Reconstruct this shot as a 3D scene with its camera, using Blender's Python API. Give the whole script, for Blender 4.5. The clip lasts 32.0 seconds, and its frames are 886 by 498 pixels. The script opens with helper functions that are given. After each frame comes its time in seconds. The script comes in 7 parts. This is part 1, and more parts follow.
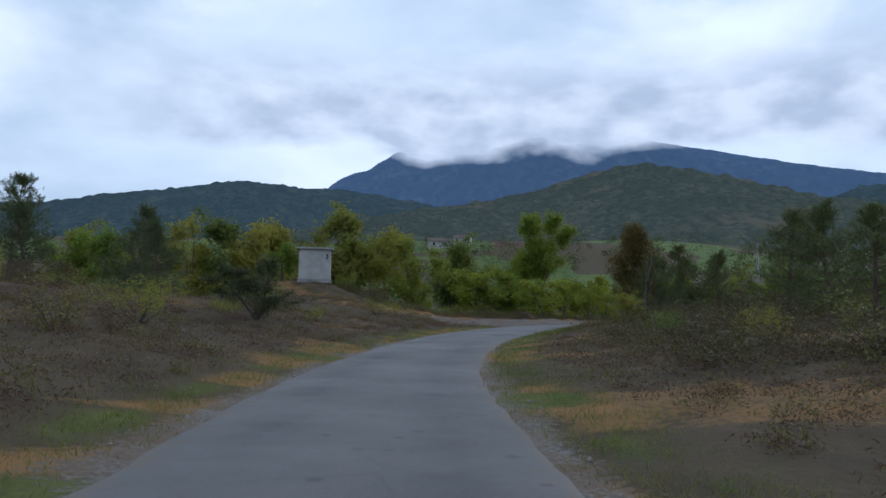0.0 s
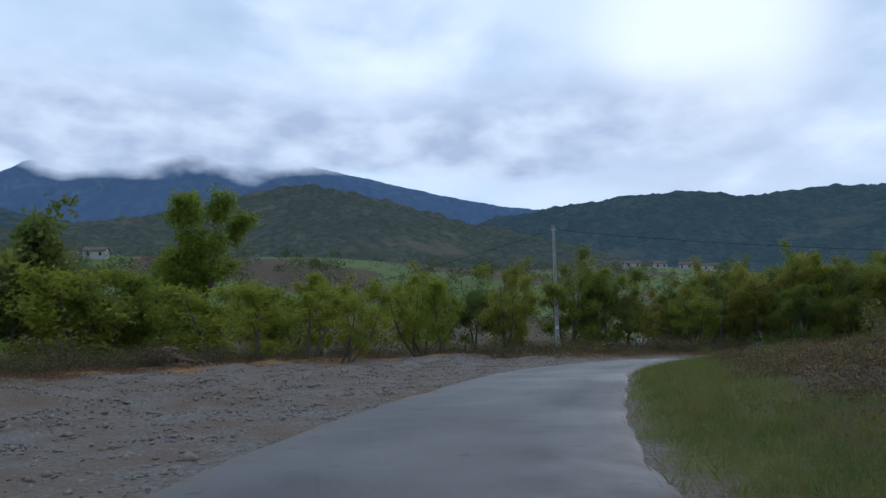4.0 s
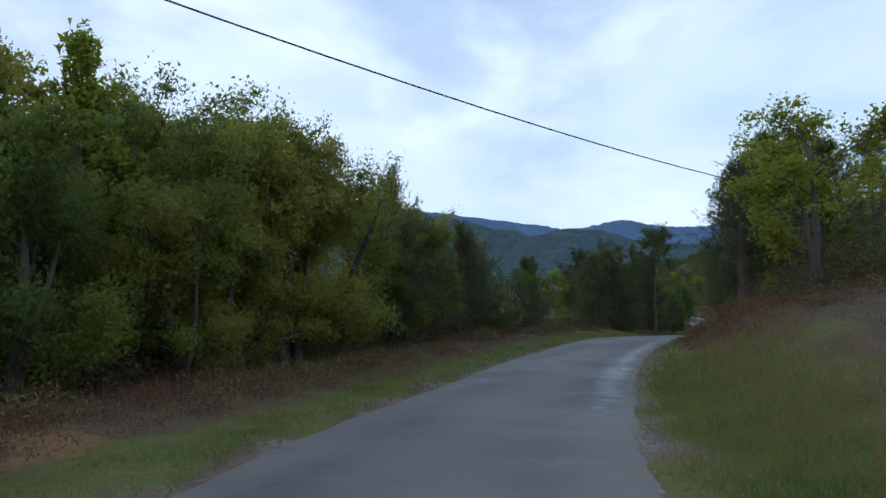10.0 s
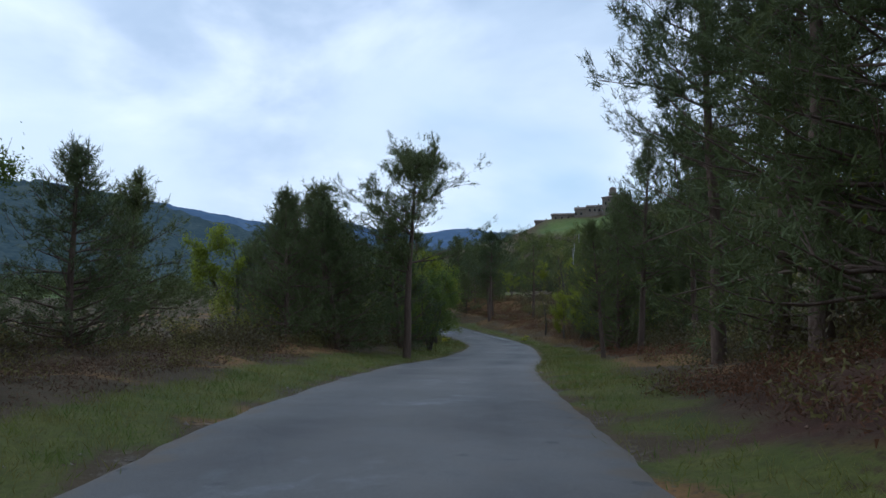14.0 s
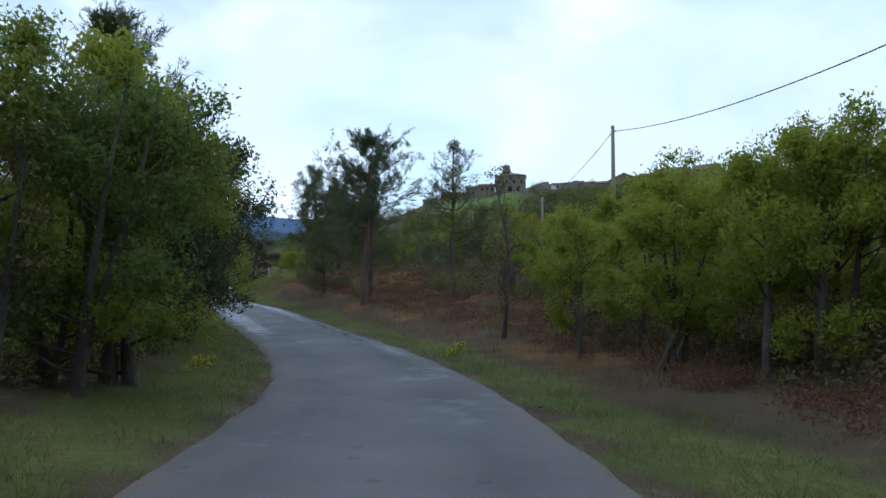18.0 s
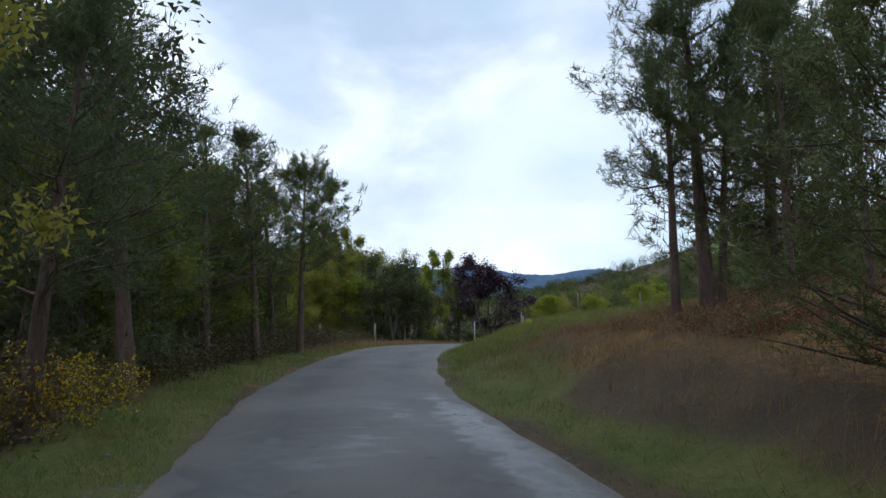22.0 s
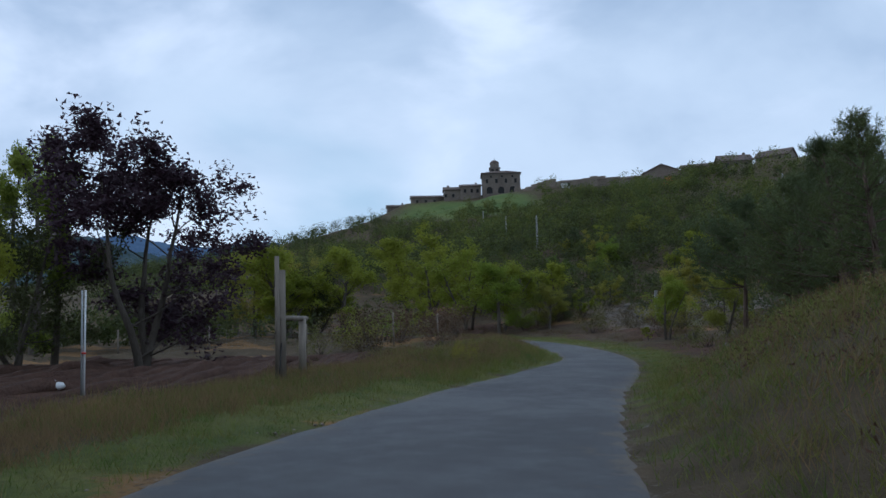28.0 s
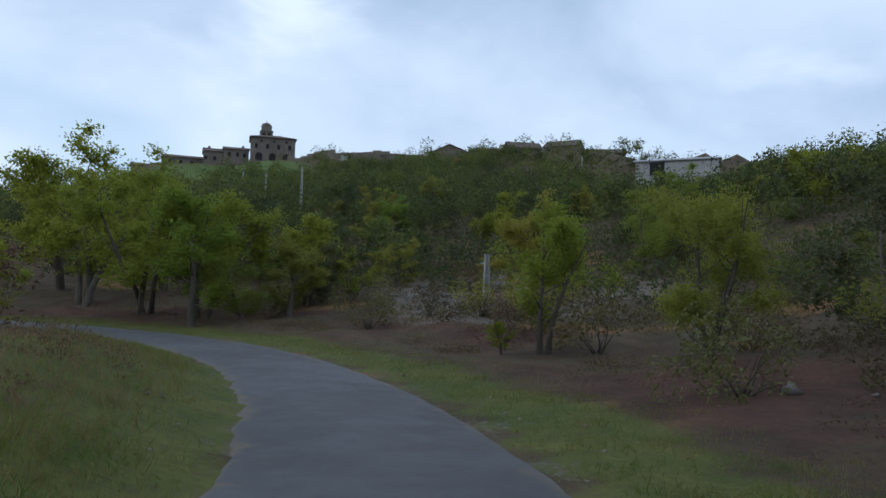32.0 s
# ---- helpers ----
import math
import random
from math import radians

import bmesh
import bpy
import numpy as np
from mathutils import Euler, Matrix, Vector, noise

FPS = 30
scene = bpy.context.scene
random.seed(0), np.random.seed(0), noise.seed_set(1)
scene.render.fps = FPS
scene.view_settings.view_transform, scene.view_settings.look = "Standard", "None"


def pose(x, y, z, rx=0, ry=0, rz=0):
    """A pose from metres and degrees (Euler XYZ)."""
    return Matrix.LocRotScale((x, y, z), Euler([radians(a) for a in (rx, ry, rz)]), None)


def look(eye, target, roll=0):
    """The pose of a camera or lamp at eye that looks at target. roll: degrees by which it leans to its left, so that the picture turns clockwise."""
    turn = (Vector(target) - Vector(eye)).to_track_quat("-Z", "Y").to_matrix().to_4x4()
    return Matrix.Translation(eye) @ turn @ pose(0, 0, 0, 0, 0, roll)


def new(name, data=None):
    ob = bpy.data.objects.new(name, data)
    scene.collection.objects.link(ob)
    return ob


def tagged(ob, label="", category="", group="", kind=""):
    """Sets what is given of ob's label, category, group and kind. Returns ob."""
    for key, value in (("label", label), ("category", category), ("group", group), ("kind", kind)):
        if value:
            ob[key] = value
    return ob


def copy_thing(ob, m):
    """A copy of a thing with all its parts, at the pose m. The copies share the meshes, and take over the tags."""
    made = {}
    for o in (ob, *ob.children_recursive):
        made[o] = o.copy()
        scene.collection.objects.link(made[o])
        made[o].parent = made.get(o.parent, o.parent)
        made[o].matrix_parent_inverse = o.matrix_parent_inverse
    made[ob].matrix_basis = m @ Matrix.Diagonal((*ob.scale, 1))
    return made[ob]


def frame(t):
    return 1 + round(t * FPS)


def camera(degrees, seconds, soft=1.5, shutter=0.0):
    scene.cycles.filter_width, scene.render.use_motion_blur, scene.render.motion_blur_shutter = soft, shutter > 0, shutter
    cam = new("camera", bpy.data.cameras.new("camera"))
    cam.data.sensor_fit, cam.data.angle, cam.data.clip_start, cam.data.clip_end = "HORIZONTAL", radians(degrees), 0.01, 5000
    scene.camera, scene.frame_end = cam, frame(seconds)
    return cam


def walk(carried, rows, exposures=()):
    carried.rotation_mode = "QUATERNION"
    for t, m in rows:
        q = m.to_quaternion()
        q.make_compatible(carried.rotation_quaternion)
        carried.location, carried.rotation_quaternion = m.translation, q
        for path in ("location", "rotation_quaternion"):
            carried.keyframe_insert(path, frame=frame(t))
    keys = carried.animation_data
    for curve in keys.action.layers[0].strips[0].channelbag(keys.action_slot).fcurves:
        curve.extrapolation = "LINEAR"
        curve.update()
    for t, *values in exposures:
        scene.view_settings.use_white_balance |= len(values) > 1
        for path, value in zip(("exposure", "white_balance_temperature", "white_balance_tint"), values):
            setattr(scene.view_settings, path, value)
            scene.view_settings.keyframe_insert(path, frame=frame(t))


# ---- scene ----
cam = camera(63.0, 32.0)
PATH = [
    (0, (0.0, 0.0, 1.25), (0.0, 1.993, 1.421), 1.0),
    (0.5, (-0.33, 5.5, 1.25), (-0.329, 7.492, 1.428), 0.7),
    (1, (-0.44, 11.11, 1.25), (-0.413, 13.101, 1.442), 0.3),
    (1.5, (-0.44, 16.61, 1.14), (-0.311, 18.595, 1.346), -0.1),
    (2, (0.0, 22.0, 1.14), (0.273, 23.971, 1.346), -0.8),
    (2.5, (0.77, 27.17, 1.25), (1.191, 29.111, 1.483), -1.1),
    (3, (1.98, 32.12, 1.47), (2.561, 34.019, 1.71), -1.8),
    (3.5, (3.52, 36.63, 1.58), (4.259, 38.472, 1.831), -1.3),
    (4, (5.28, 40.81, 1.58), (6.167, 42.587, 1.817), -1.2),
    (4.5, (7.15, 44.66, 1.69), (8.167, 46.368, 1.913), -0.6),
    (6.5, (16.61, 56.76, 1.69), (18.015, 58.174, 1.857), -0.2),
    (7, (19.14, 59.29, 1.58), (20.624, 60.62, 1.747), 0.7),
    (7.5, (22.0, 61.6, 1.58), (23.59, 62.801, 1.751), 0.6),
    (8, (24.97, 63.8, 1.58), (26.664, 64.852, 1.74), -0.7),
    (8.5, (28.16, 65.56, 1.47), (29.963, 66.409, 1.634), -1.3),
    (9, (31.46, 66.88, 1.47), (33.366, 67.466, 1.627), -1.3),
    (9.5, (34.87, 67.65, 1.36), (36.84, 67.965, 1.496), -1.9),
    (10, (38.17, 67.98, 1.25), (40.166, 67.992, 1.379), -2.3),
    (10.5, (41.69, 67.76, 1.14), (43.672, 67.528, 1.269), -2.9),
    (11, (44.88, 67.32, 1.03), (46.842, 66.953, 1.155), -2.9),
    (11.5, (47.96, 66.77, 0.92), (49.895, 66.278, 1.042), -2.6),
    (12, (51.15, 66.0, 0.7), (53.055, 65.395, 0.773), -2.9),
    (12.5, (54.45, 65.01, 0.59), (56.332, 64.347, 0.729), -1.7),
    (13, (57.86, 64.02, 0.59), (59.735, 63.338, 0.733), -1.3),
    (13.5, (61.27, 63.03, 0.48), (63.14, 62.333, 0.609), -0.8),
    (15.5, (74.666, 57.481, -0.07), (76.446, 56.572, 0.021), -0.2),
    (16, (78.065, 55.866, -0.222), (79.807, 54.889, -0.126), -0.5),
    (16.5, (81.429, 54.147, -0.484), (83.161, 53.15, -0.406), -0.4),
    (17, (84.898, 52.371, -0.744), (86.62, 51.355, -0.686), -0.5),
    (17.5, (88.328, 50.492, -1.01), (90.044, 49.467, -0.951), -1.0),
    (18, (91.812, 48.704, -1.173), (93.534, 47.69, -1.096), -0.2),
    (18.5, (95.6, 46.758, -1.439), (97.343, 45.783, -1.329), 1.8),
    (19, (99.494, 45.0, -1.601), (101.293, 44.138, -1.456), 2.0),
    (19.5, (103.398, 43.481, -1.664), (105.234, 42.703, -1.518), -0.6),
    (20, (107.465, 42.252, -1.732), (109.334, 41.556, -1.582), -1.5),
    (20.5, (111.519, 41.161, -1.809), (113.437, 40.616, -1.654), -2.7),
    (21, (115.63, 40.559, -1.785), (117.563, 40.111, -1.534), -1.0),
    (21.5, (119.639, 39.901, -1.654), (121.584, 39.504, -1.412), -0.9),
    (22, (123.446, 39.495, -1.535), (125.395, 39.109, -1.299), -0.7),
    (22.5, (127.254, 38.979, -1.535), (129.198, 38.571, -1.304), -1.2),
    (23, (130.896, 38.566, -1.428), (132.838, 38.15, -1.191), -1.6),
    (23.5, (134.64, 38.256, -1.322), (136.584, 37.846, -1.085), -1.3),
    (24, (138.272, 37.892, -1.345), (140.211, 37.464, -1.111), -1.2),
    (24.5, (141.791, 37.474, -1.255), (143.723, 37.006, -1.033), -1.7),
    (26.5, (155.864, 33.351, -0.793), (157.686, 32.542, -0.636), -3.6),
    (27, (159.045, 31.895, -0.861), (160.811, 30.97, -0.706), -2.3),
    (27.5, (161.971, 30.418, -0.803), (163.661, 29.359, -0.648), -1.6),
    (28, (164.701, 28.732, -0.891), (166.287, 27.523, -0.742), -1.4),
    (28.5, (167.142, 26.72, -0.985), (168.604, 25.363, -0.842), -1.0),
    (29, (169.4, 24.644, -1.083), (170.742, 23.167, -0.952), -1.0),
    (29.5, (171.537, 22.314, -1.183), (172.789, 20.758, -1.071), -0.8),
    (30, (173.49, 19.918, -1.286), (174.688, 18.32, -1.175), -1.0),
    (30.5, (175.513, 17.329, -1.529), (176.679, 15.708, -1.42), -0.5),
    (31, (177.476, 14.927, -1.634), (178.611, 13.284, -1.532), 1.0),
    (31.5, (179.508, 12.333, -1.738), (180.63, 10.681, -1.626), 1.5),
    (32, (181.545, 9.734, -1.843), (182.693, 8.101, -1.724), 1.4),
]
walk(cam, [(t, look(eye, target, roll)) for t, eye, target, roll in PATH], [(0, 0.07, 5500, 10), (4, 0.0, 5400, 10), (8, 0.03, 5400, 10), (10, 0.2, 5450, 10), (13, 0.13, 5450, 10), (16, 0.28, 5650, 9), (17, 0.42, 5500, 9), (18.5, 0.46, 5400, 9), (20.5, 0.34, 5650, 9), (22, 0.38, 5950, 11), (23, 0.15, 5550, 10), (25, 0.05, 5480, 10), (28, -0.06, 5400, 10), (30.5, 0.0, 5500, 10), (32, 0.08, 5550, 10)])

# ---- world, sun ----
SUN_AZ, SUN_EL = 48.0, 22.0
world = bpy.data.worlds.new("overcast")
scene.world = world
world.use_nodes = True
wt = world.node_tree
wt.nodes.clear()


def wnode(kind, **sets):
    n = wt.nodes.new(kind)
    for k, v in sets.items():
        n.inputs[k.replace("_", " ")].default_value = v
    return n


sky = wt.nodes.new("ShaderNodeTexSky")
sky.sky_type, sky.sun_disc = "NISHITA", False
sky.sun_elevation, sky.sun_rotation = radians(SUN_EL), radians(SUN_AZ)
coord = wt.nodes.new("ShaderNodeTexCoord")
squash = wt.nodes.new("ShaderNodeMapping")
squash.inputs["Scale"].default_value = (1.0, 1.0, 2.0)
wt.links.new(coord.outputs["Generated"], squash.inputs["Vector"])


def cloud(scale, detail, rough, lo, hi, shift=0.0):
    n = wnode("ShaderNodeTexNoise", Scale=scale, Detail=detail, Roughness=rough, Distortion=0.25)
    mp = wt.nodes.new("ShaderNodeMapping")
    mp.inputs["Location"].default_value = (shift, shift * 0.7, 0)
    wt.links.new(squash.outputs[0], mp.inputs["Vector"])
    wt.links.new(mp.outputs[0], n.inputs["Vector"])
    r = wt.nodes.new("ShaderNodeMapRange")
    r.interpolation_type = "SMOOTHSTEP"
    r.inputs["From Min"].default_value, r.inputs["From Max"].default_value = lo, hi
    wt.links.new(n.outputs["Fac"], r.inputs["Value"])
    return r.outputs[0]


def wmix(fac, a, b):
    m = wt.nodes.new("ShaderNodeMix")
    m.data_type = "RGBA"
    for sock, v in ((m.inputs[0], fac), (m.inputs[6], a), (m.inputs[7], b)):
        if isinstance(v, bpy.types.NodeSocket):
            wt.links.new(v, sock)
        else:
            sock.default_value = v
    return m.outputs[2]


dim = wnode("ShaderNodeVectorMath")
dim.operation = "SCALE"
dim.inputs["Scale"].default_value = 0.10
wt.links.new(sky.outputs[0], dim.inputs[0])
grey = wmix(cloud(1.9, 6, 0.5, 0.34, 0.64), (0.47, 0.57, 0.69, 1), (0.79, 0.87, 0.94, 1))
bright = wmix(cloud(2.6, 6, 0.5, 0.46, 0.70, 3.7), grey, (1.01, 1.05, 1.10, 1))
thin = wmix(cloud(1.3, 5, 0.5, 0.54, 0.74, 8.1), bright, (0.46, 0.65, 0.76, 1))
over = wmix(0.93, dim.outputs[0], thin)
# the veiled sun behind the cloud
sun_dir = Vector((math.sin(radians(SUN_AZ)) * math.cos(radians(SUN_EL)), math.cos(radians(SUN_AZ)) * math.cos(radians(SUN_EL)), math.sin(radians(SUN_EL))))
dot = wt.nodes.new("ShaderNodeVectorMath")
dot.operation = "DOT_PRODUCT"
dot.inputs[1].default_value = sun_dir
wt.links.new(coord.outputs["Generated"], dot.inputs[0])
glow = wt.nodes.new("ShaderNodeMapRange")
glow.interpolation_type = "SMOOTHSTEP"
glow.inputs["From Min"].default_value, glow.inputs["From Max"].default_value = 0.984, 1.0
glow.inputs["To Max"].default_value = 0.85
wt.links.new(dot.outputs["Value"], glow.inputs["Value"])
final = wmix(glow.outputs[0], over, (1.15, 1.13, 1.08, 1))
back = wnode("ShaderNodeBackground", Strength=0.92)
wt.links.new(final, back.inputs["Color"])
wout = wt.nodes.new("ShaderNodeOutputWorld")
wt.links.new(back.outputs[0], wout.inputs["Surface"])

lamp = bpy.data.lights.new("sun", "SUN")
lamp.energy, lamp.angle, lamp.color = 0.55, radians(25), (1.0, 0.95, 0.88)
sun = new("sun", lamp)
sun.matrix_world = look(sun_dir * 100, (0, 0, 0))

# ---- materials ----


class Mat:
    """A node material with a few shorthands."""

    def __init__(self, name):
        self.m = bpy.data.materials.new(name)
        self.m.use_nodes = True
        self.t = self.m.node_tree
        self.t.nodes.clear()
        self.out = self.t.nodes.new("ShaderNodeOutputMaterial")
        self.bsdf = self.t.nodes.new("ShaderNodeBsdfPrincipled")
        self.t.links.new(self.bsdf.outputs[0], self.out.inputs["Surface"])
        self.vec = None

    def node(self, kind, **sets):
        n = self.t.nodes.new(kind)
        for k, v in sets.items():
            self.put(n.inputs[k.replace("_", " ")], v)
        return n

    def put(self, sock, v):
        if isinstance(v, bpy.types.NodeSocket):
            self.t.links.new(v, sock)
        else:
            sock.default_value = v

    def where(self, local=False):
        if self.vec is None:
            if local:
                self.vec = self.node("ShaderNodeTexCoord").outputs["Object"]
            else:
                self.vec = self.node("ShaderNodeNewGeometry").outputs["Position"]
        return self.vec

    def noise(self, scale, detail=4, rough=0.55, lo=0.35, hi=0.65, local=False, stretch=None):
        v = self.where(local)
        if stretch:
            v = self.node("ShaderNodeMapping", Vector=v, Scale=stretch).outputs[0]
        n = self.node("ShaderNodeTexNoise", Vector=v, Scale=scale, Detail=detail, Roughness=rough)
        return self.range(n.outputs["Fac"], lo, hi)

    def cells(self, scale, local=False, out="Distance"):
        return self.node("ShaderNodeTexVoronoi", Vector=self.where(local), Scale=scale).outputs[out]

    def range(self, v, lo, hi, a=0.0, b=1.0):
        r = self.node("ShaderNodeMapRange", Value=v)
        r.inputs["From Min"].default_value, r.inputs["From Max"].default_value = lo, hi
        r.inputs["To Min"].default_value, r.inputs["To Max"].default_value = a, b
        return r.outputs[0]

    def math(self, op, a, b):
        n = self.node("ShaderNodeMath")
        n.operation = op
        self.put(n.inputs[0], a), self.put(n.inputs[1], b)
        return n.outputs[0]

    def mix(self, f, a, b):
        n = self.node("ShaderNodeMix")
        n.data_type = "RGBA"
        for s, v in ((n.inputs[0], f), (n.inputs[6], a), (n.inputs[7], b)):
            self.put(s, (*v, 1) if isinstance(v, tuple) and len(v) == 3 else v)
        return n.outputs[2]

    def attr(self, name):
        n = self.node("ShaderNodeAttribute")
        n.attribute_name = name
        return n.outputs["Fac"]

    def bump(self, height, strength=0.4, dist=0.02, normal=None):
        n = self.node("ShaderNodeBump", Height=height, Strength=strength, Distance=dist)
        if normal:
            self.put(n.inputs["Normal"], normal)
        self.put(self.bsdf.inputs["Normal"], n.outputs[0])
        return n.outputs[0]

    def set(self, color=None, rough=None, metal=None, spec=None):
        for k, v in (("Base Color", color), ("Roughness", rough), ("Metallic", metal), ("Specular IOR Level", spec)):
            if v is not None:
                self.put(self.bsdf.inputs[k], (*v, 1) if isinstance(v, tuple) and len(v) == 3 else v)
        return self.m


def rough_mat(name, a, b, c=None, scale=3.0, fine=40.0, rough=0.9, bump=0.4, dist=0.01, local=True, stretch=None, spec=0.25):
    """Two or three tones mixed by a coarse and a fine noise, with a fine relief."""
    k = Mat(name)
    col = k.mix(k.noise(scale, 5, 0.6, 0.35, 0.65, local, stretch), a, b)
    g = k.noise(fine, 4, 0.6, 0.3, 0.7, local, stretch)
    col = k.mix(k.math("MULTIPLY", g, 0.5), col, c or tuple(v * 0.55 for v in a))
    k.bump(g, bump, dist)
    return k.set(col, rough, spec=spec)


def leaf_mat(name, tones, glow=0.45, rough=0.55, patch=None):
    """Foliage: a tone for each plant, a smaller shift for each leaf; light passes through."""
    k = Mat(name)
    plant = k.node("ShaderNodeObjectInfo").outputs["Random"]
    if patch:
        plant = k.noise(patch, 2, 0.5, 0.3, 0.7)
    island = k.node("ShaderNodeNewGeometry").outputs["Random Per Island"]
    r = k.node("ShaderNodeValToRGB", Fac=plant)
    ramp = r.color_ramp
    while len(ramp.elements) < len(tones):
        ramp.elements.new(0.5)
    for n, (e, c) in enumerate(zip(ramp.elements, tones)):
        e.position, e.color = n / max(1, len(tones) - 1), (*c, 1)
    col = k.mix(k.range(island, 0, 1, 0.0, 0.4), r.outputs[0], tuple(v * 0.45 for v in tones[0]))
    hs = k.node("ShaderNodeHueSaturation", Color=col, Value=k.range(island, 0, 1, 0.75, 1.25), Hue=k.range(plant, 0, 1, 0.49, 0.51))
    k.set(hs.outputs[0], rough, spec=0.2)
    tr = k.node("ShaderNodeBsdfTranslucent", Color=hs.outputs[0])
    ms = k.node("ShaderNodeMixShader", Fac=glow)
    k.put(ms.inputs[1], k.bsdf.outputs[0]), k.put(ms.inputs[2], tr.outputs[0])
    k.t.links.new(ms.outputs[0], k.out.inputs["Surface"])
    return k.m


def ground_mat():
    k = Mat("ground_cover")
    big, mid, fine = k.noise(0.12, 5), k.noise(0.9, 5, 0.6), k.noise(9.0, 5, 0.65, 0.25, 0.75)
    grain = k.noise(60.0, 3, 0.6, 0.2, 0.8)
    heath = k.mix(mid, (0.076, 0.056, 0.036), (0.130, 0.094, 0.058))
    heath = k.mix(k.math("MULTIPLY", fine, 0.6), heath, (0.060, 0.046, 0.024))
    grass = k.mix(mid, (0.096, 0.122, 0.028), (0.175, 0.172, 0.048))
    grass = k.mix(k.math("MULTIPLY", fine, 0.75), grass, (0.052, 0.050, 0.022))
    dry = k.mix(mid, (0.25, 0.140, 0.050), (0.34, 0.170, 0.060))
    dry = k.mix(k.math("MULTIPLY", fine, 0.6), dry, (0.13, 0.085, 0.045))
    stones = k.cells(26.0, out="Color")
    tone = k.node("ShaderNodeSeparateColor", Color=stones).outputs[0]
    gravel = k.mix(tone, (0.115, 0.102, 0.090), (0.245, 0.222, 0.196))
    gravel = k.mix(k.math("MULTIPLY", mid, 0.9), gravel, (0.155, 0.104, 0.068))
    soil = k.mix(mid, (0.075, 0.042, 0.030), (0.135, 0.070, 0.048))
    soil = k.mix(k.math("MULTIPLY", fine, 0.5), soil, (0.045, 0.030, 0.024))
    meadow = k.mix(big, (0.080, 0.120, 0.034), (0.125, 0.155, 0.046))
    col = heath
    edge = k.range(fine, 0, 1, -0.28, 0.28)
    for name, c in (("dry", dry), ("grass", grass), ("soil", soil), ("meadow", meadow), ("gravel", gravel)):
        f = k.range(k.math("ADD", k.attr(name), edge), 0.38, 0.62)
        col = k.mix(f, col, c)
    lumps = k.math("ADD", k.math("MULTIPLY", fine, 0.7), k.math("MULTIPLY", grain, 0.3))
    k.bump(lumps, 0.7, 0.06)
    return k.set(col, 0.95, spec=0.15)


def road_mat():
    k = Mat("wet_asphalt")
    big, mid = k.noise(0.35, 4, 0.55), k.noise(2.2, 5, 0.6)
    grit = k.noise(120.0, 2, 0.6, 0.3, 0.7)
    chips = k.node("ShaderNodeSeparateColor", Color=k.cells(90.0, out="Color")).outputs[0]
    col = k.mix(mid, (0.084, 0.076, 0.073), (0.140, 0.126, 0.115))
    col = k.mix(k.math("MULTIPLY", big, 0.45), col, (0.071, 0.067, 0.066))
    col = k.mix(k.math("MULTIPLY", chips, 0.45), col, (0.190, 0.178, 0.166))
    # Base colour goes darker eastward, between x 150 and 166.
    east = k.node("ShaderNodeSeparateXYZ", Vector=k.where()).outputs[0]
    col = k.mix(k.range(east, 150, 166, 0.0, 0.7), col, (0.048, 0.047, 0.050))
    track = k.attr("track")
    col = k.mix(k.math("MULTIPLY", track, k.range(big, 0, 1, 0.2, 0.7)), col, (0.063, 0.061, 0.062))
    edge = k.attr("edge")
    dirt = k.range(k.math("ADD", edge, k.range(mid, 0, 1, -0.35, 0.35)), 0.45, 0.75)
    col = k.mix(k.math("MULTIPLY", dirt, 0.75), col, (0.150, 0.118, 0.088))
    cracks = k.node("ShaderNodeTexVoronoi", Vector=k.where(), Scale=0.7)
    cracks.feature = "DISTANCE_TO_EDGE"
    line = k.range(cracks.outputs["Distance"], 0.0, 0.012, 1.0, 0.0)
    col = k.mix(k.math("MULTIPLY", k.math("MULTIPLY", line, big), 0.4), col, (0.05, 0.05, 0.052))
    spots = k.node("ShaderNodeTexVoronoi", Vector=k.where(), Scale=1.7)
    dot = k.range(k.math("ADD", spots.outputs["Distance"], k.range(mid, 0, 1, -0.05, 0.05)), 0.08, 0.13, 1.0, 0.0)
    col = k.mix(k.math("MULTIPLY", dot, 0.55), col, (0.04, 0.038, 0.038))
    wet = k.attr("wet")
    pool = k.range(k.math("ADD", wet, k.range(mid, 0, 1, -0.3, 0.3)), 0.35, 0.7)
    col = k.mix(k.math("MULTIPLY", pool, 0.6), col, (0.06, 0.062, 0.07))
    rough = k.math("SUBTRACT", k.range(k.math("ADD", k.math("MULTIPLY", mid, 0.5), k.math("MULTIPLY", big, 0.5)), 0.2, 0.8, 0.60, 0.82), k.math("MULTIPLY", pool, 0.36))
    k.bump(k.math("ADD", grit, k.math("MULTIPLY", mid, 0.5)), 0.45, 0.008)
    return k.set(col, rough, spec=0.5)


def hill_mat(name, dark, light, field, scale):
    """Wooded slopes seen far off, with clearings; the given tones already hold the haze."""
    k = Mat(name)
    crowns = k.cells(scale, out="Distance")
    tone = k.node("ShaderNodeSeparateColor", Color=k.cells(scale, out="Color")).outputs[1]
    big = k.noise(0.006, 5, 0.6, 0.4, 0.6)
    mid = k.noise(0.02, 5, 0.6, 0.35, 0.65)
    col = k.mix(tone, dark, light)
    col = k.mix(k.math("MULTIPLY", mid, 0.75), col, dark)
    col = k.mix(k.range(k.math("MULTIPLY", big, mid), 0.42, 0.75, 0.0, 0.6), col, field)
    k.bump(k.range(crowns, 0, 0.9, 1.0, 0.0), 0.7, 3.0)
    return k.set(col, 1.0, spec=0.0)


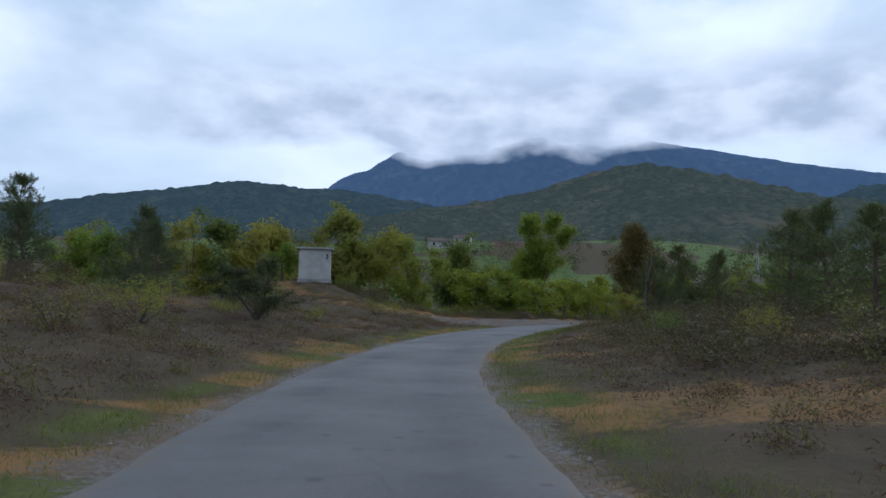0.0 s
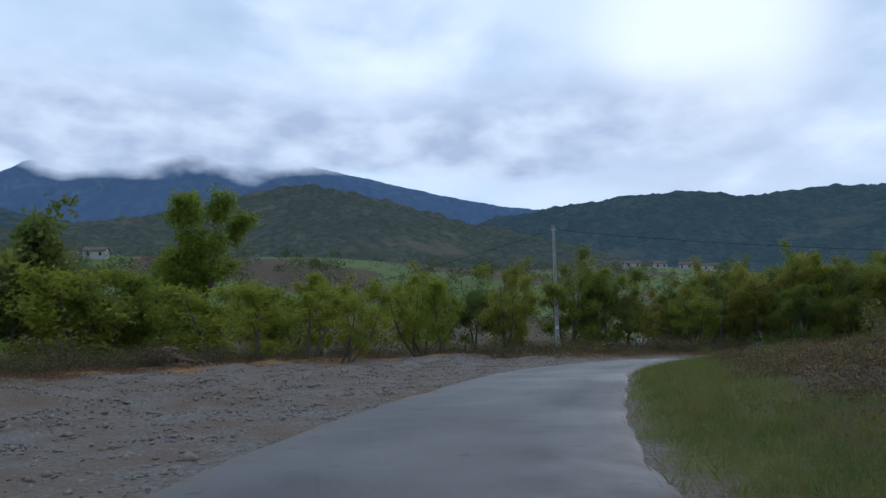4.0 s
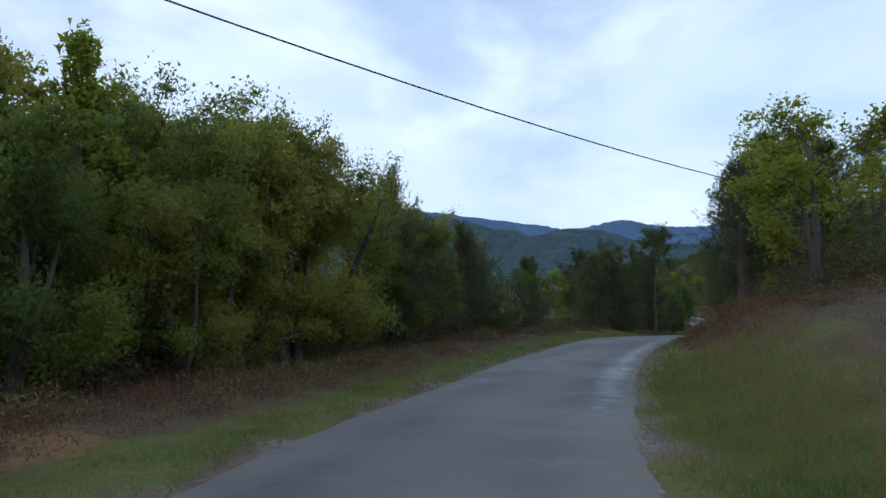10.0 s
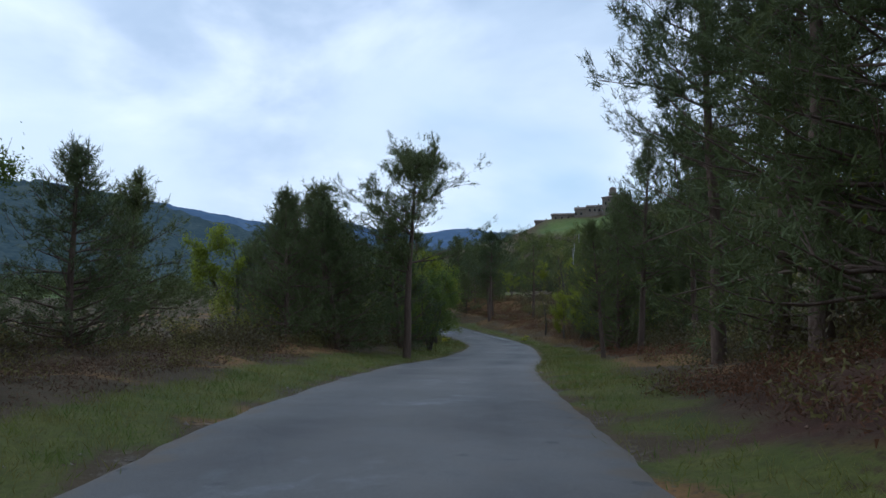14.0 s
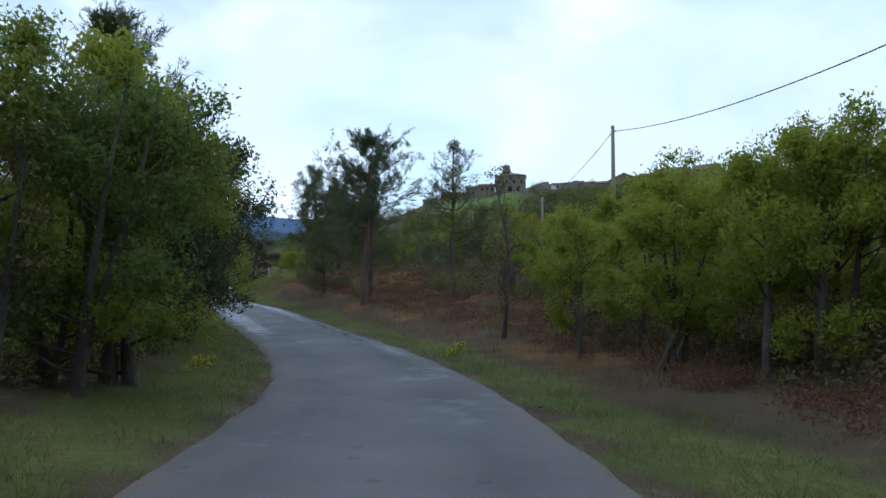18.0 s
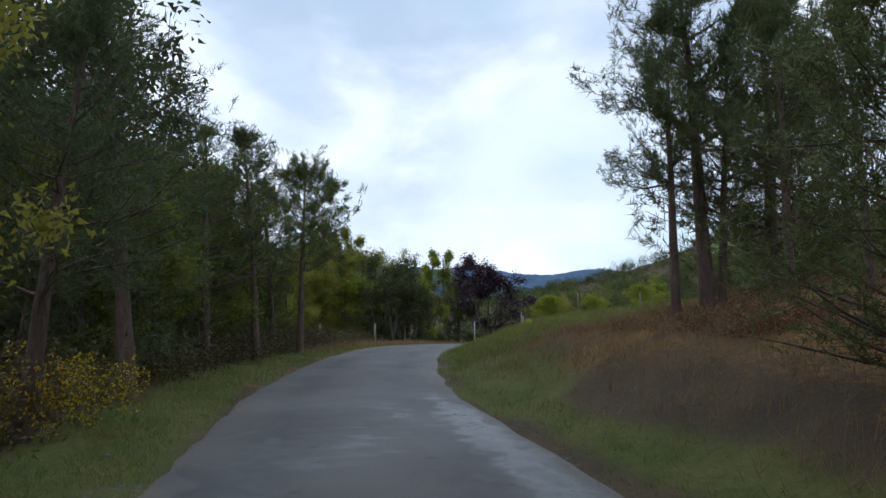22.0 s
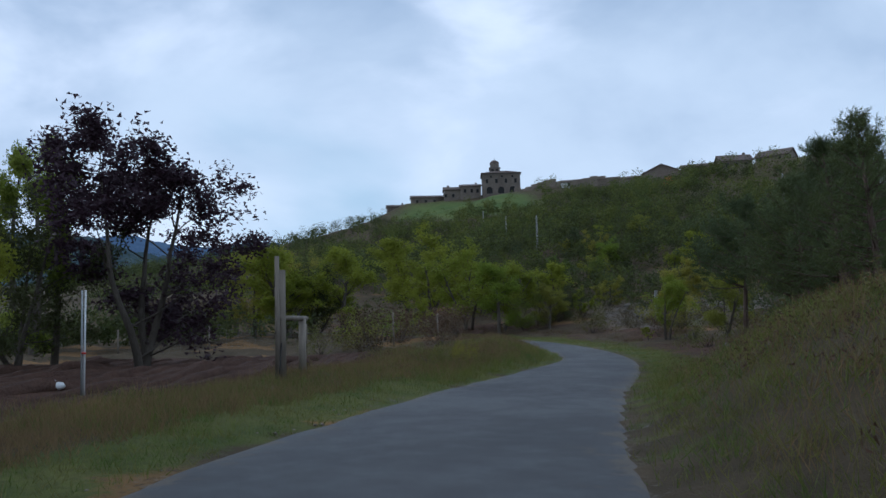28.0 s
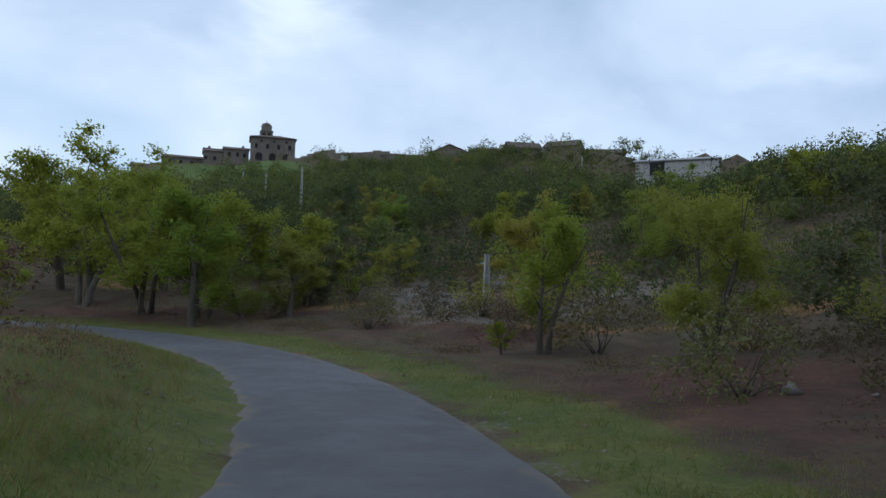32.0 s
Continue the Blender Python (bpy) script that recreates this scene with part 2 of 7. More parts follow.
M_GROUND, M_ROAD = ground_mat(), road_mat()
M_BARK = rough_mat("grey_bark", (0.085, 0.070, 0.055), (0.150, 0.125, 0.100), scale=2.0, fine=16.0, bump=0.9, dist=0.03, stretch=(1, 1, 0.3))
M_PINEBARK = rough_mat("pine_bark", (0.100, 0.068, 0.052), (0.190, 0.130, 0.100), scale=2.0, fine=12.0, bump=0.9, dist=0.03, stretch=(1, 1, 0.35))
M_OAK = leaf_mat("oak_leaf", [(0.190, 0.245, 0.042), (0.295, 0.310, 0.052), (0.370, 0.325, 0.058), (0.135, 0.185, 0.046), (0.320, 0.268, 0.052), (0.240, 0.298, 0.047)], 0.62)
M_HOLM = leaf_mat("holm_leaf", [(0.070, 0.082, 0.030), (0.090, 0.098, 0.034), (0.060, 0.074, 0.032)], 0.35)
M_SPRING = leaf_mat("spring_leaf", [(0.250, 0.295, 0.036), (0.305, 0.325, 0.040), (0.215, 0.270, 0.036)], 0.58)
M_WOODS = leaf_mat("hill_leaf", [(0.060, 0.080, 0.028), (0.095, 0.115, 0.034), (0.075, 0.085, 0.036), (0.150, 0.165, 0.040), (0.065, 0.080, 0.036)], 0.5, patch=0.22)
M_HILLTREE = leaf_mat("hill_tree_leaf", [(0.120, 0.150, 0.036), (0.185, 0.195, 0.045), (0.100, 0.130, 0.036), (0.160, 0.160, 0.045)], 0.5, patch=0.3)
M_RUST = leaf_mat("rusty_leaf", [(0.185, 0.125, 0.038), (0.145, 0.120, 0.036), (0.230, 0.125, 0.038)])
M_PLUM = leaf_mat("plum_leaf", [(0.063, 0.036, 0.050), (0.077, 0.045, 0.053)], 0.25)
M_NEEDLE = leaf_mat("pine_needle", [(0.094, 0.122, 0.050), (0.125, 0.152, 0.055), (0.169, 0.181, 0.057), (0.103, 0.130, 0.057)], 0.25)
M_SCRUB = leaf_mat("scrub_leaf", [(0.155, 0.148, 0.046), (0.205, 0.160, 0.058), (0.170, 0.185, 0.048)], 0.3)
M_UNDER = leaf_mat("undergrowth_leaf", [(0.092, 0.092, 0.034), (0.125, 0.102, 0.040), (0.095, 0.070, 0.040), (0.150, 0.130, 0.042)], 0.3, patch=0.5)
M_HEATH = leaf_mat("heath_twig", [(0.125, 0.078, 0.047), (0.155, 0.100, 0.060), (0.098, 0.076, 0.039)], 0.15, 0.8)
M_BRACKEN = leaf_mat("dead_bracken", [(0.145, 0.070, 0.040), (0.190, 0.095, 0.048), (0.120, 0.066, 0.040)], 0.3, 0.8)
M_BLADE = leaf_mat("verge_blade", [(0.135, 0.180, 0.034), (0.200, 0.222, 0.045), (0.245, 0.205, 0.070), (0.125, 0.178, 0.036), (0.190, 0.215, 0.045)], 0.4, patch=1.3)
M_STRAW = leaf_mat("dry_blade", [(0.290, 0.205, 0.100), (0.240, 0.155, 0.075)], 0.35, 0.8)
M_BROOM = leaf_mat("broom_flower", [(0.52, 0.30, 0.012), (0.50, 0.36, 0.015)], 0.3)
M_YELLOW = leaf_mat("yellow_flower", [(0.55, 0.52, 0.02), (0.60, 0.55, 0.03)], 0.3)
M_CONCRETE = rough_mat("weathered_concrete", (0.36, 0.345, 0.32), (0.48, 0.465, 0.44), (0.24, 0.23, 0.21), 1.5, 30.0, 0.85, 0.3)
M_SLAB = rough_mat("dark_concrete", (0.27, 0.26, 0.245), (0.36, 0.35, 0.33), None, 2.0, 30.0, 0.9, 0.4)
M_STEEL = rough_mat("galvanised_steel", (0.34, 0.35, 0.36), (0.46, 0.47, 0.48), None, 4.0, 60.0, 0.45, 0.1, spec=0.5)
M_WIRE = rough_mat("dull_wire", (0.16, 0.155, 0.15), (0.24, 0.235, 0.23), None, 4.0, 60.0, 0.6, 0.1, spec=0.4)
M_WOOD = rough_mat("grey_wood", (0.20, 0.165, 0.13), (0.31, 0.265, 0.215), (0.12, 0.10, 0.08), 3.0, 14.0, 0.85, 0.5, stretch=(1, 1, 0.15))
M_CABLE = rough_mat("black_cable", (0.018, 0.018, 0.019), (0.03, 0.03, 0.031), None, 5.0, 50.0, 0.6, 0.1)
M_STONE = rough_mat("field_stone", (0.165, 0.150, 0.135), (0.245, 0.225, 0.200), (0.10, 0.09, 0.08), 2.0, 25.0, 0.9, 0.6, local=False)
M_GRAVEL = rough_mat("pale_gravel", (0.195, 0.160, 0.132), (0.320, 0.272, 0.230), (0.125, 0.102, 0.084), 3.0, 30.0, 0.9, 0.5, local=False)
M_LOG = rough_mat("cut_wood", (0.19, 0.12, 0.08), (0.30, 0.20, 0.14), (0.10, 0.07, 0.05), 3.0, 20.0, 0.9, 0.5, local=False)
M_WALL = rough_mat("old_masonry", (0.185, 0.150, 0.120), (0.265, 0.220, 0.180), (0.11, 0.09, 0.075), 0.3, 2.2, 0.95, 0.8, 0.08, local=False)
M_TILE = rough_mat("clay_tile_roof", (0.125, 0.095, 0.080), (0.180, 0.135, 0.112), (0.08, 0.06, 0.052), 0.4, 3.0, 0.9, 0.7, 0.06, local=False)
M_VOID = rough_mat("dark_opening", (0.018, 0.017, 0.017), (0.030, 0.028, 0.027), None, 1.0, 5.0, 0.6, 0.1)
M_SHEET = rough_mat("pale_sheet_roof", (0.50, 0.51, 0.52), (0.60, 0.61, 0.62), None, 0.5, 4.0, 0.5, 0.2, local=False)
M_ORANGE = rough_mat("orange_paint", (0.62, 0.15, 0.02), (0.70, 0.20, 0.03), None, 0.8, 8.0, 0.5, 0.1)
M_BLACK = rough_mat("black_rubber", (0.02, 0.02, 0.02), (0.035, 0.035, 0.035), None, 4.0, 40.0, 0.8, 0.2)
M_RED = rough_mat("red_paint", (0.55, 0.045, 0.03), (0.62, 0.07, 0.045), None, 6.0, 60.0, 0.5, 0.1)
M_WHITE = rough_mat("white_paint", (0.70, 0.70, 0.69), (0.80, 0.80, 0.79), None, 6.0, 60.0, 0.5, 0.1)
M_BLUE = rough_mat("blue_plastic", (0.02, 0.11, 0.55), (0.03, 0.15, 0.62), None, 6.0, 60.0, 0.45, 0.1)

# ---- the road's line and the lie of the land ----
# Points of the road's middle, one for each station of 1.5, from station -4.5.
ROAD = [
    (2.33, -44.94, -0.00), (1.41, -29.96, -0.00), (0.49, -15.00, -0.00), (-0.44, -0.03, -0.00), (-0.93, 16.62, -0.04),
    (1.49, 32.20, 0.17), (6.88, 44.73, 0.39), (13.95, 53.98, 0.42), (21.72, 61.97, 0.33), (31.21, 67.64, 0.17),
    (41.71, 68.55, -0.12), (51.34, 66.61, -0.49), (61.51, 63.65, -0.80), (71.64, 59.61, -1.05), (81.80, 54.82, -1.70),
    (91.99, 48.93, -2.44), (103.37, 43.39, -2.89), (115.63, 40.64, -2.96), (127.23, 39.05, -2.75), (138.31, 38.39, -2.55),
    (149.12, 36.39, -2.18), (159.45, 32.84, -2.03), (167.70, 27.40, -2.18), (173.97, 20.27, -2.59), (179.57, 12.38, -3.00),
    (185.34, 5.08, -3.36), (192.22, -0.32, -3.48), (199.61, -3.42, -3.50), (208.27, -4.26, -3.50), (217.34, -2.86, -3.50),
]
HALF = 1.70  # half the usual width of the road
# Half the width at each of these points.
HALVES = [1.75, 1.77, 1.81, 1.84, 1.87, 1.92, 1.97, 1.95, 1.92, 1.90, 1.89, 1.91, 2.00, 2.07, 2.09, 1.98, 1.69, 1.72, 1.86, 1.94, 1.88, 2.00, 2.03, 1.95, 1.74, 1.41, 1.36, 1.38, 1.39, 1.40]


def spline(points, step):
    """A smooth curve through the points, sampled about every step metres; the last column counts the points passed."""
    p = np.array(points, float)
    p = np.vstack([2 * p[0] - p[1], p, 2 * p[-1] - p[-2]])
    out = []
    for i in range(1, len(p) - 2):
        n = max(2, int(np.linalg.norm(p[i + 1] - p[i]) / step))
        for u in np.arange(n) / n:
            a, b, c, d = p[i - 1], p[i], p[i + 1], p[i + 2]
            q = 0.5 * (2 * b + (c - a) * u + (2 * a - 5 * b + 4 * c - d) * u * u + (3 * b - a - 3 * c + d) * u**3)
            out.append((*q, i - 1 + u))
    return np.array(out)


LINE = spline(ROAD, 0.9)
STATION = LINE[:, 3] * 1.5 - 4.5
TANGENT = np.gradient(LINE[:, :2], axis=0)
TANGENT /= np.linalg.norm(TANGENT, axis=1)[:, None]
WIDER = np.interp(LINE[:, 3], np.arange(len(HALVES)), HALVES) - HALF
# Heights above the road at these distances from its middle, by station, to the right and to the left.
REACH = np.array([0.0, 1.5, 2.0, 2.7, 4.5, 8.0, 15.0, 30.0, 60.0])
RIGHT = [
    (-4, 0.0, 0.05, 0.3, 0.6, 1.0, 1.5), (1, 0.0, 0.1, 0.5, 1.0, 1.6, 2.0), (4, 0.05, 0.4, 0.8, 1.3, 1.8, 2.2),
    (8, 0.05, 0.25, 0.5, 1.0, 2.0, 3.0), (11.2, 0.05, 0.25, 0.6, 1.4, 2.6, 3.5), (12.6, 0.2, 1.1, 2.0, 2.8, 3.6, 5.0),
    (14.2, 0.2, 1.4, 2.3, 2.9, 3.6, 5.0), (15.6, 0.05, 0.15, 0.3, 0.6, 1.2, 3.0), (17.2, 0.05, 0.25, 0.5, 0.9, 1.7, 4.0), (19, 0.0, 0.0, 0.25, 0.8, 1.8, 4.5),
    (20.6, 0.05, 0.35, 0.75, 1.2, 1.8, 3.5), (22, 0.1, 0.6, 1.2, 1.8, 2.4, 3.5), (23.3, 0.15, 1.2, 1.9, 2.3, 2.6, 3.2), (25, 0.1, 0.6, 1.2, 1.7, 2.0, 2.2),
    (27.0, 0.1, 0.9, 1.4, 1.7, 2.0, 2.6), (28.4, 0.15, 1.15, 1.65, 1.9, 2.1, 3.2), (29.5, 0.28, 1.75, 2.35, 2.5, 2.7, 3.6), (30.4, 0.15, 1.0, 1.5, 1.8, 2.4, 4.5), (31.2, 0.02, 0.05, 0.2, 0.6, 2.0, 9.0), (39, 0.02, 0.1, 0.5, 1.5, 4.0, 12.0),
]
LEFT = [
    (-4, 0.05, 0.4, 1.0, 2.2, 4.0, 5.0), (1.5, 0.05, 0.45, 1.0, 2.0, 3.6, 4.5), (3.0, 0.02, 0.25, 0.8, 1.5, 2.6, 2.6), (4.2, 0.0, 0.0, 0.05, 0.2, 0.9, 0.0),
    (6, 0.0, 0.0, 0.0, 0.1, -0.1, -2.0), (9, 0.0, 0.05, 0.1, 0.1, -0.4, -2.5), (13, 0.05, 0.1, 0.2, 0.1, -0.5, -2.5),
    (16, 0.08, 0.35, 0.5, 0.5, 0.2, -1.5), (18, 0.08, 0.45, 0.7, 0.7, 0.4, -1.5), (19.5, 0.05, 0.2, 0.3, 0.2, 0.0, -1.5), (24, 0.05, 0.1, 0.15, 0.0, -0.4, -1.5), (28, 0.0, 0.05, 0.05, 0.0, 0.0, -0.3),
    (29, 0.02, 0.06, 0.05, 0.0, 0.0, -0.2), (30, 0.06, 0.15, 0.08, 0.0, 0.0, -0.2), (30.8, 0.1, 0.3, 0.15, 0.0, 0.0, -0.2), (31.8, 0.22, 0.5, 0.28, 0.05, 0.0, 0.0), (33.0, 0.26, 0.75, 0.5, 0.15, 0.0, 0.0), (34.2, 0.28, 0.9, 0.6, 0.2, 0.0, 0.0), (36, 0.1, 0.4, 0.5, 0.5, 0.3, 0.0), (39, 0.05, 0.3, 0.4, 0.4, 0.3, 0.0),
]
# The crest of the village hill: x, y, height.
CREST = [(450, -75, 12.0), (384, -112, 30.0), (349, -137, 36.5), (318, -152, 35.0), (293, -156, 34.0), (264, -158, 35.0), (232, -152, 29.0), (206, -146, 22.0), (170, -130, 16.0), (120, -105, 10.0)]
CREST_LINE = spline(CREST, 6.0)


def smooth(x, lo, hi):
    u = np.clip((x - lo) / (hi - lo), 0, 1)
    return u * u * (3 - 2 * u)


def waves(x, y, size, seed, octaves=3):
    """Smooth unevenness from -1 to 1 without a grid."""
    r = np.random.RandomState(seed)
    total, amount = np.zeros_like(x, dtype=float), 1.0
    for _ in range(octaves):
        for _ in range(4):
            a, ph = r.uniform(0, 6.283, 2)
            f = 6.283 / size * r.uniform(0.7, 1.4)
            total += amount * 0.35 * np.sin(f * (x * np.cos(a) + y * np.sin(a)) + ph)
        size, amount = size / 2.3, amount * 0.5
    return total


def by_station(table, s, d):
    rows = np.array(table)
    cols = np.stack([np.interp(s, rows[:, 0], rows[:, i]) for i in range(1, 7)], -1)
    cols = np.concatenate([np.broadcast_to([-0.09, -0.06, -0.015], (*s.shape, 3)), cols], -1)
    i = np.clip(np.searchsorted(REACH, d) - 1, 0, len(REACH) - 2)
    u = np.clip((d - REACH[i]) / (REACH[i + 1] - REACH[i]), 0, 1)
    lo = np.take_along_axis(cols, i[..., None], -1)[..., 0]
    hi = np.take_along_axis(cols, i[..., None] + 1, -1)[..., 0]
    return lo + (hi - lo) * u


def relate(x, y):
    """For points: distance from the road's middle (less what it is wider there), the side (1 right, -1 left), the station, and the ground's height."""
    x, y = np.atleast_1d(np.asarray(x, float)), np.atleast_1d(np.asarray(y, float))
    dist, side, stat, high = (np.zeros(len(x)) for _ in range(4))
    for a in range(0, len(x), 4000):
        px, py = x[a : a + 4000], y[a : a + 4000]
        dx, dy = px[:, None] - LINE[:, 0], py[:, None] - LINE[:, 1]
        d = np.hypot(dx, dy)
        near = d.argmin(1)
        r = np.arange(len(px))
        dm = d[r, near]
        cross = TANGENT[near, 1] * dx[r, near] - TANGENT[near, 0] * dy[r, near]
        dist[a : a + 4000], side[a : a + 4000], stat[a : a + 4000] = dm - WIDER[near], np.where(cross > 0, 1, -1), STATION[near]
        pick = np.argsort(d, 1)[:, :40:3]
        dp = np.take_along_axis(d, pick, 1)
        cr = TANGENT[pick, 1] * np.take_along_axis(dx, pick, 1) - TANGENT[pick, 0] * np.take_along_axis(dy, pick, 1)
        s = STATION[pick]
        dw = dp - WIDER[pick]
        h = np.where(cr > 0, by_station(RIGHT, s, dw), by_station(LEFT, s, dw)) + LINE[pick, 2]
        w = np.exp(-(dp - dm[:, None]) / (0.10 * dm[:, None] + 0.05))
        high[a : a + 4000] = (h * w).sum(1) / w.sum(1)
    # rough ground beside the road
    rough = smooth(dist, 2.2, 7.0)
    high += rough * (0.16 * waves(x, y, 5.0, 1) + 0.07 * waves(x, y, 1.6, 2, 2)) + 0.02 * smooth(dist, 1.9, 2.6) * waves(x, y, 1.2, 5, 2)
    # the broad land: a shallow valley to the north, a rising far side, the village hill to the south-east
    land = -2.0 + 2.5 * waves(x, y, 260.0, 3, 2)
    land += 40 * smooth(y, 130, 400) * smooth(640 - x, 0, 200)
    cd = np.hypot(x[:, None] - CREST_LINE[:, 0], y[:, None] - CREST_LINE[:, 1])
    ci = cd.argmin(1)
    foot, c = np.maximum(cd.min(1) - 6, 0), CREST_LINE[ci, 2] + 2.0
    land += c * np.clip(1 - foot / 150.0, 0, 1) ** 1.15 * (1 + 0.05 * waves(x, y, 40.0, 8))
    high = high + (land - high) * smooth(dist, 22, 75)
    # the mound under the hut
    high += 2.7 * np.exp(-(((x + 11.5) / 7) ** 2 + ((y - 61) / 8) ** 2)) + 0.9 * np.exp(-(((x + 7) / 5) ** 2 + ((y - 46) / 6) ** 2))
    return dist, side, stat, high


def ground_z(x, y):
    return float(relate([x], [y])[3][0])


def beside(station, off):
    """The place at a station of the road, off metres to the right of its middle (negative: left)."""
    i = int(np.abs(STATION - station).argmin())
    t = TANGENT[i]
    return LINE[i, 0] + t[1] * off, LINE[i, 1] - t[0] * off


# ---- meshes ----


def mesh_of(name, verts, faces, material=None, shade=False):
    me = bpy.data.meshes.new(name)
    if isinstance(faces, np.ndarray):
        n, k = faces.shape
        verts = np.asarray(verts, np.float32)
        me.vertices.add(len(verts)), me.loops.add(n * k), me.polygons.add(n)
        me.vertices.foreach_set("co", verts.ravel())
        me.loops.foreach_set("vertex_index", faces.astype(np.int32).ravel())
        me.polygons.foreach_set("loop_start", np.arange(n, dtype=np.int32) * k)
        me.polygons.foreach_set("loop_total", np.full(n, k, dtype=np.int32))
        me.update(calc_edges=True)
    else:
        me.from_pydata([tuple(v) for v in verts], [], faces)
        me.update()
    if material:
        me.materials.append(material)
    if shade:
        me.polygons.foreach_set("use_smooth", np.ones(len(me.polygons), bool))
    return me


def part(name, data, material, parent=None, label="", at=None, shade=False):
    """One mesh object, from a bmesh or a mesh, under a thing."""
    if isinstance(data, bmesh.types.BMesh):
        me = bpy.data.meshes.new(name)
        data.to_mesh(me)
        data.free()
    else:
        me = data
    if material and not me.materials:
        me.materials.append(material)
    if shade:
        me.polygons.foreach_set("use_smooth", np.ones(len(me.polygons), bool))
    ob = new(name, me)
    if parent:
        ob.parent = parent
    if at is not None:
        ob.matrix_basis = at
    if label:
        tagged(ob, label)
    return ob


def thing(name, label, category, group="", at=None):
    e = new(name)
    e.empty_display_size = 0.2
    if at is not None:
        e.matrix_basis = at
    return tagged(e, label, category, group)


def box(w, d, h, bevel=0.01, at=(0, 0, 0), bm=None):
    """A bevelled block standing on at, added to bm if given."""
    own = bm or bmesh.new()
    r = bmesh.ops.create_cube(own, size=1.0, matrix=Matrix.Translation((at[0], at[1], at[2] + h / 2)) @ Matrix.Diagonal((w, d, h, 1)))
    if bevel:
        edges = {e for v in r["verts"] for e in v.link_edges}
        bmesh.ops.bevel(own, geom=list(edges), offset=bevel, segments=1, affect="EDGES")
    return own


def tube(points, radii, sides=6, cap=True):
    """Vertices and faces of a tapering tube along the points."""
    pts = np.asarray(points, float)
    vs, fs = [], []
    for i, p in enumerate(pts):
        t = pts[min(i + 1, len(pts) - 1)] - pts[max(i - 1, 0)]
        t = t / (np.linalg.norm(t) + 1e-9)
        u = np.cross(t, (0, 0, 1) if abs(t[2]) < 0.9 else (1, 0, 0))
        u /= np.linalg.norm(u)
        w = np.cross(t, u)
        for k in range(sides):
            a = 6.2832 * k / sides
            vs.append(p + radii[i] * (np.cos(a) * u + np.sin(a) * w))
    for i in range(len(pts) - 1):
        for k in range(sides):
            a, b = i * sides + k, i * sides + (k + 1) % sides
            fs.append((a, b, b + sides, a + sides))
    if cap:
        fs.append(tuple(range(sides))[::-1])
        fs.append(tuple((len(pts) - 1) * sides + k for k in range(sides)))
    return vs, fs


def tubes(name, items, material, sides=6, thin=None):
    """Tubes in one mesh; thin: the sides of all but the thick ones."""
    vs, fs = [], []
    thick = max(max(rad) for _, rad in items)
    for pts, rad in items:
        v, f = tube(pts, rad, thin - (max(rad) < 0.02) if thin and max(rad) < thick * 0.55 else sides, thin is None)
        n = len(vs)
        vs += v
        fs += [tuple(i + n for i in q) for q in f]
    return mesh_of(name, vs, fs, material, True)


# ---- the ground, one sheet ----


def axis(lo, hi, fine_lo, fine_hi, step, grow):
    mid = np.arange(fine_lo, fine_hi + step, step)
    a, b, s = [], [], step
    q = fine_lo
    while q > lo:
        s = min(s * grow, 9.0)
        q -= s
        a.append(q)
    s, q = step, mid[-1]
    while q < hi:
        s = min(s * grow, 9.0)
        q += s
        b.append(q)
    return np.r_[a[::-1], mid, b]


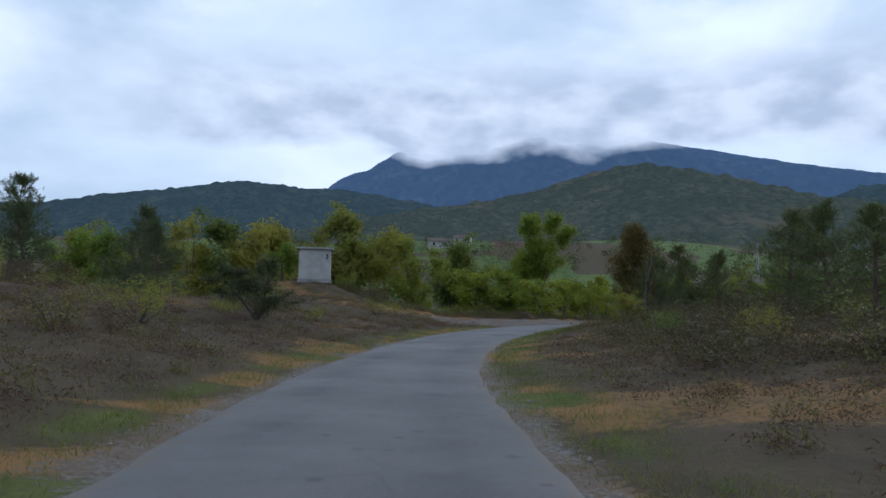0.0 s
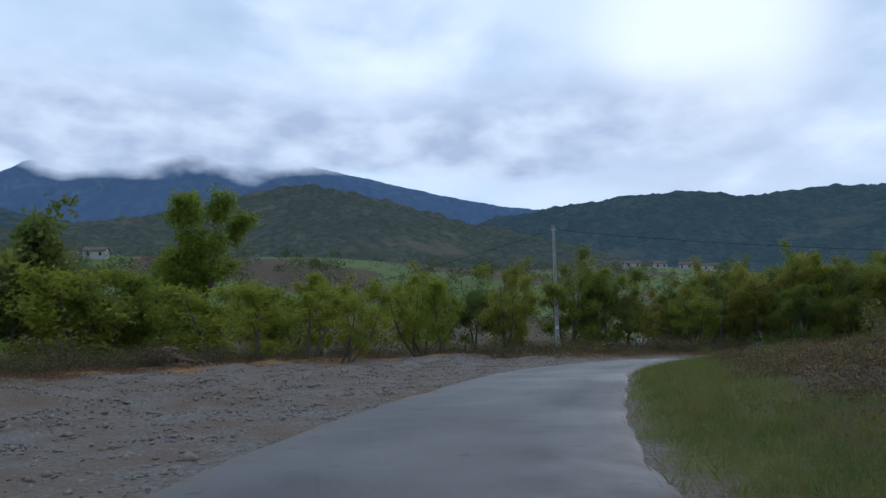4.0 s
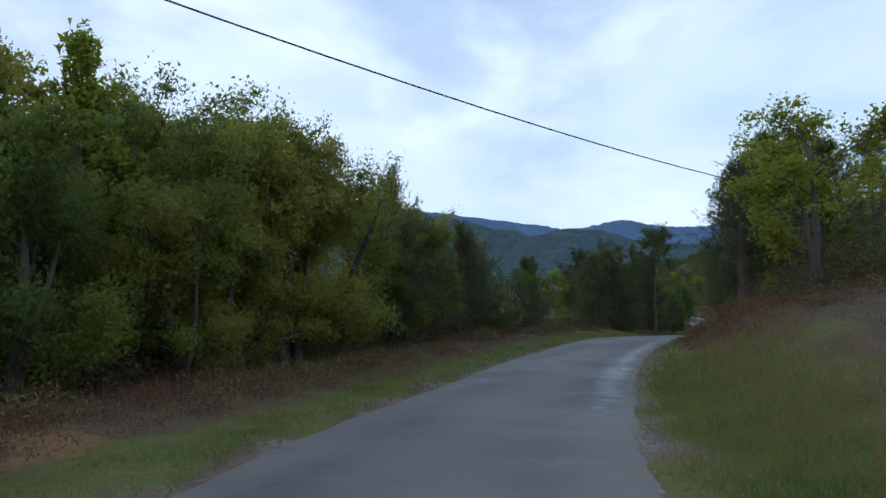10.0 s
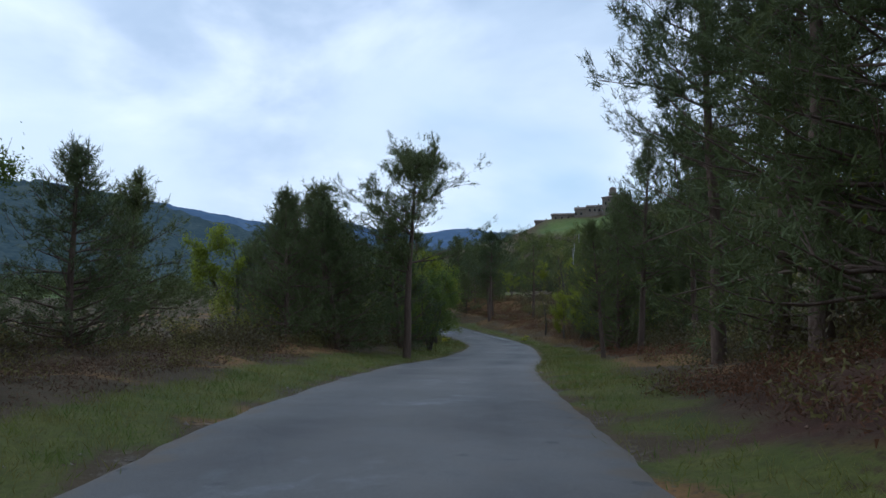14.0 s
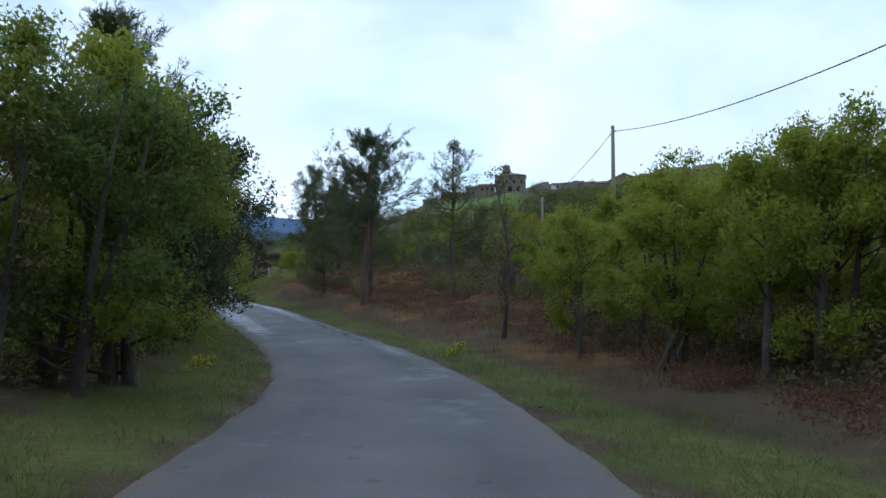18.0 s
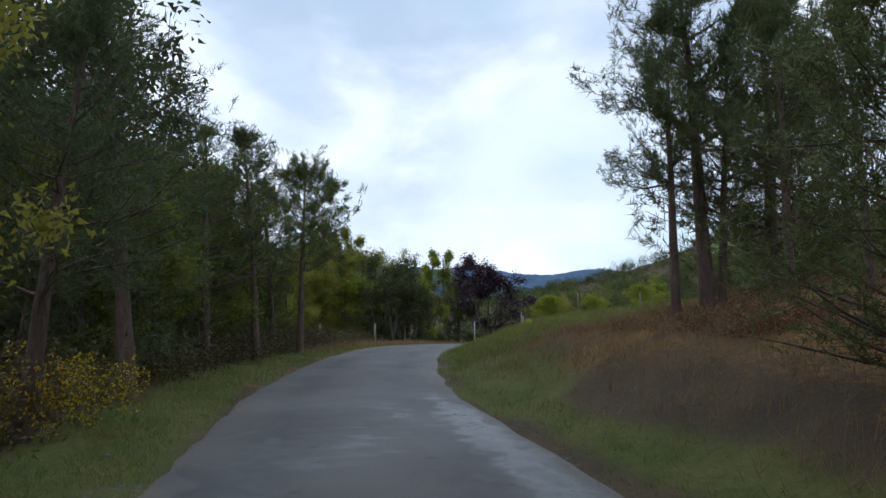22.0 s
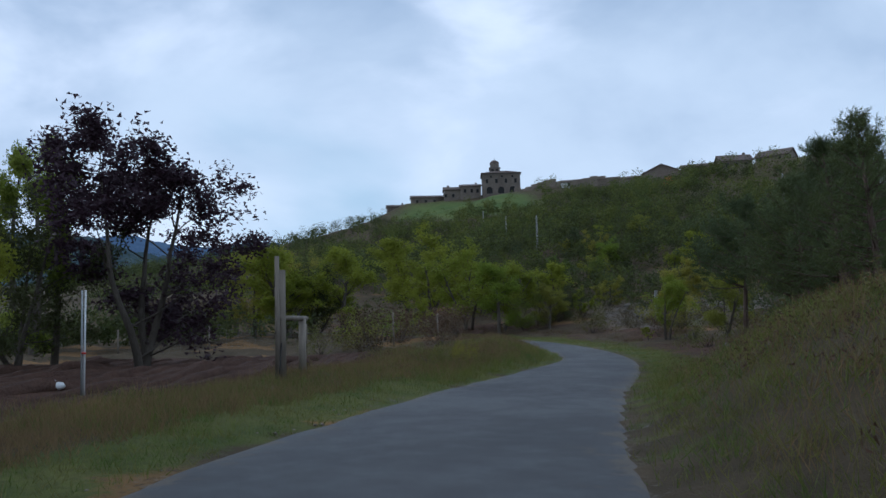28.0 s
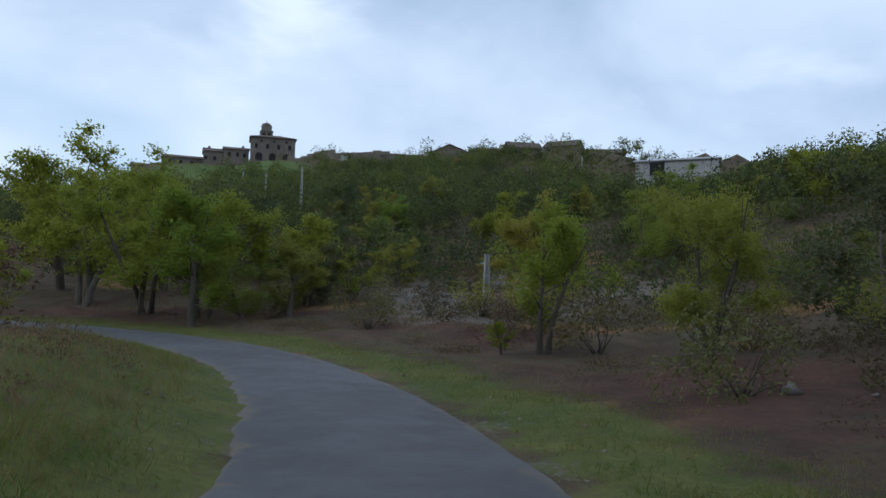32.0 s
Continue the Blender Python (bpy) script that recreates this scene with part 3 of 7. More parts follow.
def build_ground():
    gx, gy = axis(-420, 640, -20, 208, 0.78, 1.07), axis(-360, 620, -12, 90, 0.78, 1.07)
    X, Y = np.meshgrid(gx, gy)
    x, y = X.ravel(), Y.ravel()
    dist, side, stat, high = relate(x, y)
    # the sheet drops away at its rim, under the hills behind it
    rim = np.minimum.reduce([x + 420, 640 - x, y + 360, 620 - y])
    high = high - 8 * smooth(60 - rim, 0, 60)
    nx, ny = len(gx), len(gy)
    i = (np.arange(ny - 1)[:, None] * nx + np.arange(nx - 1)).ravel()
    faces = np.stack([i, i + 1, i + nx + 1, i + nx], 1)
    me = mesh_of("ground", np.stack([x, y, high], 1), faces, M_GROUND, True)
    left = side < 0
    w1, w2 = waves(x, y, 9.0, 11), waves(x, y, 3.0, 12)
    # green verges, wider in the second half
    wide = 0.7 + 0.5 * smooth(stat, 9, 12) + 0.3 * smooth(stat, 16, 20) + 0.4 * w1
    wide = wide - 0.75 * (~left) * smooth(stat, 12.0, 12.8) * smooth(15.6 - stat, 0, 0.6) - 1.35 * (~left) * smooth(stat, 26.6, 27.4) * smooth(31 - stat, 0, 0.6) - 0.8 * (~left) * smooth(stat, 18.6, 19.6) * smooth(24 - stat, 0, 0.6)
    grass = smooth(wide + 2.1 - dist, -0.6, 0.6) * smooth(dist, 1.7, 2.0)
    grass = np.maximum(grass, smooth(stat, 24.3, 25.2) * (~left) * smooth(27.6 - stat, 0, 1.2) * smooth(22 - dist, 0, 6) * smooth(0.9 + w1, 0, 0.5))
    grass = grass * (1 - 0.7 * (stat < 6.5) * smooth(w2 + 0.4, 0, 0.4))
    grass = np.maximum(grass, (stat > 3.4) * (stat < 9.5) * (~left) * smooth(3.6 + 1.2 * w1 - dist, -0.8, 0.8))
    grass = np.maximum(grass, 0.85 * (~left) * smooth(stat, 8.5, 9.5) * smooth(12.6 - stat, 0, 0.6) * smooth(5.5 + w1 - dist, -1, 1))
    grass = np.maximum(grass, smooth(stat, 29.3, 29.9) * left * smooth(5.0 + w1 - dist, -1, 1) * smooth(w1 + 0.7 * w2, -0.7, 0.2))
    grass = np.maximum(grass, 0.48 * (dist > 34) * smooth(w1 + 0.5 * w2, -0.4, 0.6))
    # the gravel yard at the fork, and the track that leaves it
    yard = left * smooth(stat, 3.9, 4.7) * smooth(10.8 - stat, 0, 1.2) * smooth(7.0 + 5.5 * smooth(stat, 3.6, 5.0) - 8.0 * smooth(stat, 8.4, 10.2) + 0.8 * w1 - dist, -0.7, 0.7)
    grass = grass * (1 - yard)
    shoulder = smooth(HALF + 0.36 + 0.22 * w2 - dist, -0.15, 0.2) * np.where(stat < 14, 0.75, 0.45)
    track = np.array([(9.0, 57.0), (3.5, 66.0), (-2.0, 76.0), (-5.0, 90.0), (-3.0, 108.0), (2.0, 128.0), (4.0, 150.0)])
    tl = spline(np.c_[track, 0 * track[:, 0]], 2.0)
    td = np.min(np.hypot(x[:, None] - tl[:, 0], y[:, None] - tl[:, 1]), 1) if len(x) < 2e5 else np.full(len(x), 99.0)
    gravel = np.maximum.reduce([yard, shoulder, smooth(1.9 + 0.3 * w2 - td, -0.3, 0.3)])
    scree = np.exp(-(((x - 199) / 9) ** 2 + ((y + 22) / 5) ** 2)) + np.exp(-(((x - 196) / 5) ** 2 + ((y + 14) / 3) ** 2)) * 0.7
    gravel = np.maximum(gravel, np.clip(scree * 1.4, 0, 1))
    dry = np.maximum(left * smooth(stat, 3.5, 5) * smooth(10.5 - stat, 0, 1.5) * smooth(dist, 3, 5) * smooth(19 - dist, 0, 5) * (1 - yard), 0.55 * smooth(w1 - 0.2 * w2, 0.1, 0.7) * (dist < 40) * (1 - 0.6 * (~left) * (stat > 26.5) * (stat < 31.5)))
    dry = np.maximum(dry, 1.1 * left * np.exp(-(((stat - 29.6) / 1.1) ** 2 + ((dist - 2.3) / 1.0) ** 2)) * smooth(w2 + 0.5 * w1, -0.9, 0.1))
    dry = np.maximum(dry, 0.8 * smooth(HALF + 1.1 + 0.6 * w2 - dist, -0.3, 0.3) * (stat < 9) * smooth(w1 + 0.8 * w2, -0.7, 0.4))
    dry = np.maximum(dry, 0.62 * (~left) * smooth(stat, 21.5, 22.5) * smooth(24.6 - stat, 0, 0.8) * smooth(dist, 3.0, 4.4) * smooth(15 - dist, 0, 4))
    dry = np.maximum(dry, 0.27 * (~left) * smooth(stat, 26.2, 27.2) * smooth(31.5 - stat, 0, 1) * smooth(dist, 2.6, 3.4) * smooth(15 - dist, 0, 4) * smooth(w1 + 0.6 * w2, -0.6, 0.5))
    dry = np.maximum(dry, 0.75 * left * smooth(stat, 25.2, 26.4) * smooth(29.4 - stat, 0, 1) * smooth(6.5 + w1 - dist, 0, 1.5))
    # red earth: the cut bank, and the ploughed garden
    soil = (~left) * smooth(stat, 12.1, 12.9) * smooth(15.5 - stat, 0, 0.8) * smooth(dist, 2.3, 3.0) * smooth(9 - dist, 0, 3) * (0.7 + 0.4 * w2)
    soil = np.maximum(soil, (~left) * smooth(stat, 19.8, 20.4) * smooth(24.4 - stat, 0, 0.6) * smooth(dist, 3.4, 4.4) * smooth(9 - dist, 0, 2) * (0.42 + 0.35 * w2))
    soil = np.maximum(soil, (~left) * smooth(stat, 29.2, 30) * smooth(dist, 3.2, 4.2) * smooth(12 - dist, 0, 4) * (0.55 + 0.3 * w1))
    plot = left * smooth(stat, 27.2, 27.9) * smooth(33 - stat, 0, 1.0) * smooth(dist, 5.6, 6.4) * smooth(24 - dist, 0, 3)
    soil = np.maximum.reduce([soil, plot, 1.2 * np.exp(-(((x - 12) / 26) ** 4 + ((y - 345) / 34) ** 4))])
    meadow = smooth(dist, 45, 60) * (y > 90) * smooth(waves(x, y, 120.0, 21), -0.1, 0.15)
    meadow = np.maximum(meadow, np.exp(-(((x - 336) / 30) ** 2 + ((y + 110) / 15) ** 2)) * 1.3)
    for name, v in (("grass", grass), ("dry", dry), ("gravel", gravel), ("soil", soil), ("meadow", np.clip(meadow, 0, 1))):
        a = me.attributes.new(name, "FLOAT", "POINT")
        a.data.foreach_set("value", np.asarray(v, np.float32))
    ob = new("ground", me)
    tagged(ob, "rough heath ground with grassy verges, gravel and earth banks", "ground", kind="structure")


build_ground()


def build_road():
    fine = spline(ROAD, 0.45)
    tan = np.gradient(fine[:, :2], axis=0)
    tan /= np.linalg.norm(tan, axis=1)[:, None]
    across = np.array([-1.0, -0.93, -0.75, -0.5, -0.25, 0, 0.25, 0.5, 0.75, 0.93, 1.0])
    st = fine[:, 3] * 1.5 - 4.5
    half = np.interp(fine[:, 3], np.arange(len(HALVES)), HALVES)
    ragR = half + 0.035 * waves(fine[:, 0], fine[:, 1], 2.2, 31) + 0.025 * waves(fine[:, 0], fine[:, 1], 0.7, 32, 2)
    ragL = half + 0.04 * waves(fine[:, 0], fine[:, 1], 2.6, 33) + 0.025 * waves(fine[:, 0], fine[:, 1], 0.8, 34, 2)
    ragL = ragL + 0.25 * smooth(st, 3, 4.5) * smooth(8.5 - st, 0, 1.5)
    vs, wet, track, edge = [], [], [], []
    for j, a in enumerate(across):
        off = np.where(a > 0, a * ragR, a * ragL)
        px, py = fine[:, 0] + tan[:, 1] * off, fine[:, 1] - tan[:, 0] * off
        z = fine[:, 2] + 0.025 * (1 - abs(a) ** 2) + (-0.05 if abs(a) == 1 else 0) + 0.006 * waves(px, py, 1.5, 35)
        vs.append(np.stack([px, py, z], 1))
        rut = np.exp(-(((abs(a) - 0.5) / 0.22) ** 2))
        right_edge = np.exp(-(((a - 0.72) / 0.2) ** 2)) * (smooth(st, 19, 20.5) * smooth(24.5 - st, 0, 1.5) + 0.8 * smooth(st, 11, 12) * smooth(15 - st, 0, 1))
        left_edge = np.exp(-(((a + 0.62) / 0.22) ** 2)) * smooth(st, 20.3, 21) * smooth(23.6 - st, 0, 1)
        pools = 0.45 * smooth(waves(px, py, 5.0, 36), 0.35, 0.8) * smooth(st, 9, 12) * smooth(25 - st, 0, 2) * (abs(a) < 0.95)
        wet.append(np.maximum.reduce([right_edge, left_edge, pools]))
        track.append(np.full(len(fine), rut))
        edge.append(np.full(len(fine), abs(a) ** 6))
    n, m = len(fine), len(across)
    v = np.stack(vs, 1).reshape(-1, 3)
    i = (np.arange(n - 1)[:, None] * m + np.arange(m - 1)).ravel()
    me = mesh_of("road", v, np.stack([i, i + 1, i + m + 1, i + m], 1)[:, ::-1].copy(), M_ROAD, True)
    for name, q in (("wet", wet), ("track", track), ("edge", edge)):
        at = me.attributes.new(name, "FLOAT", "POINT")
        at.data.foreach_set("value", np.stack(q, 1).astype(np.float32).ravel())
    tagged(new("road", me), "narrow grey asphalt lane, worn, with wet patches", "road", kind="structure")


build_road()

# ---- far hills ----


def ridge(name, label, profile, near, far, material, lump, seed, o=(40, 40)):
    """A long hill: its skyline as (bearing, height in degrees) pairs from o, with slopes that run down to near."""
    pr = np.array(sorted(profile))
    az = np.arange(pr[0, 0], pr[-1, 0], 0.22)
    el = np.interp(az, pr[:, 0], pr[:, 1])
    k = np.hanning(15)
    el = np.convolve(np.pad(el, 7, mode="edge"), k / k.sum(), "valid")
    crest = (near + far) * 0.5 + (far - near) * 0.06 * np.sin(az * 0.23 + seed)
    us = np.r_[np.linspace(0, 1, 36), np.linspace(1.03, 1.5, 8)]
    rows = []
    for u in us:
        r = near + (crest - near) * u
        x, y = o[0] - r * np.sin(np.radians(az)), o[1] + r * np.cos(np.radians(az))
        top = crest * np.tan(np.radians(el))
        body = np.where(u <= 1, np.sin(min(u, 1) * 1.5708) ** 1.4, np.cos((u - 1) * 2.2))
        h = top * body + lump * 7 * u * waves(x, y, lump * 70, seed + 1, 3) * (1 - 0.92 * smooth(np.array(u), 0.75, 1.0)) + lump * 0.35 * waves(x, y, lump * 6, seed + 2, 2)
        rows.append(np.stack([x, y, h - 6 + 6 * u], 1))
    n, m = len(us), len(az)
    i = (np.arange(n - 1)[:, None] * m + np.arange(m - 1)).ravel()
    me = mesh_of(name, np.concatenate(rows), np.stack([i, i + 1, i + m + 1, i + m], 1), material, True)
    return tagged(new(name, me), label, "hill", kind="structure")


# Nearest hill: woodland green, lightened and greyed in colour for slight haze.
H_GREEN = hill_mat("near_woods_hazed", (0.060, 0.073, 0.064), (0.118, 0.126, 0.094), (0.170, 0.145, 0.108), 0.16)
# Mid ridges: green woods shifted to blue-green, haze mixed into the tones.
H_MID_HAZE = hill_mat("mid_woods_hazed", (0.050, 0.074, 0.084), (0.088, 0.114, 0.114), (0.11, 0.13, 0.115), 0.12)
# Far mountains: the blue of distance haze is put into the base colour.
H_FAR_HAZE = hill_mat("far_rock_hazed", (0.085, 0.130, 0.210), (0.105, 0.155, 0.235), (0.13, 0.18, 0.25), 0.03)
ridge("hill_centre", "broad wooded green hill across the valley", [(30, 3.0), (14, 6.0), (7, 7.4), (3.8, 8.0), (-0.7, 8.5), (-5.2, 9.3), (-9.6, 10.6), (-13.8, 11.5), (-18.2, 10.9), (-22.1, 9.9), (-25, 9.0), (-28.7, 8.2), (-34, 7.0), (-42, 5.0)], 520, 1900, H_GREEN, 1.0, 41)
ridge("hill_west", "long wooded ridge tinted blue for distance haze", [(60, 4.5), (40, 6.2), (30.4, 7.0), (26.7, 8.0), (22.2, 8.7), (17.4, 9.6), (12.7, 9.2), (9.7, 9.3), (4.8, 8.7), (0, 8.0), (-6, 7.0)], 1100, 2700, H_MID_HAZE, 1.3, 43)
ridge("hill_east", "long dark wooded ridge", [(-20, 5.5), (-29, 8.8), (-35.5, 9.8), (-41, 10.3), (-46, 10.1), (-49, 9.4), (-53.8, 9.7), (-57, 9.5), (-61, 8.9), (-70, 8.2), (-75.5, 7.9), (-80, 7.2), (-84, 7.0), (-88, 6.2), (-92, 5.2), (-96, 4.2), (-100, 3.5)], 800, 2300, H_MID_HAZE, 1.2, 45)
ridge("hill_round", "low round wooded hill", [(-84, 2.6), (-92, 3.5), (-95.4, 4.3), (-98.3, 4.7), (-101.3, 4.3), (-104, 3.4), (-112, 2.6), (-120, 2.4)], 700, 1900, H_MID_HAZE, 1.0, 47)
ridge("mountain_south", "far mountains coloured blue for distance haze", [(-76, 5.0), (-82, 7.6), (-86, 6.9), (-90, 6.3), (-94, 5.6), (-99.3, 4.6), (-101, 4.8), (-103.2, 5.3), (-105.5, 4.6), (-108.9, 4.3), (-112.5, 4.8), (-116, 4.2), (-125, 3.8), (-150, 3.0)], 2400, 4600, H_FAR_HAZE, 2.0, 49)
ridge("mountain_north", "high mountain coloured blue for haze, with its top in cloud", [(60, 3.0), (20, 6.0), (11, 8.5), (8.8, 10.4), (6.5, 11.0), (4.4, 12.6), (2, 12.4), (-1, 14.0), (-8, 14.4), (-14, 13.6), (-20.2, 12.3), (-26, 11.0), (-31, 10.0), (-36, 9.4), (-45, 8.0), (-60, 7.0)], 2900, 4700, H_FAR_HAZE, 2.0, 51)


def cloud_bank():
    """Low cloud lying on the northern mountain: a far curved backdrop, thin at its rims."""
    k = Mat("low_cloud")
    pos = k.node("ShaderNodeSeparateXYZ", Vector=k.where()).outputs[2]
    v = k.node("ShaderNodeMapping", Vector=k.where(), Scale=(1, 1, 1.9)).outputs[0]
    n1 = k.node("ShaderNodeTexNoise", Vector=v, Scale=0.0022, Detail=4, Roughness=0.5).outputs["Fac"]
    n2 = k.node("ShaderNodeTexNoise", Vector=v, Scale=0.0040, Detail=4, Roughness=0.5).outputs["Fac"]
    rise = k.math("ADD", k.range(pos, 590, 740), k.range(n1, 0.3, 0.7, -0.42, 0.42))
    low = k.range(rise, 0.25, 0.7)
    fade = k.math("MULTIPLY", k.math("MULTIPLY", k.range(pos, 900, 1120, 1.0, 0.0), low), k.attr("body"))
    col = k.mix(k.range(n2, 0.35, 0.68), (0.52, 0.58, 0.68), (0.80, 0.84, 0.89))
    em = k.node("ShaderNodeEmission", Color=col, Strength=0.92)
    tr = k.node("ShaderNodeBsdfTransparent")
    ms = k.node("ShaderNodeMixShader", Fac=fade)
    k.put(ms.inputs[1], tr.outputs[0]), k.put(ms.inputs[2], em.outputs[0])
    k.t.links.new(ms.outputs[0], k.out.inputs["Surface"])
    az = np.radians(np.arange(42, -64, -1.0))
    zs = np.linspace(480, 1160, 6)
    v = np.concatenate([np.stack([40 - 2950 * np.sin(az), 40 + 2950 * np.cos(az), np.full(len(az), z)], 1) for z in zs])
    m = len(az)
    i = (np.arange(len(zs) - 1)[:, None] * m + np.arange(m - 1)).ravel()
    me = mesh_of("backdrop", v, np.stack([i, i + 1, i + m + 1, i + m], 1), k.m)
    a = me.attributes.new("body", "FLOAT", "POINT")
    d = np.degrees(az)
    a.data.foreach_set("value", np.tile(smooth(40 - d, 0, 30) * smooth(d + 62, 0, 30), len(zs)).astype(np.float32))
    tagged(new("backdrop", me), "bank of low grey cloud on the mountain", "cloud", kind="structure")


cloud_bank()

# ---- plants ----


def unit(v):
    return v / (np.linalg.norm(v, axis=-1, keepdims=True) + 1e-9)


def leaves(centres, size, rs, up=0.3, slim=0.55, fine=False):
    """Pointed leaves, each folded along its rib (fine: flat), at the centres, turned at random."""
    n = len(centres)
    nrm = unit(rs.normal(size=(n, 3)) + (0, 0, up))
    along = unit(np.cross(nrm, rs.normal(size=(n, 3))))
    side = np.cross(nrm, along)
    s = (size * rs.uniform(0.6, 1.3, n))[:, None]
    c = np.asarray(centres)
    if fine:
        v = np.stack([c - along * s * 0.5 + side * s * slim * 0.45, c - along * s * 0.35 - side * s * slim * 0.5, c + along * s * 0.65], 1).reshape(-1, 3)
        return v, np.arange(3 * n).reshape(-1, 3)
    v = np.stack([c - along * s * 0.5, c + side * s * slim * 0.5 + nrm * s * 0.08, c + along * s * 0.5, c - side * s * slim * 0.5 + nrm * s * 0.08], 1).reshape(-1, 3)
    return v, np.arange(4 * n).reshape(-1, 4)


def blades(centres, heading, length, width, rs):
    """Thin triangles from the centres along the headings."""
    n = len(centres)
    s = np.cross(heading, unit(rs.normal(size=(n, 3))))
    s = unit(s) * width * 0.5
    l = (length * rs.uniform(0.7, 1.25, n))[:, None]
    v = np.stack([centres - s, centres + s, centres + heading * l], 1).reshape(-1, 3)
    return v, np.arange(3 * n).reshape(-1, 3)


def limb(start, direction, length, rs, steps=5, rise=0.1, wander=0.16):
    pts, d = [np.array(start, float)], np.array(direction, float)
    for _ in range(steps):
        d = unit(d + rs.normal(size=3) * wander + (0, 0, rise))
        pts.append(pts[-1] + d * length / steps)
    return np.array(pts)


def broadleaf(seed, high, wide, n_leaf, leaf, trunk_share=0.22, tall=1.0, stems=1, gap=0.6, even=1.2, puff=1.0, sway=0.10):
    """Meshes of a leafy tree: trunk, branches, crown."""
    rs = np.random.RandomState(seed)
    trunks, limbs, tips = [], [], []
    for s in range(stems):
        lean = rs.normal(size=3) * (sway if stems == 1 else 0.35)
        main = limb((rs.normal() * 0.15 * (stems > 1), rs.normal() * 0.15 * (stems > 1), -0.25), unit(np.array([lean[0], lean[1], 1.0])), high * 0.86, rs, 8, 0.06, 0.07)
        r0 = 0.017 * high / stems**0.5 + 0.02
        trunks.append((main, np.linspace(r0 * 1.25, r0 * 0.16, 9)))
        for i in range(int(15 / stems**0.6)):
            u = rs.uniform(trunk_share, 0.96)
            k = min(int(u * 8), 7)
            p = main[k] + (main[k + 1] - main[k]) * (u * 8 - k)
            a = rs.uniform(0, 6.28)
            reach = wide * (0.45 + 0.75 * math.sin(min(1.0, (u - trunk_share) / (1 - trunk_share) + 0.25) * 2.6)) * rs.uniform(0.6, 1.1)
            d = unit(np.array([math.cos(a), math.sin(a), 0.35 + 0.5 * u * tall]))
            b = limb(p, d, max(reach, 0.25 * wide), rs, 5, 0.06 * tall, 0.2)
            limbs.append((b, np.linspace(r0 * 0.38 * (1.1 - u * 0.6), 0.006, 6)))
            for j in range(6):
                q = b[rs.randint(2, 6)]
                t = limb(q, unit(b[5] - b[2] + rs.normal(size=3) * 0.8 * np.linalg.norm(b[5] - b[2])), wide * rs.uniform(0.15, 0.42), rs, 3, 0.08, 0.3)
                if j < 2:
                    limbs.append((t[[0, 1, 3]], [0.012, 0.008, 0.004]))
                tips += [t[1], t[2], t[3]]
            tips.append(b[5])
        tips += [main[7], main[8]]
    tips = np.array(tips)
    tips = tips[rs.rand(len(tips)) < 0.9]
    weight = rs.gamma(even, 1.0, len(tips))
    pick = rs.choice(len(tips), n_leaf, p=weight / weight.sum())
    spread = (wide * 0.075 + 0.08) * puff
    pos = tips[pick] + unit(rs.normal(size=(n_leaf, 3))) * spread * rs.uniform(0.1, 2.0, (n_leaf, 1)) * (1, 1, 0.85)
    pos = pos[pos[:, 2] > high * trunk_share * gap]
    v, f = leaves(pos, leaf, rs, 0.3, 0.7, True)
    return trunks, limbs, v, f


def plant_kind(name, seed, bark, leaf_material, label, category="tree", pine=False, maker=None, **shape):
    """Builds one plant, to be copied; it stands hidden under the ground's rim until it is placed."""
    trunks, limbs, v, f = (maker or (pine_tree if pine else broadleaf))(seed, **shape)
    e = thing(name, label, category)
    part("trunk", tubes("trunk", trunks + limbs, bark, 8, 4), bark, e)
    part("crown", mesh_of("crown", v, f, leaf_material), leaf_material, e)
    return e


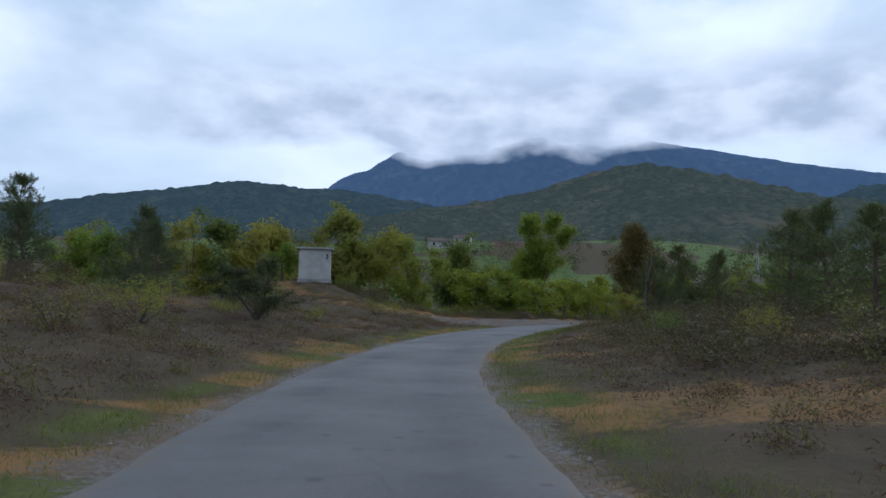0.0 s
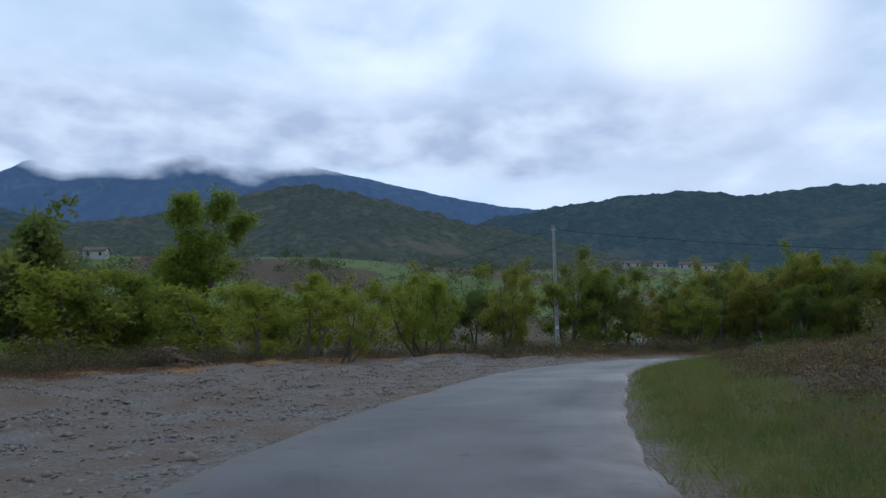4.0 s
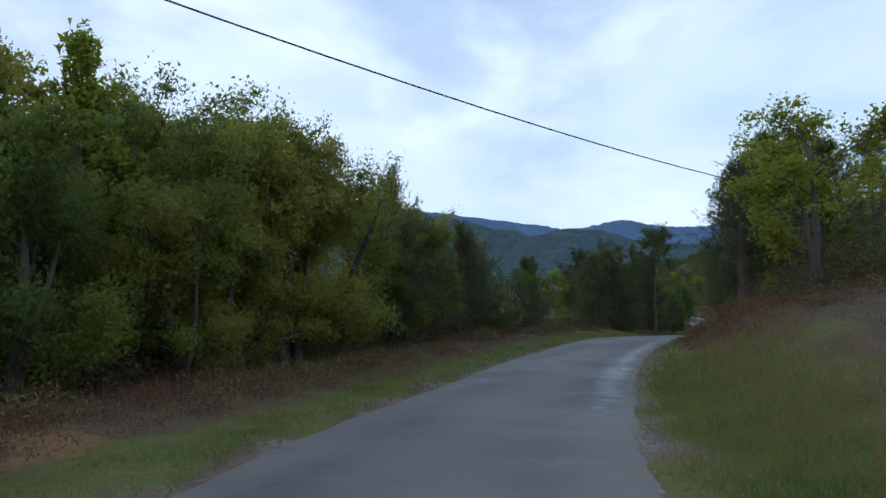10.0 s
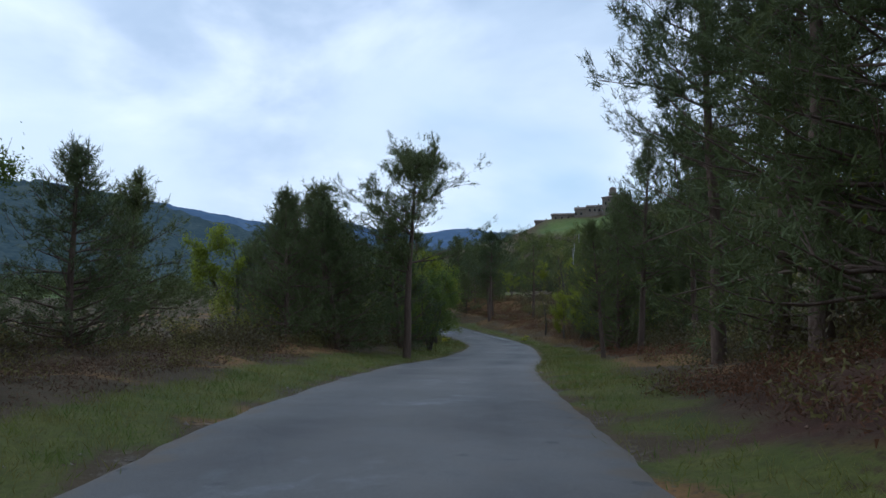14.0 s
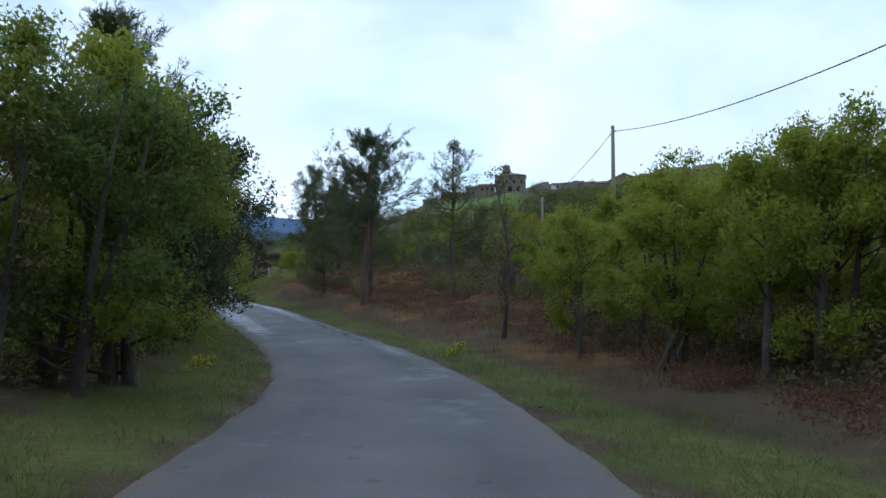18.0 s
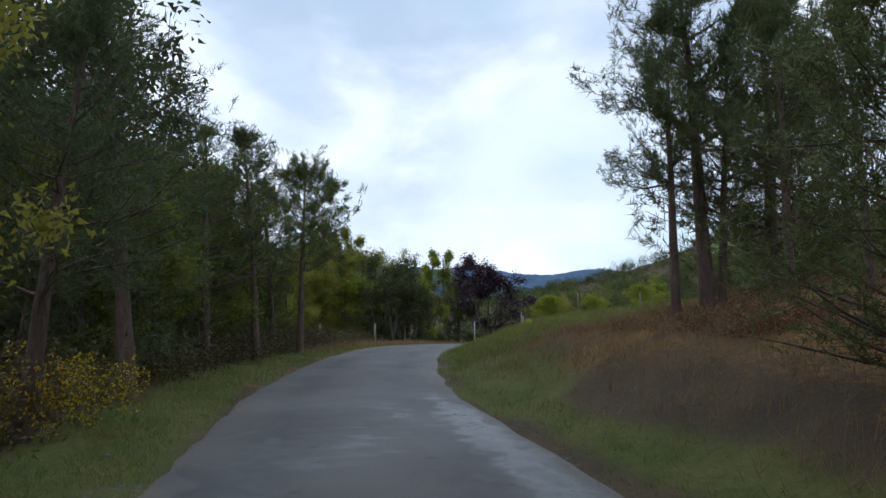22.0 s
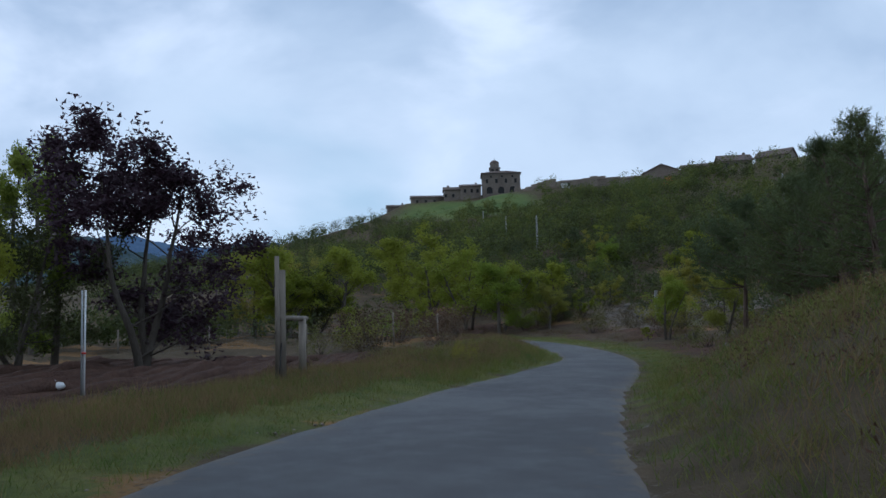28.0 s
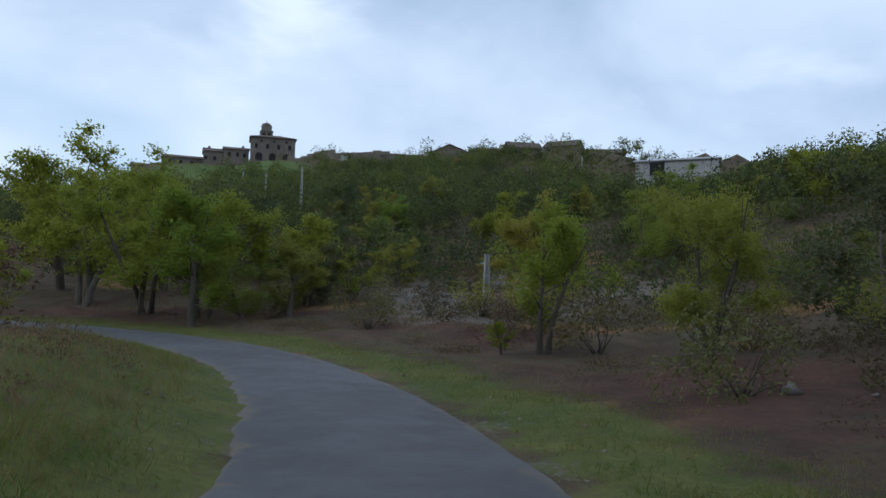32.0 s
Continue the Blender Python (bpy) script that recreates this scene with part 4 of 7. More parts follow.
def pine_tree(seed, high, wide, bare=0.35, n_tuft=900, needle=0.15, flat=0.0):
    """Meshes of a Scots or black pine: a straight trunk, tiers of limbs, brushes of needles at their ends."""
    rs = np.random.RandomState(seed)
    main = limb((0, 0, -0.25), unit(np.array([rs.normal() * 0.03, rs.normal() * 0.03, 1.0])), high, rs, 10, 0.02, 0.03)
    r0 = 0.014 * high + 0.035
    trunks, limbs, spots, heads = [(main, np.linspace(r0 * 1.2, 0.02, 11))], [], [], []
    u = bare * 0.55
    while u < 0.97:
        k = min(int(u * 10), 9)
        p = main[k] + (main[k + 1] - main[k]) * (u * 10 - k)
        dead = u < bare
        share = 1.0 - ((u - bare) / (1 - bare)) ** (1.5 + flat) if not dead else 0.22
        for _ in range(rs.randint(3, 6) if not dead else rs.randint(0, 2)):
            a = rs.uniform(0, 6.28)
            length = wide * max(0.16, share) * rs.uniform(0.6, 1.15)
            d = unit(np.array([math.cos(a), math.sin(a), 0.05 + 0.75 * u * u]))
            b = limb(p, d, length, rs, 5, 0.07, 0.12)
            limbs.append((b, np.linspace(0.012 * high * 0.35 * (1.15 - u) + 0.008, 0.005, 6)))
            if dead:
                continue
            for j in range(int(5 + 5 * share)):
                i = rs.randint(1, 6)
                t = limb(b[i], unit((b[5] - b[0]) / length + rs.normal(size=3) * 0.65), length * rs.uniform(0.12, 0.34) + 0.1, rs, 3, 0.12, 0.2)
                if j < 3:
                    limbs.append((t[[0, 3]], [0.009, 0.004]))
                for q in (1, 2, 3, 3):
                    spots.append(t[q]), heads.append(t[3] - t[2])
            spots += [b[5], b[4]]
            heads += [b[5] - b[4], b[4] - b[3]]
        u += rs.uniform(0.025, 0.055)
    spots += [main[10]] * 3
    heads += [main[10] - main[9]] * 3
    spots, heads = np.array(spots), unit(np.array(heads))
    weight = rs.gamma(1.1, 1.0, len(spots))
    pick = rs.choice(len(spots), n_tuft, p=weight / weight.sum())
    per = 14
    c = np.repeat(spots[pick] + rs.normal(size=(n_tuft, 3)) * 0.10, per, 0)
    c = c + np.repeat(heads[pick], per, 0) * rs.uniform(-0.16, 0.10, (n_tuft * per, 1))
    h = unit(np.repeat(heads[pick], per, 0) + rs.normal(size=(n_tuft * per, 3)) * 0.95 + (0, 0, 0.25))
    v, f = blades(c, h, needle * 1.1, 0.017, rs)
    return trunks, limbs, v, f


def juniper_tree(seed, high, wide, n_leaf, leaf):
    """Meshes of a dense egg-shaped evergreen: a short stem, limbs hidden in upright sprays."""
    rs = np.random.RandomState(seed)
    main = limb((0, 0, -0.25), (0, 0, 1), high * 0.95, rs, 8, 0.05, 0.04)
    trunks, limbs, tips = [(main, np.linspace(0.14, 0.02, 9))], [], []
    for i in range(150):
        u = rs.uniform(0.04, 0.97)
        k = min(int(u * 8), 7)
        p = main[k] + (main[k + 1] - main[k]) * (u * 8 - k)
        a, reach = rs.uniform(0, 6.28), wide * (math.sin(math.pi * min(1, u * 0.86 + 0.14) ** 0.8) ** 0.7 + 0.06) * rs.uniform(0.55, 1.08)
        b = limb(p, unit(np.array([math.cos(a), math.sin(a), 0.45])), reach, rs, 4, 0.16, 0.10)
        if i < 60:
            limbs.append((b, np.linspace(0.03, 0.006, 5)))
        tips += [b[2], b[3], b[4], b[4] + (0, 0, 0.12)]
    tips = np.array(tips)
    pick = rs.randint(0, len(tips), n_leaf)
    pos = tips[pick] + unit(rs.normal(size=(n_leaf, 3))) * rs.uniform(0.02, 0.30, (n_leaf, 1)) * (1, 1, 1.7)
    v, f = leaves(pos, leaf, rs, 0.2, 0.45, True)
    return trunks, limbs, v, f


def bush_mesh(name, seed, high, wide, n_leaf, leaf, material, slim=0.5):
    """A low bush as one mesh: leaves round a few uneven lobes."""
    rs = np.random.RandomState(seed)
    lobes = rs.normal(size=(9, 3)) * (wide * 0.42, wide * 0.42, high * 0.22) + (0, 0, high * 0.5)
    lobes[:, 2] = np.clip(lobes[:, 2], high * 0.15, high * 0.85)
    pick = rs.randint(0, 9, n_leaf)
    pos = lobes[pick] + unit(rs.normal(size=(n_leaf, 3))) * rs.uniform(0.3, 1.0, (n_leaf, 1)) ** 0.5 * (wide * 0.33, wide * 0.33, high * 0.32)
    pos = pos[pos[:, 2] > -0.02]
    v, f = leaves(pos, leaf, rs, 0.4, slim, True)
    return mesh_of(name, v, f, material)


KINDS = {}


def kind(key, *variants):
    KINDS[key] = [list(variants), 0]


OAK = "green leafy oak with a dense uneven crown, beside the lane"
kind("oak", *[plant_kind("oak_tree", 100 + i, M_BARK, M_OAK, OAK, high=7.0, wide=w, n_leaf=21000, leaf=0.088, even=2.0, trunk_share=0.07, stems=s) for i, (w, s) in enumerate([(2.3, 1), (2.7, 2), (2.0, 1), (2.5, 3)])])
kind("midoak", *[plant_kind("oak_tree", 105 + i, M_BARK, M_OAK, OAK, high=7.0, wide=w, n_leaf=10000, leaf=0.135, even=2.0, trunk_share=0.07, stems=s) for i, (w, s) in enumerate([(2.4, 1), (2.7, 2), (2.2, 3)])])
kind("holm", *[plant_kind("holm_oak", 115 + i, M_BARK, M_HOLM, "dense dark evergreen oak at the edge of the wood", high=7.0, wide=w, n_leaf=15000, leaf=0.110, even=2.5, trunk_share=0.05, stems=n) for i, (w, n) in enumerate([(2.5, 2), (2.8, 3)])])
kind("spring", *[plant_kind("young_tree", 120 + i, M_BARK, M_SPRING, "slender young tree in bright yellow-green spring leaf", high=5.0, wide=1.5, n_leaf=11000, leaf=0.088, trunk_share=0.2, tall=1.4, stems=1 + i) for i in range(3)])
kind("faroak", *[plant_kind("oak_tree", 110 + i, M_BARK, M_OAK, "green leafy tree with a rounded uneven crown in the valley", high=7.0, wide=2.3, n_leaf=5200, leaf=0.25, even=3.0, puff=1.5, trunk_share=0.12, stems=1 + i) for i in range(3)])
kind("farspring", *[plant_kind("young_tree", 127 + i, M_BARK, M_SPRING, "round young tree in bright spring leaf", high=5.0, wide=1.6, n_leaf=3600, leaf=0.19, even=3.0, puff=1.5, trunk_share=0.14, tall=1.3, stems=1 + i) for i in range(2)])
kind("birch", plant_kind("birch_tree", 131, M_BARK, M_SPRING, "tall narrow birch in fresh light-green leaf", high=7.5, wide=1.3, n_leaf=9000, leaf=0.13, even=2.0, trunk_share=0.12, tall=1.8))
kind("poplar", plant_kind("poplar_tree", 141, M_BARK, M_OAK, "tall narrow poplar with dark green leaves", high=14.0, wide=1.9, n_leaf=15000, leaf=0.17, even=4.0, puff=1.7, trunk_share=0.10, tall=2.2, stems=1))
kind("rust", plant_kind("juniper_tree", 151, M_BARK, M_RUST, "dense dark tree with rust-brown leaf tips", maker=juniper_tree, high=6.0, wide=1.7, n_leaf=62000, leaf=0.088))
kind("plum", plant_kind("plum_tree", 161, M_BARK, M_PLUM, "dark purple-leaved plum tree with propped trunk", high=8.4, wide=3.1, n_leaf=24000, leaf=0.14, even=4.0, trunk_share=0.05, stems=3))
kind("bigoak", plant_kind("tall_oak", 163, M_BARK, M_SPRING, "tall broad oak with a full twin-topped crown beyond the yard", high=19.0, wide=5.4, n_leaf=42000, leaf=0.30, even=5.0, puff=1.5, trunk_share=0.04, tall=1.2, stems=2))
kind("bare", plant_kind("bare_tree", 171, M_BARK, M_SCRUB, "thin nearly leafless tree with grey twigs", high=6.5, wide=1.5, n_leaf=900, leaf=0.11, trunk_share=0.3, tall=1.6))
kind("pine", *[plant_kind("pine_tree", 180 + i, M_PINEBARK, M_NEEDLE, "tall pine with dark needles and a bare lower trunk", pine=True, high=9.0, wide=w, bare=b, n_tuft=2300, flat=fl) for i, (w, b, fl) in enumerate([(2.6, 0.36, 0.6), (2.9, 0.30, 0.2), (2.3, 0.42, 1.0)])])
kind("domepine", *[plant_kind("pine_tree", 200 + i, M_PINEBARK, M_NEEDLE, "broad pine with a domed dark crown on a bare trunk", pine=True, high=9.0, wide=3.3, bare=0.42, n_tuft=4200, flat=1.4) for i in range(2)])
kind("thinpine", plant_kind("pine_tree", 210, M_PINEBARK, M_NEEDLE, "slender pine with a thin see-through crown", pine=True, high=9.0, wide=2.5, bare=0.30, n_tuft=1300, flat=0.8))
kind("bushpine", *[plant_kind("young_pine", 190 + i, M_PINEBARK, M_NEEDLE, "young bushy pine with branches down to the ground", pine=True, high=5.5, wide=2.2, bare=0.06, n_tuft=1900, needle=0.15, flat=0.3) for i in range(2)])


def plant(key, x, y, high=None, wide=1.0, turn=None):
    """Sets a plant of that kind at a place, scaled to a height."""
    variants, n = KINDS[key]
    KINDS[key][1] += 1
    src = variants[n % len(variants)]
    rs = random.Random(int(x * 131 + y * 977))
    base = BASE_HIGH[key]
    s = (high or base * rs.uniform(0.8, 1.15)) / base
    m = Matrix.Translation((x, y, ground_z(x, y))) @ Matrix.Rotation(turn if turn is not None else rs.uniform(0, 6.28), 4, "Z") @ Matrix.Diagonal((s * wide, s * wide, s, 1))
    if n < len(variants):
        src.matrix_basis = m
        return src
    ob = copy_thing(src, Matrix.Identity(4))
    ob.matrix_basis = m
    return ob


BASE_HIGH = {"oak": 7.0, "holm": 7.0, "midoak": 7.0, "faroak": 7.0, "farspring": 5.0, "spring": 5.0, "birch": 7.5, "poplar": 14.0, "rust": 6.0, "plum": 8.4, "bigoak": 19.0, "bare": 6.5, "pine": 9.0, "domepine": 9.0, "thinpine": 9.0, "bushpine": 5.5}


def along(key, s0, s1, off0, off1, count, high, spread=0.25, seed=0, wide=1.0):
    """Plants strewn along a stretch of the road, between two distances from its middle."""
    rs = random.Random(seed * 7919 + count)
    for i in range(count):
        s = s0 + (s1 - s0) * (i + rs.uniform(0.15, 0.85)) / count
        x, y = beside(s, rs.uniform(off0, off1))
        plant(key, x, y, high * rs.uniform(1 - spread, 1 + spread), wide * rs.uniform(0.85, 1.2))

# ---- trees, one by one ----
# dense dark wood before the garden
plant("holm", 138.2, 46.7, 9.5, 1.05)
plant("holm", 141.4, 47.1, 10.5, 1.05)
plant("holm", 145.5, 46.9, 10.0, 1.0)
plant("holm", 149.7, 47.1, 9.5, 1.1)
plant("holm", 153.9, 46.5, 9.5, 1.1)
plant("holm", 158.2, 46.2, 8.5, 1.1)
plant("bushpine", 136.9, 44.2, 3.0, 1.1)
plant("bushpine", 141.0, 44.3, 3.2, 1.2)
plant("bushpine", 144.9, 43.9, 2.8, 1.3)
plant("bushpine", 148.9, 43.6, 3.2, 1.3)
plant("bushpine", 152.9, 43.2, 3.0, 1.3)
plant("holm", -6.4, 24.6, 2.2, 1.9)
plant("spring", 211.0, 2.8, 7.0, 1.25)
plant("spring", 208.0, -9.6, 5.8, 1.35)
plant("spring", 212.0, -9.8, 7.0, 1.3)
plant("holm", 214.7, 2.9, 5.0, 1.2)
plant("oak", 216.8, 4.4, 6.4, 1.2)
plant("holm", 213.2, 4.2, 5.0, 1.2)
plant("oak", 205.6, -10.2, 3.1, 1.4)
plant("holm", 206.5, -15.0, 3.0, 1.3)
plant("oak", 184.0, 37.6, 10.0, 1.0)
plant("oak", 187.2, 34.4, 10.2, 1.0)
plant("oak", 181.0, 39.6, 9.6, 1.0)
plant("midoak", 190.4, 31.4, 7.4, 1.0)
plant("holm", 186.0, 39.0, 9.0, 1.0)
plant("holm", 193.5, 30.5, 6.5, 1.1)
plant("bushpine", 179.5, -4.3, 5.2, 1.2)
plant("holm", 177.3, -2.8, 5.7, 1.2)
plant("bushpine", 175.6, 1.0, 6.1, 1.2)
plant("holm", 182.6, -9.7, 4.9, 1.3)
plant("holm", 177.0, 2.3, 2.7, 1.2)
plant("holm", 175.4, 5.0, 2.5, 1.2)
plant("holm", 175.0, 32.8, 6.6, 1.0)
plant("holm", 178.0, 31.6, 5.7, 1.1)
plant("holm", 177.0, 33.7, 7.0, 1.0)
plant("holm", 183.0, 30.4, 4.1, 1.3)
# wood and scrub past the fork
plant("bigoak", 13.4, 127.8, 21.0, 0.95)
plant("rust", 11.1, 41.6, 5.8, 1.08)
plant("bushpine", 13.8, 40.7, 4.2, 1.2)
plant("bushpine", 15.0, 39.2, 3.7, 1.2)
plant("bushpine", 14.2, 29.8, 4.6, 1.2)
plant("bushpine", 14.2, 26.4, 4.4, 1.2)
plant("bushpine", 13.9, 23.2, 4.0, 1.2)
plant("bushpine", -8.8, 33.9, 2.3, 1.3)
plant("bushpine", -9.9, 34.6, 1.8, 1.3)
plant("bushpine", -15.7, 40.3, 4.5)
plant("bushpine", -24.2, 57.1, 8.4)
plant("pine", -29.9, 49.7, 9.2)
plant("bushpine", -25.9, 45.1, 6.0)
plant("faroak", -39.5, 75.3, 10.4)
plant("faroak", -34.5, 72.2, 9.7)
plant("faroak", -26.0, 73.5, 10.3)
plant("faroak", -22.9, 76.7, 11.4)
plant("faroak", -19.5, 79.7, 11.9)
plant("farspring", -13.4, 60.5, 3.4, 1.3)
plant("faroak", -14.7, 84.7, 12.0)
plant("faroak", -10.1, 84.4, 14.3)
plant("faroak", -6.4, 87.8, 12.3)
plant("faroak", -2.7, 80.0, 9.1)
plant("farspring", 5.0, 94.9, 7.6, 1.5)
plant("spring", 13.4, 78.9, 4.5, 1.3)
plant("spring", 15.4, 76.5, 4.2, 1.3)
plant("spring", 16.7, 74.2, 3.9, 1.2)
plant("oak", 8.9, 34.1, 1.7, 1.6)
plant("oak", 8.2, 32.1, 1.5, 1.6)
plant("bushpine", 11.3, 38.5, 3.3)
plant("bushpine", 10.9, 36.4, 3.5)
plant("bushpine", 13.8, 41.7, 2.5)
plant("bare", 10.0, 35.7, 4.3)
# young trees beyond the yard
plant("faroak", 0.7, 100.6, 12.7)
plant("faroak", 2.7, 102.8, 11.2)
plant("faroak", 6.4, 95.8, 7.4)
plant("farspring", 8.3, 98.7, 7.6, 1.4)
plant("farspring", 13.3, 94.2, 6.0, 1.6)
plant("farspring", 16.6, 89.5, 5.8, 1.2)
plant("farspring", 18.1, 89.1, 5.4, 1.2)
plant("spring", 19.3, 86.7, 6.0)
plant("spring", 22.4, 87.8, 5.7)
plant("spring", 24.2, 82.7, 5.4, 1.2)
plant("spring", 24.8, 80.3, 4.9)
plant("midoak", 35.4, 90.4, 7.0)
plant("midoak", 39.4, 87.7, 7.9)
plant("midoak", 42.8, 87.7, 8.0)
plant("midoak", 48.1, 85.6, 5.2)
plant("midoak", 49.1, 81.8, 6.8)
plant("midoak", 51.2, 79.4, 6.9)
plant("oak", 49.4, 74.9, 5.3)
plant("oak", 49.4, 74.9, 5.4)
plant("farspring", 32.1, 95.0, 7.1)
plant("farspring", 31.3, 97.4, 6.9)
plant("faroak", 37.8, 94.7, 8.0)
plant("faroak", 36.7, 97.4, 6.4)
plant("midoak", 41.8, 89.8, 8.7)
plant("midoak", 42.9, 87.6, 6.6)
plant("midoak", 46.2, 88.7, 5.9)
plant("midoak", 50.9, 89.7, 6.7)
plant("midoak", 52.3, 88.2, 6.3)
plant("midoak", 55.4, 87.6, 8.9)
plant("midoak", 57.3, 85.0, 7.8)
plant("midoak", 60.5, 83.7, 8.1)
plant("midoak", 61.5, 81.8, 9.2)
plant("midoak", 61.0, 78.5, 8.0)
plant("midoak", 62.0, 76.1, 7.6)
plant("oak", 64.8, 74.1, 9.3)
plant("oak", 67.5, 72.0, 7.8)
plant("oak", 68.1, 69.3, 6.2)
plant("spring", 45.6, 80.6, 4.4, 1.2)
# the wood on the outside of the bend
plant("midoak", 49.1, 86.0, 4.7)
plant("midoak", 49.7, 84.0, 5.4)
plant("midoak", 53.6, 84.1, 8.2)
plant("oak", 50.1, 78.6, 3.6)
plant("midoak", 53.9, 81.9, 6.7)
plant("midoak", 54.2, 79.4, 7.4)
plant("midoak", 55.0, 78.0, 7.6)
plant("oak", 54.7, 76.2, 7.5)
plant("oak", 55.1, 74.9, 7.3)
plant("oak", 56.6, 73.7, 7.1)
plant("oak", 57.0, 72.3, 7.4)
plant("oak", 50.2, 76.4, 3.8)
plant("oak", 51.1, 74.4, 4.0)
plant("oak", 53.1, 73.4, 4.7)
plant("oak", 55.0, 72.8, 5.2)
plant("oak", 62.2, 71.7, 6.6)
plant("oak", 65.1, 70.6, 4.7)
plant("bushpine", 74.8, 66.6, 4.3)
plant("oak", 70.4, 68.5, 4.1)
plant("oak", 52.9, 76.5, 5.5)
plant("oak", 53.5, 75.4, 7.5)
plant("oak", 58.6, 73.0, 8.2)
plant("oak", 58.0, 72.2, 7.0)
plant("oak", 53.1, 73.8, 4.6)
plant("oak", 62.2, 71.7, 6.0)
plant("oak", 66.0, 70.3, 5.5)
plant("bushpine", 68.7, 69.2, 5.1)
plant("birch", 53.7, 75.8, 8.2, 1.10)
plant("oak", 56.0, 75.5, 7.6, 0.80)
plant("spring", 55.4, 79.5, 8.1, 1.00)
plant("midoak", 55.2, 85.3, 8.7, 0.80)
plant("oak", 57.9, 72.1, 8.0, 0.75)
plant("bushpine", 65.3, 69.9, 7.1, 0.80)
plant("birch", 57.8, 78.9, 8.4, 1.00)
plant("spring", 58.3, 74.7, 7.5, 1.00)
# round the cut bank
plant("pine", 64.2, 57.4, 5.4)
plant("spring", 56.2, 58.9, 5.4, 1.25)
plant("holm", 120.6, 43.4, 7.1, 0.78)
plant("oak", 118.9, 43.7, 6.4, 0.86)
plant("pine", 126.7, 42.7, 6.3)
plant("birch", 59.6, 57.0, 3.9)
plant("spring", 59.5, 58.6, 0.8)
plant("pine", 61.6, 56.3, 4.3)
plant("pine", 58.4, 55.4, 5.0)
plant("bushpine", 69.6, 55.1, 5.8)
plant("pine", 67.5, 56.2, 5.8)
plant("pine", 63.6, 54.4, 5.2)
plant("oak", 68.8, 69.5, 6.4)
plant("oak", 70.9, 69.1, 6.4)
plant("oak", 66.0, 70.3, 4.8)
plant("bushpine", 72.2, 67.7, 5.3)
plant("bushpine", 81.1, 63.6, 4.3)
plant("oak", 75.1, 65.5, 3.6)
plant("pine", 69.4, 54.4, 5.7)
plant("domepine", 76.2, 51.4, 8.9, 0.9)
plant("pine", 67.8, 54.1, 7.0)
plant("pine", 66.2, 54.0, 5.3)
plant("pine", 74.4, 51.8, 8.9)
plant("bushpine", 74.6, 66.9, 5.2)
plant("bushpine", 78.7, 66.5, 5.6)
plant("oak", 81.8, 66.1, 5.7)
plant("pine", 72.2, 53.2, 8.7)
plant("pine", 70.5, 52.7, 8.6)
plant("bushpine", 89.5, 44.3, 6.6, 0.85)
plant("pine", 83.7, 49.1, 4.4, 0.82)
plant("bushpine", 73.6, 51.7, 5.7)
plant("bushpine", 71.8, 51.1, 6.0)
plant("pine", 68.4, 52.0, 7.3)
plant("bushpine", 68.3, 51.9, 4.7)
plant("pine", 69.8, 49.2, 8.0)
plant("bushpine", 94.0, 52.3, 5.9, 0.85)
plant("bushpine", 96.8, 54.7, 6.3)
plant("bushpine", 85.3, 62.7, 4.8)
plant("bushpine", 87.8, 58.1, 5.2, 0.8)
plant("bushpine", 88.4, 56.3, 5.2)
plant("spring", 103.1, 47.6, 5.6)
plant("spring", 95.0, 58.9, 4.6)
# by the dip in the lane
plant("bushpine", 90.7, 39.1, 7.2, 0.8)
plant("bushpine", 88.0, 40.8, 7.4, 0.8)
plant("bushpine", 94.4, 37.0, 7.7, 0.8)
plant("bushpine", 86.1, 42.1, 6.7, 0.8)
plant("bushpine", 88.7, 42.6, 4.2, 0.8)
plant("bushpine", 86.0, 44.3, 2.9, 0.8)
plant("domepine", 89.1, 53.7, 7.4, 1.0)
plant("bushpine", 90.1, 56.2, 6.0)
plant("bushpine", 91.7, 57.2, 5.7)
plant("pine", 83.9, 47.6, 7.0, 0.75)
plant("bushpine", 88.1, 45.5, 6.1, 0.6)
plant("pine", 83.8, 45.5, 7.8, 0.75)
plant("pine", 81.8, 46.6, 6.6)
plant("pine", 84.8, 42.6, 7.2)
plant("spring", 100.6, 38.8, 3.3, 1.3)
plant("spring", 98.1, 38.7, 4.2)
plant("oak", 95.5, 50.5, 3.8)
plant("bushpine", 94.6, 58.3, 4.2)
# hedge trees on the inside of the second bend
plant("oak", 95.9, 52.2, 4.8)
plant("oak", 98.8, 51.1, 3.6)
plant("oak", 101.6, 49.5, 4.8)
plant("oak", 101.9, 48.2, 4.9)
plant("oak", 103.0, 47.3, 4.6)
plant("bare", 100.9, 49.0, 3.4)
plant("bare", 106.7, 38.2, 3.1)
plant("spring", 102.6, 39.3, 3.2)
plant("spring", 100.2, 39.5, 3.3)
plant("spring", 98.6, 39.2, 3.8, 0.9)
plant("spring", 98.4, 37.6, 4.3, 0.9)
plant("oak", 99.4, 34.5, 3.8)
plant("spring", 95.5, 37.8, 2.9)
plant("oak", 95.8, 35.6, 5.2)
plant("pine", 91.8, 40.2, 5.7)
plant("pine", 106.2, 46.9, 6.7)
plant("holm", 107.7, 46.6, 5.2, 0.87)
plant("oak", 102.8, 48.2, 4.4)
plant("oak", 110.9, 46.0, 5.3)
plant("thinpine", 123.9, 34.3, 6.5)
plant("spring", 103.0, 37.3, 4.1)
plant("spring", 103.3, 34.8, 3.6)
plant("oak", 103.5, 32.5, 4.7)
plant("oak", 100.6, 34.1, 4.4)
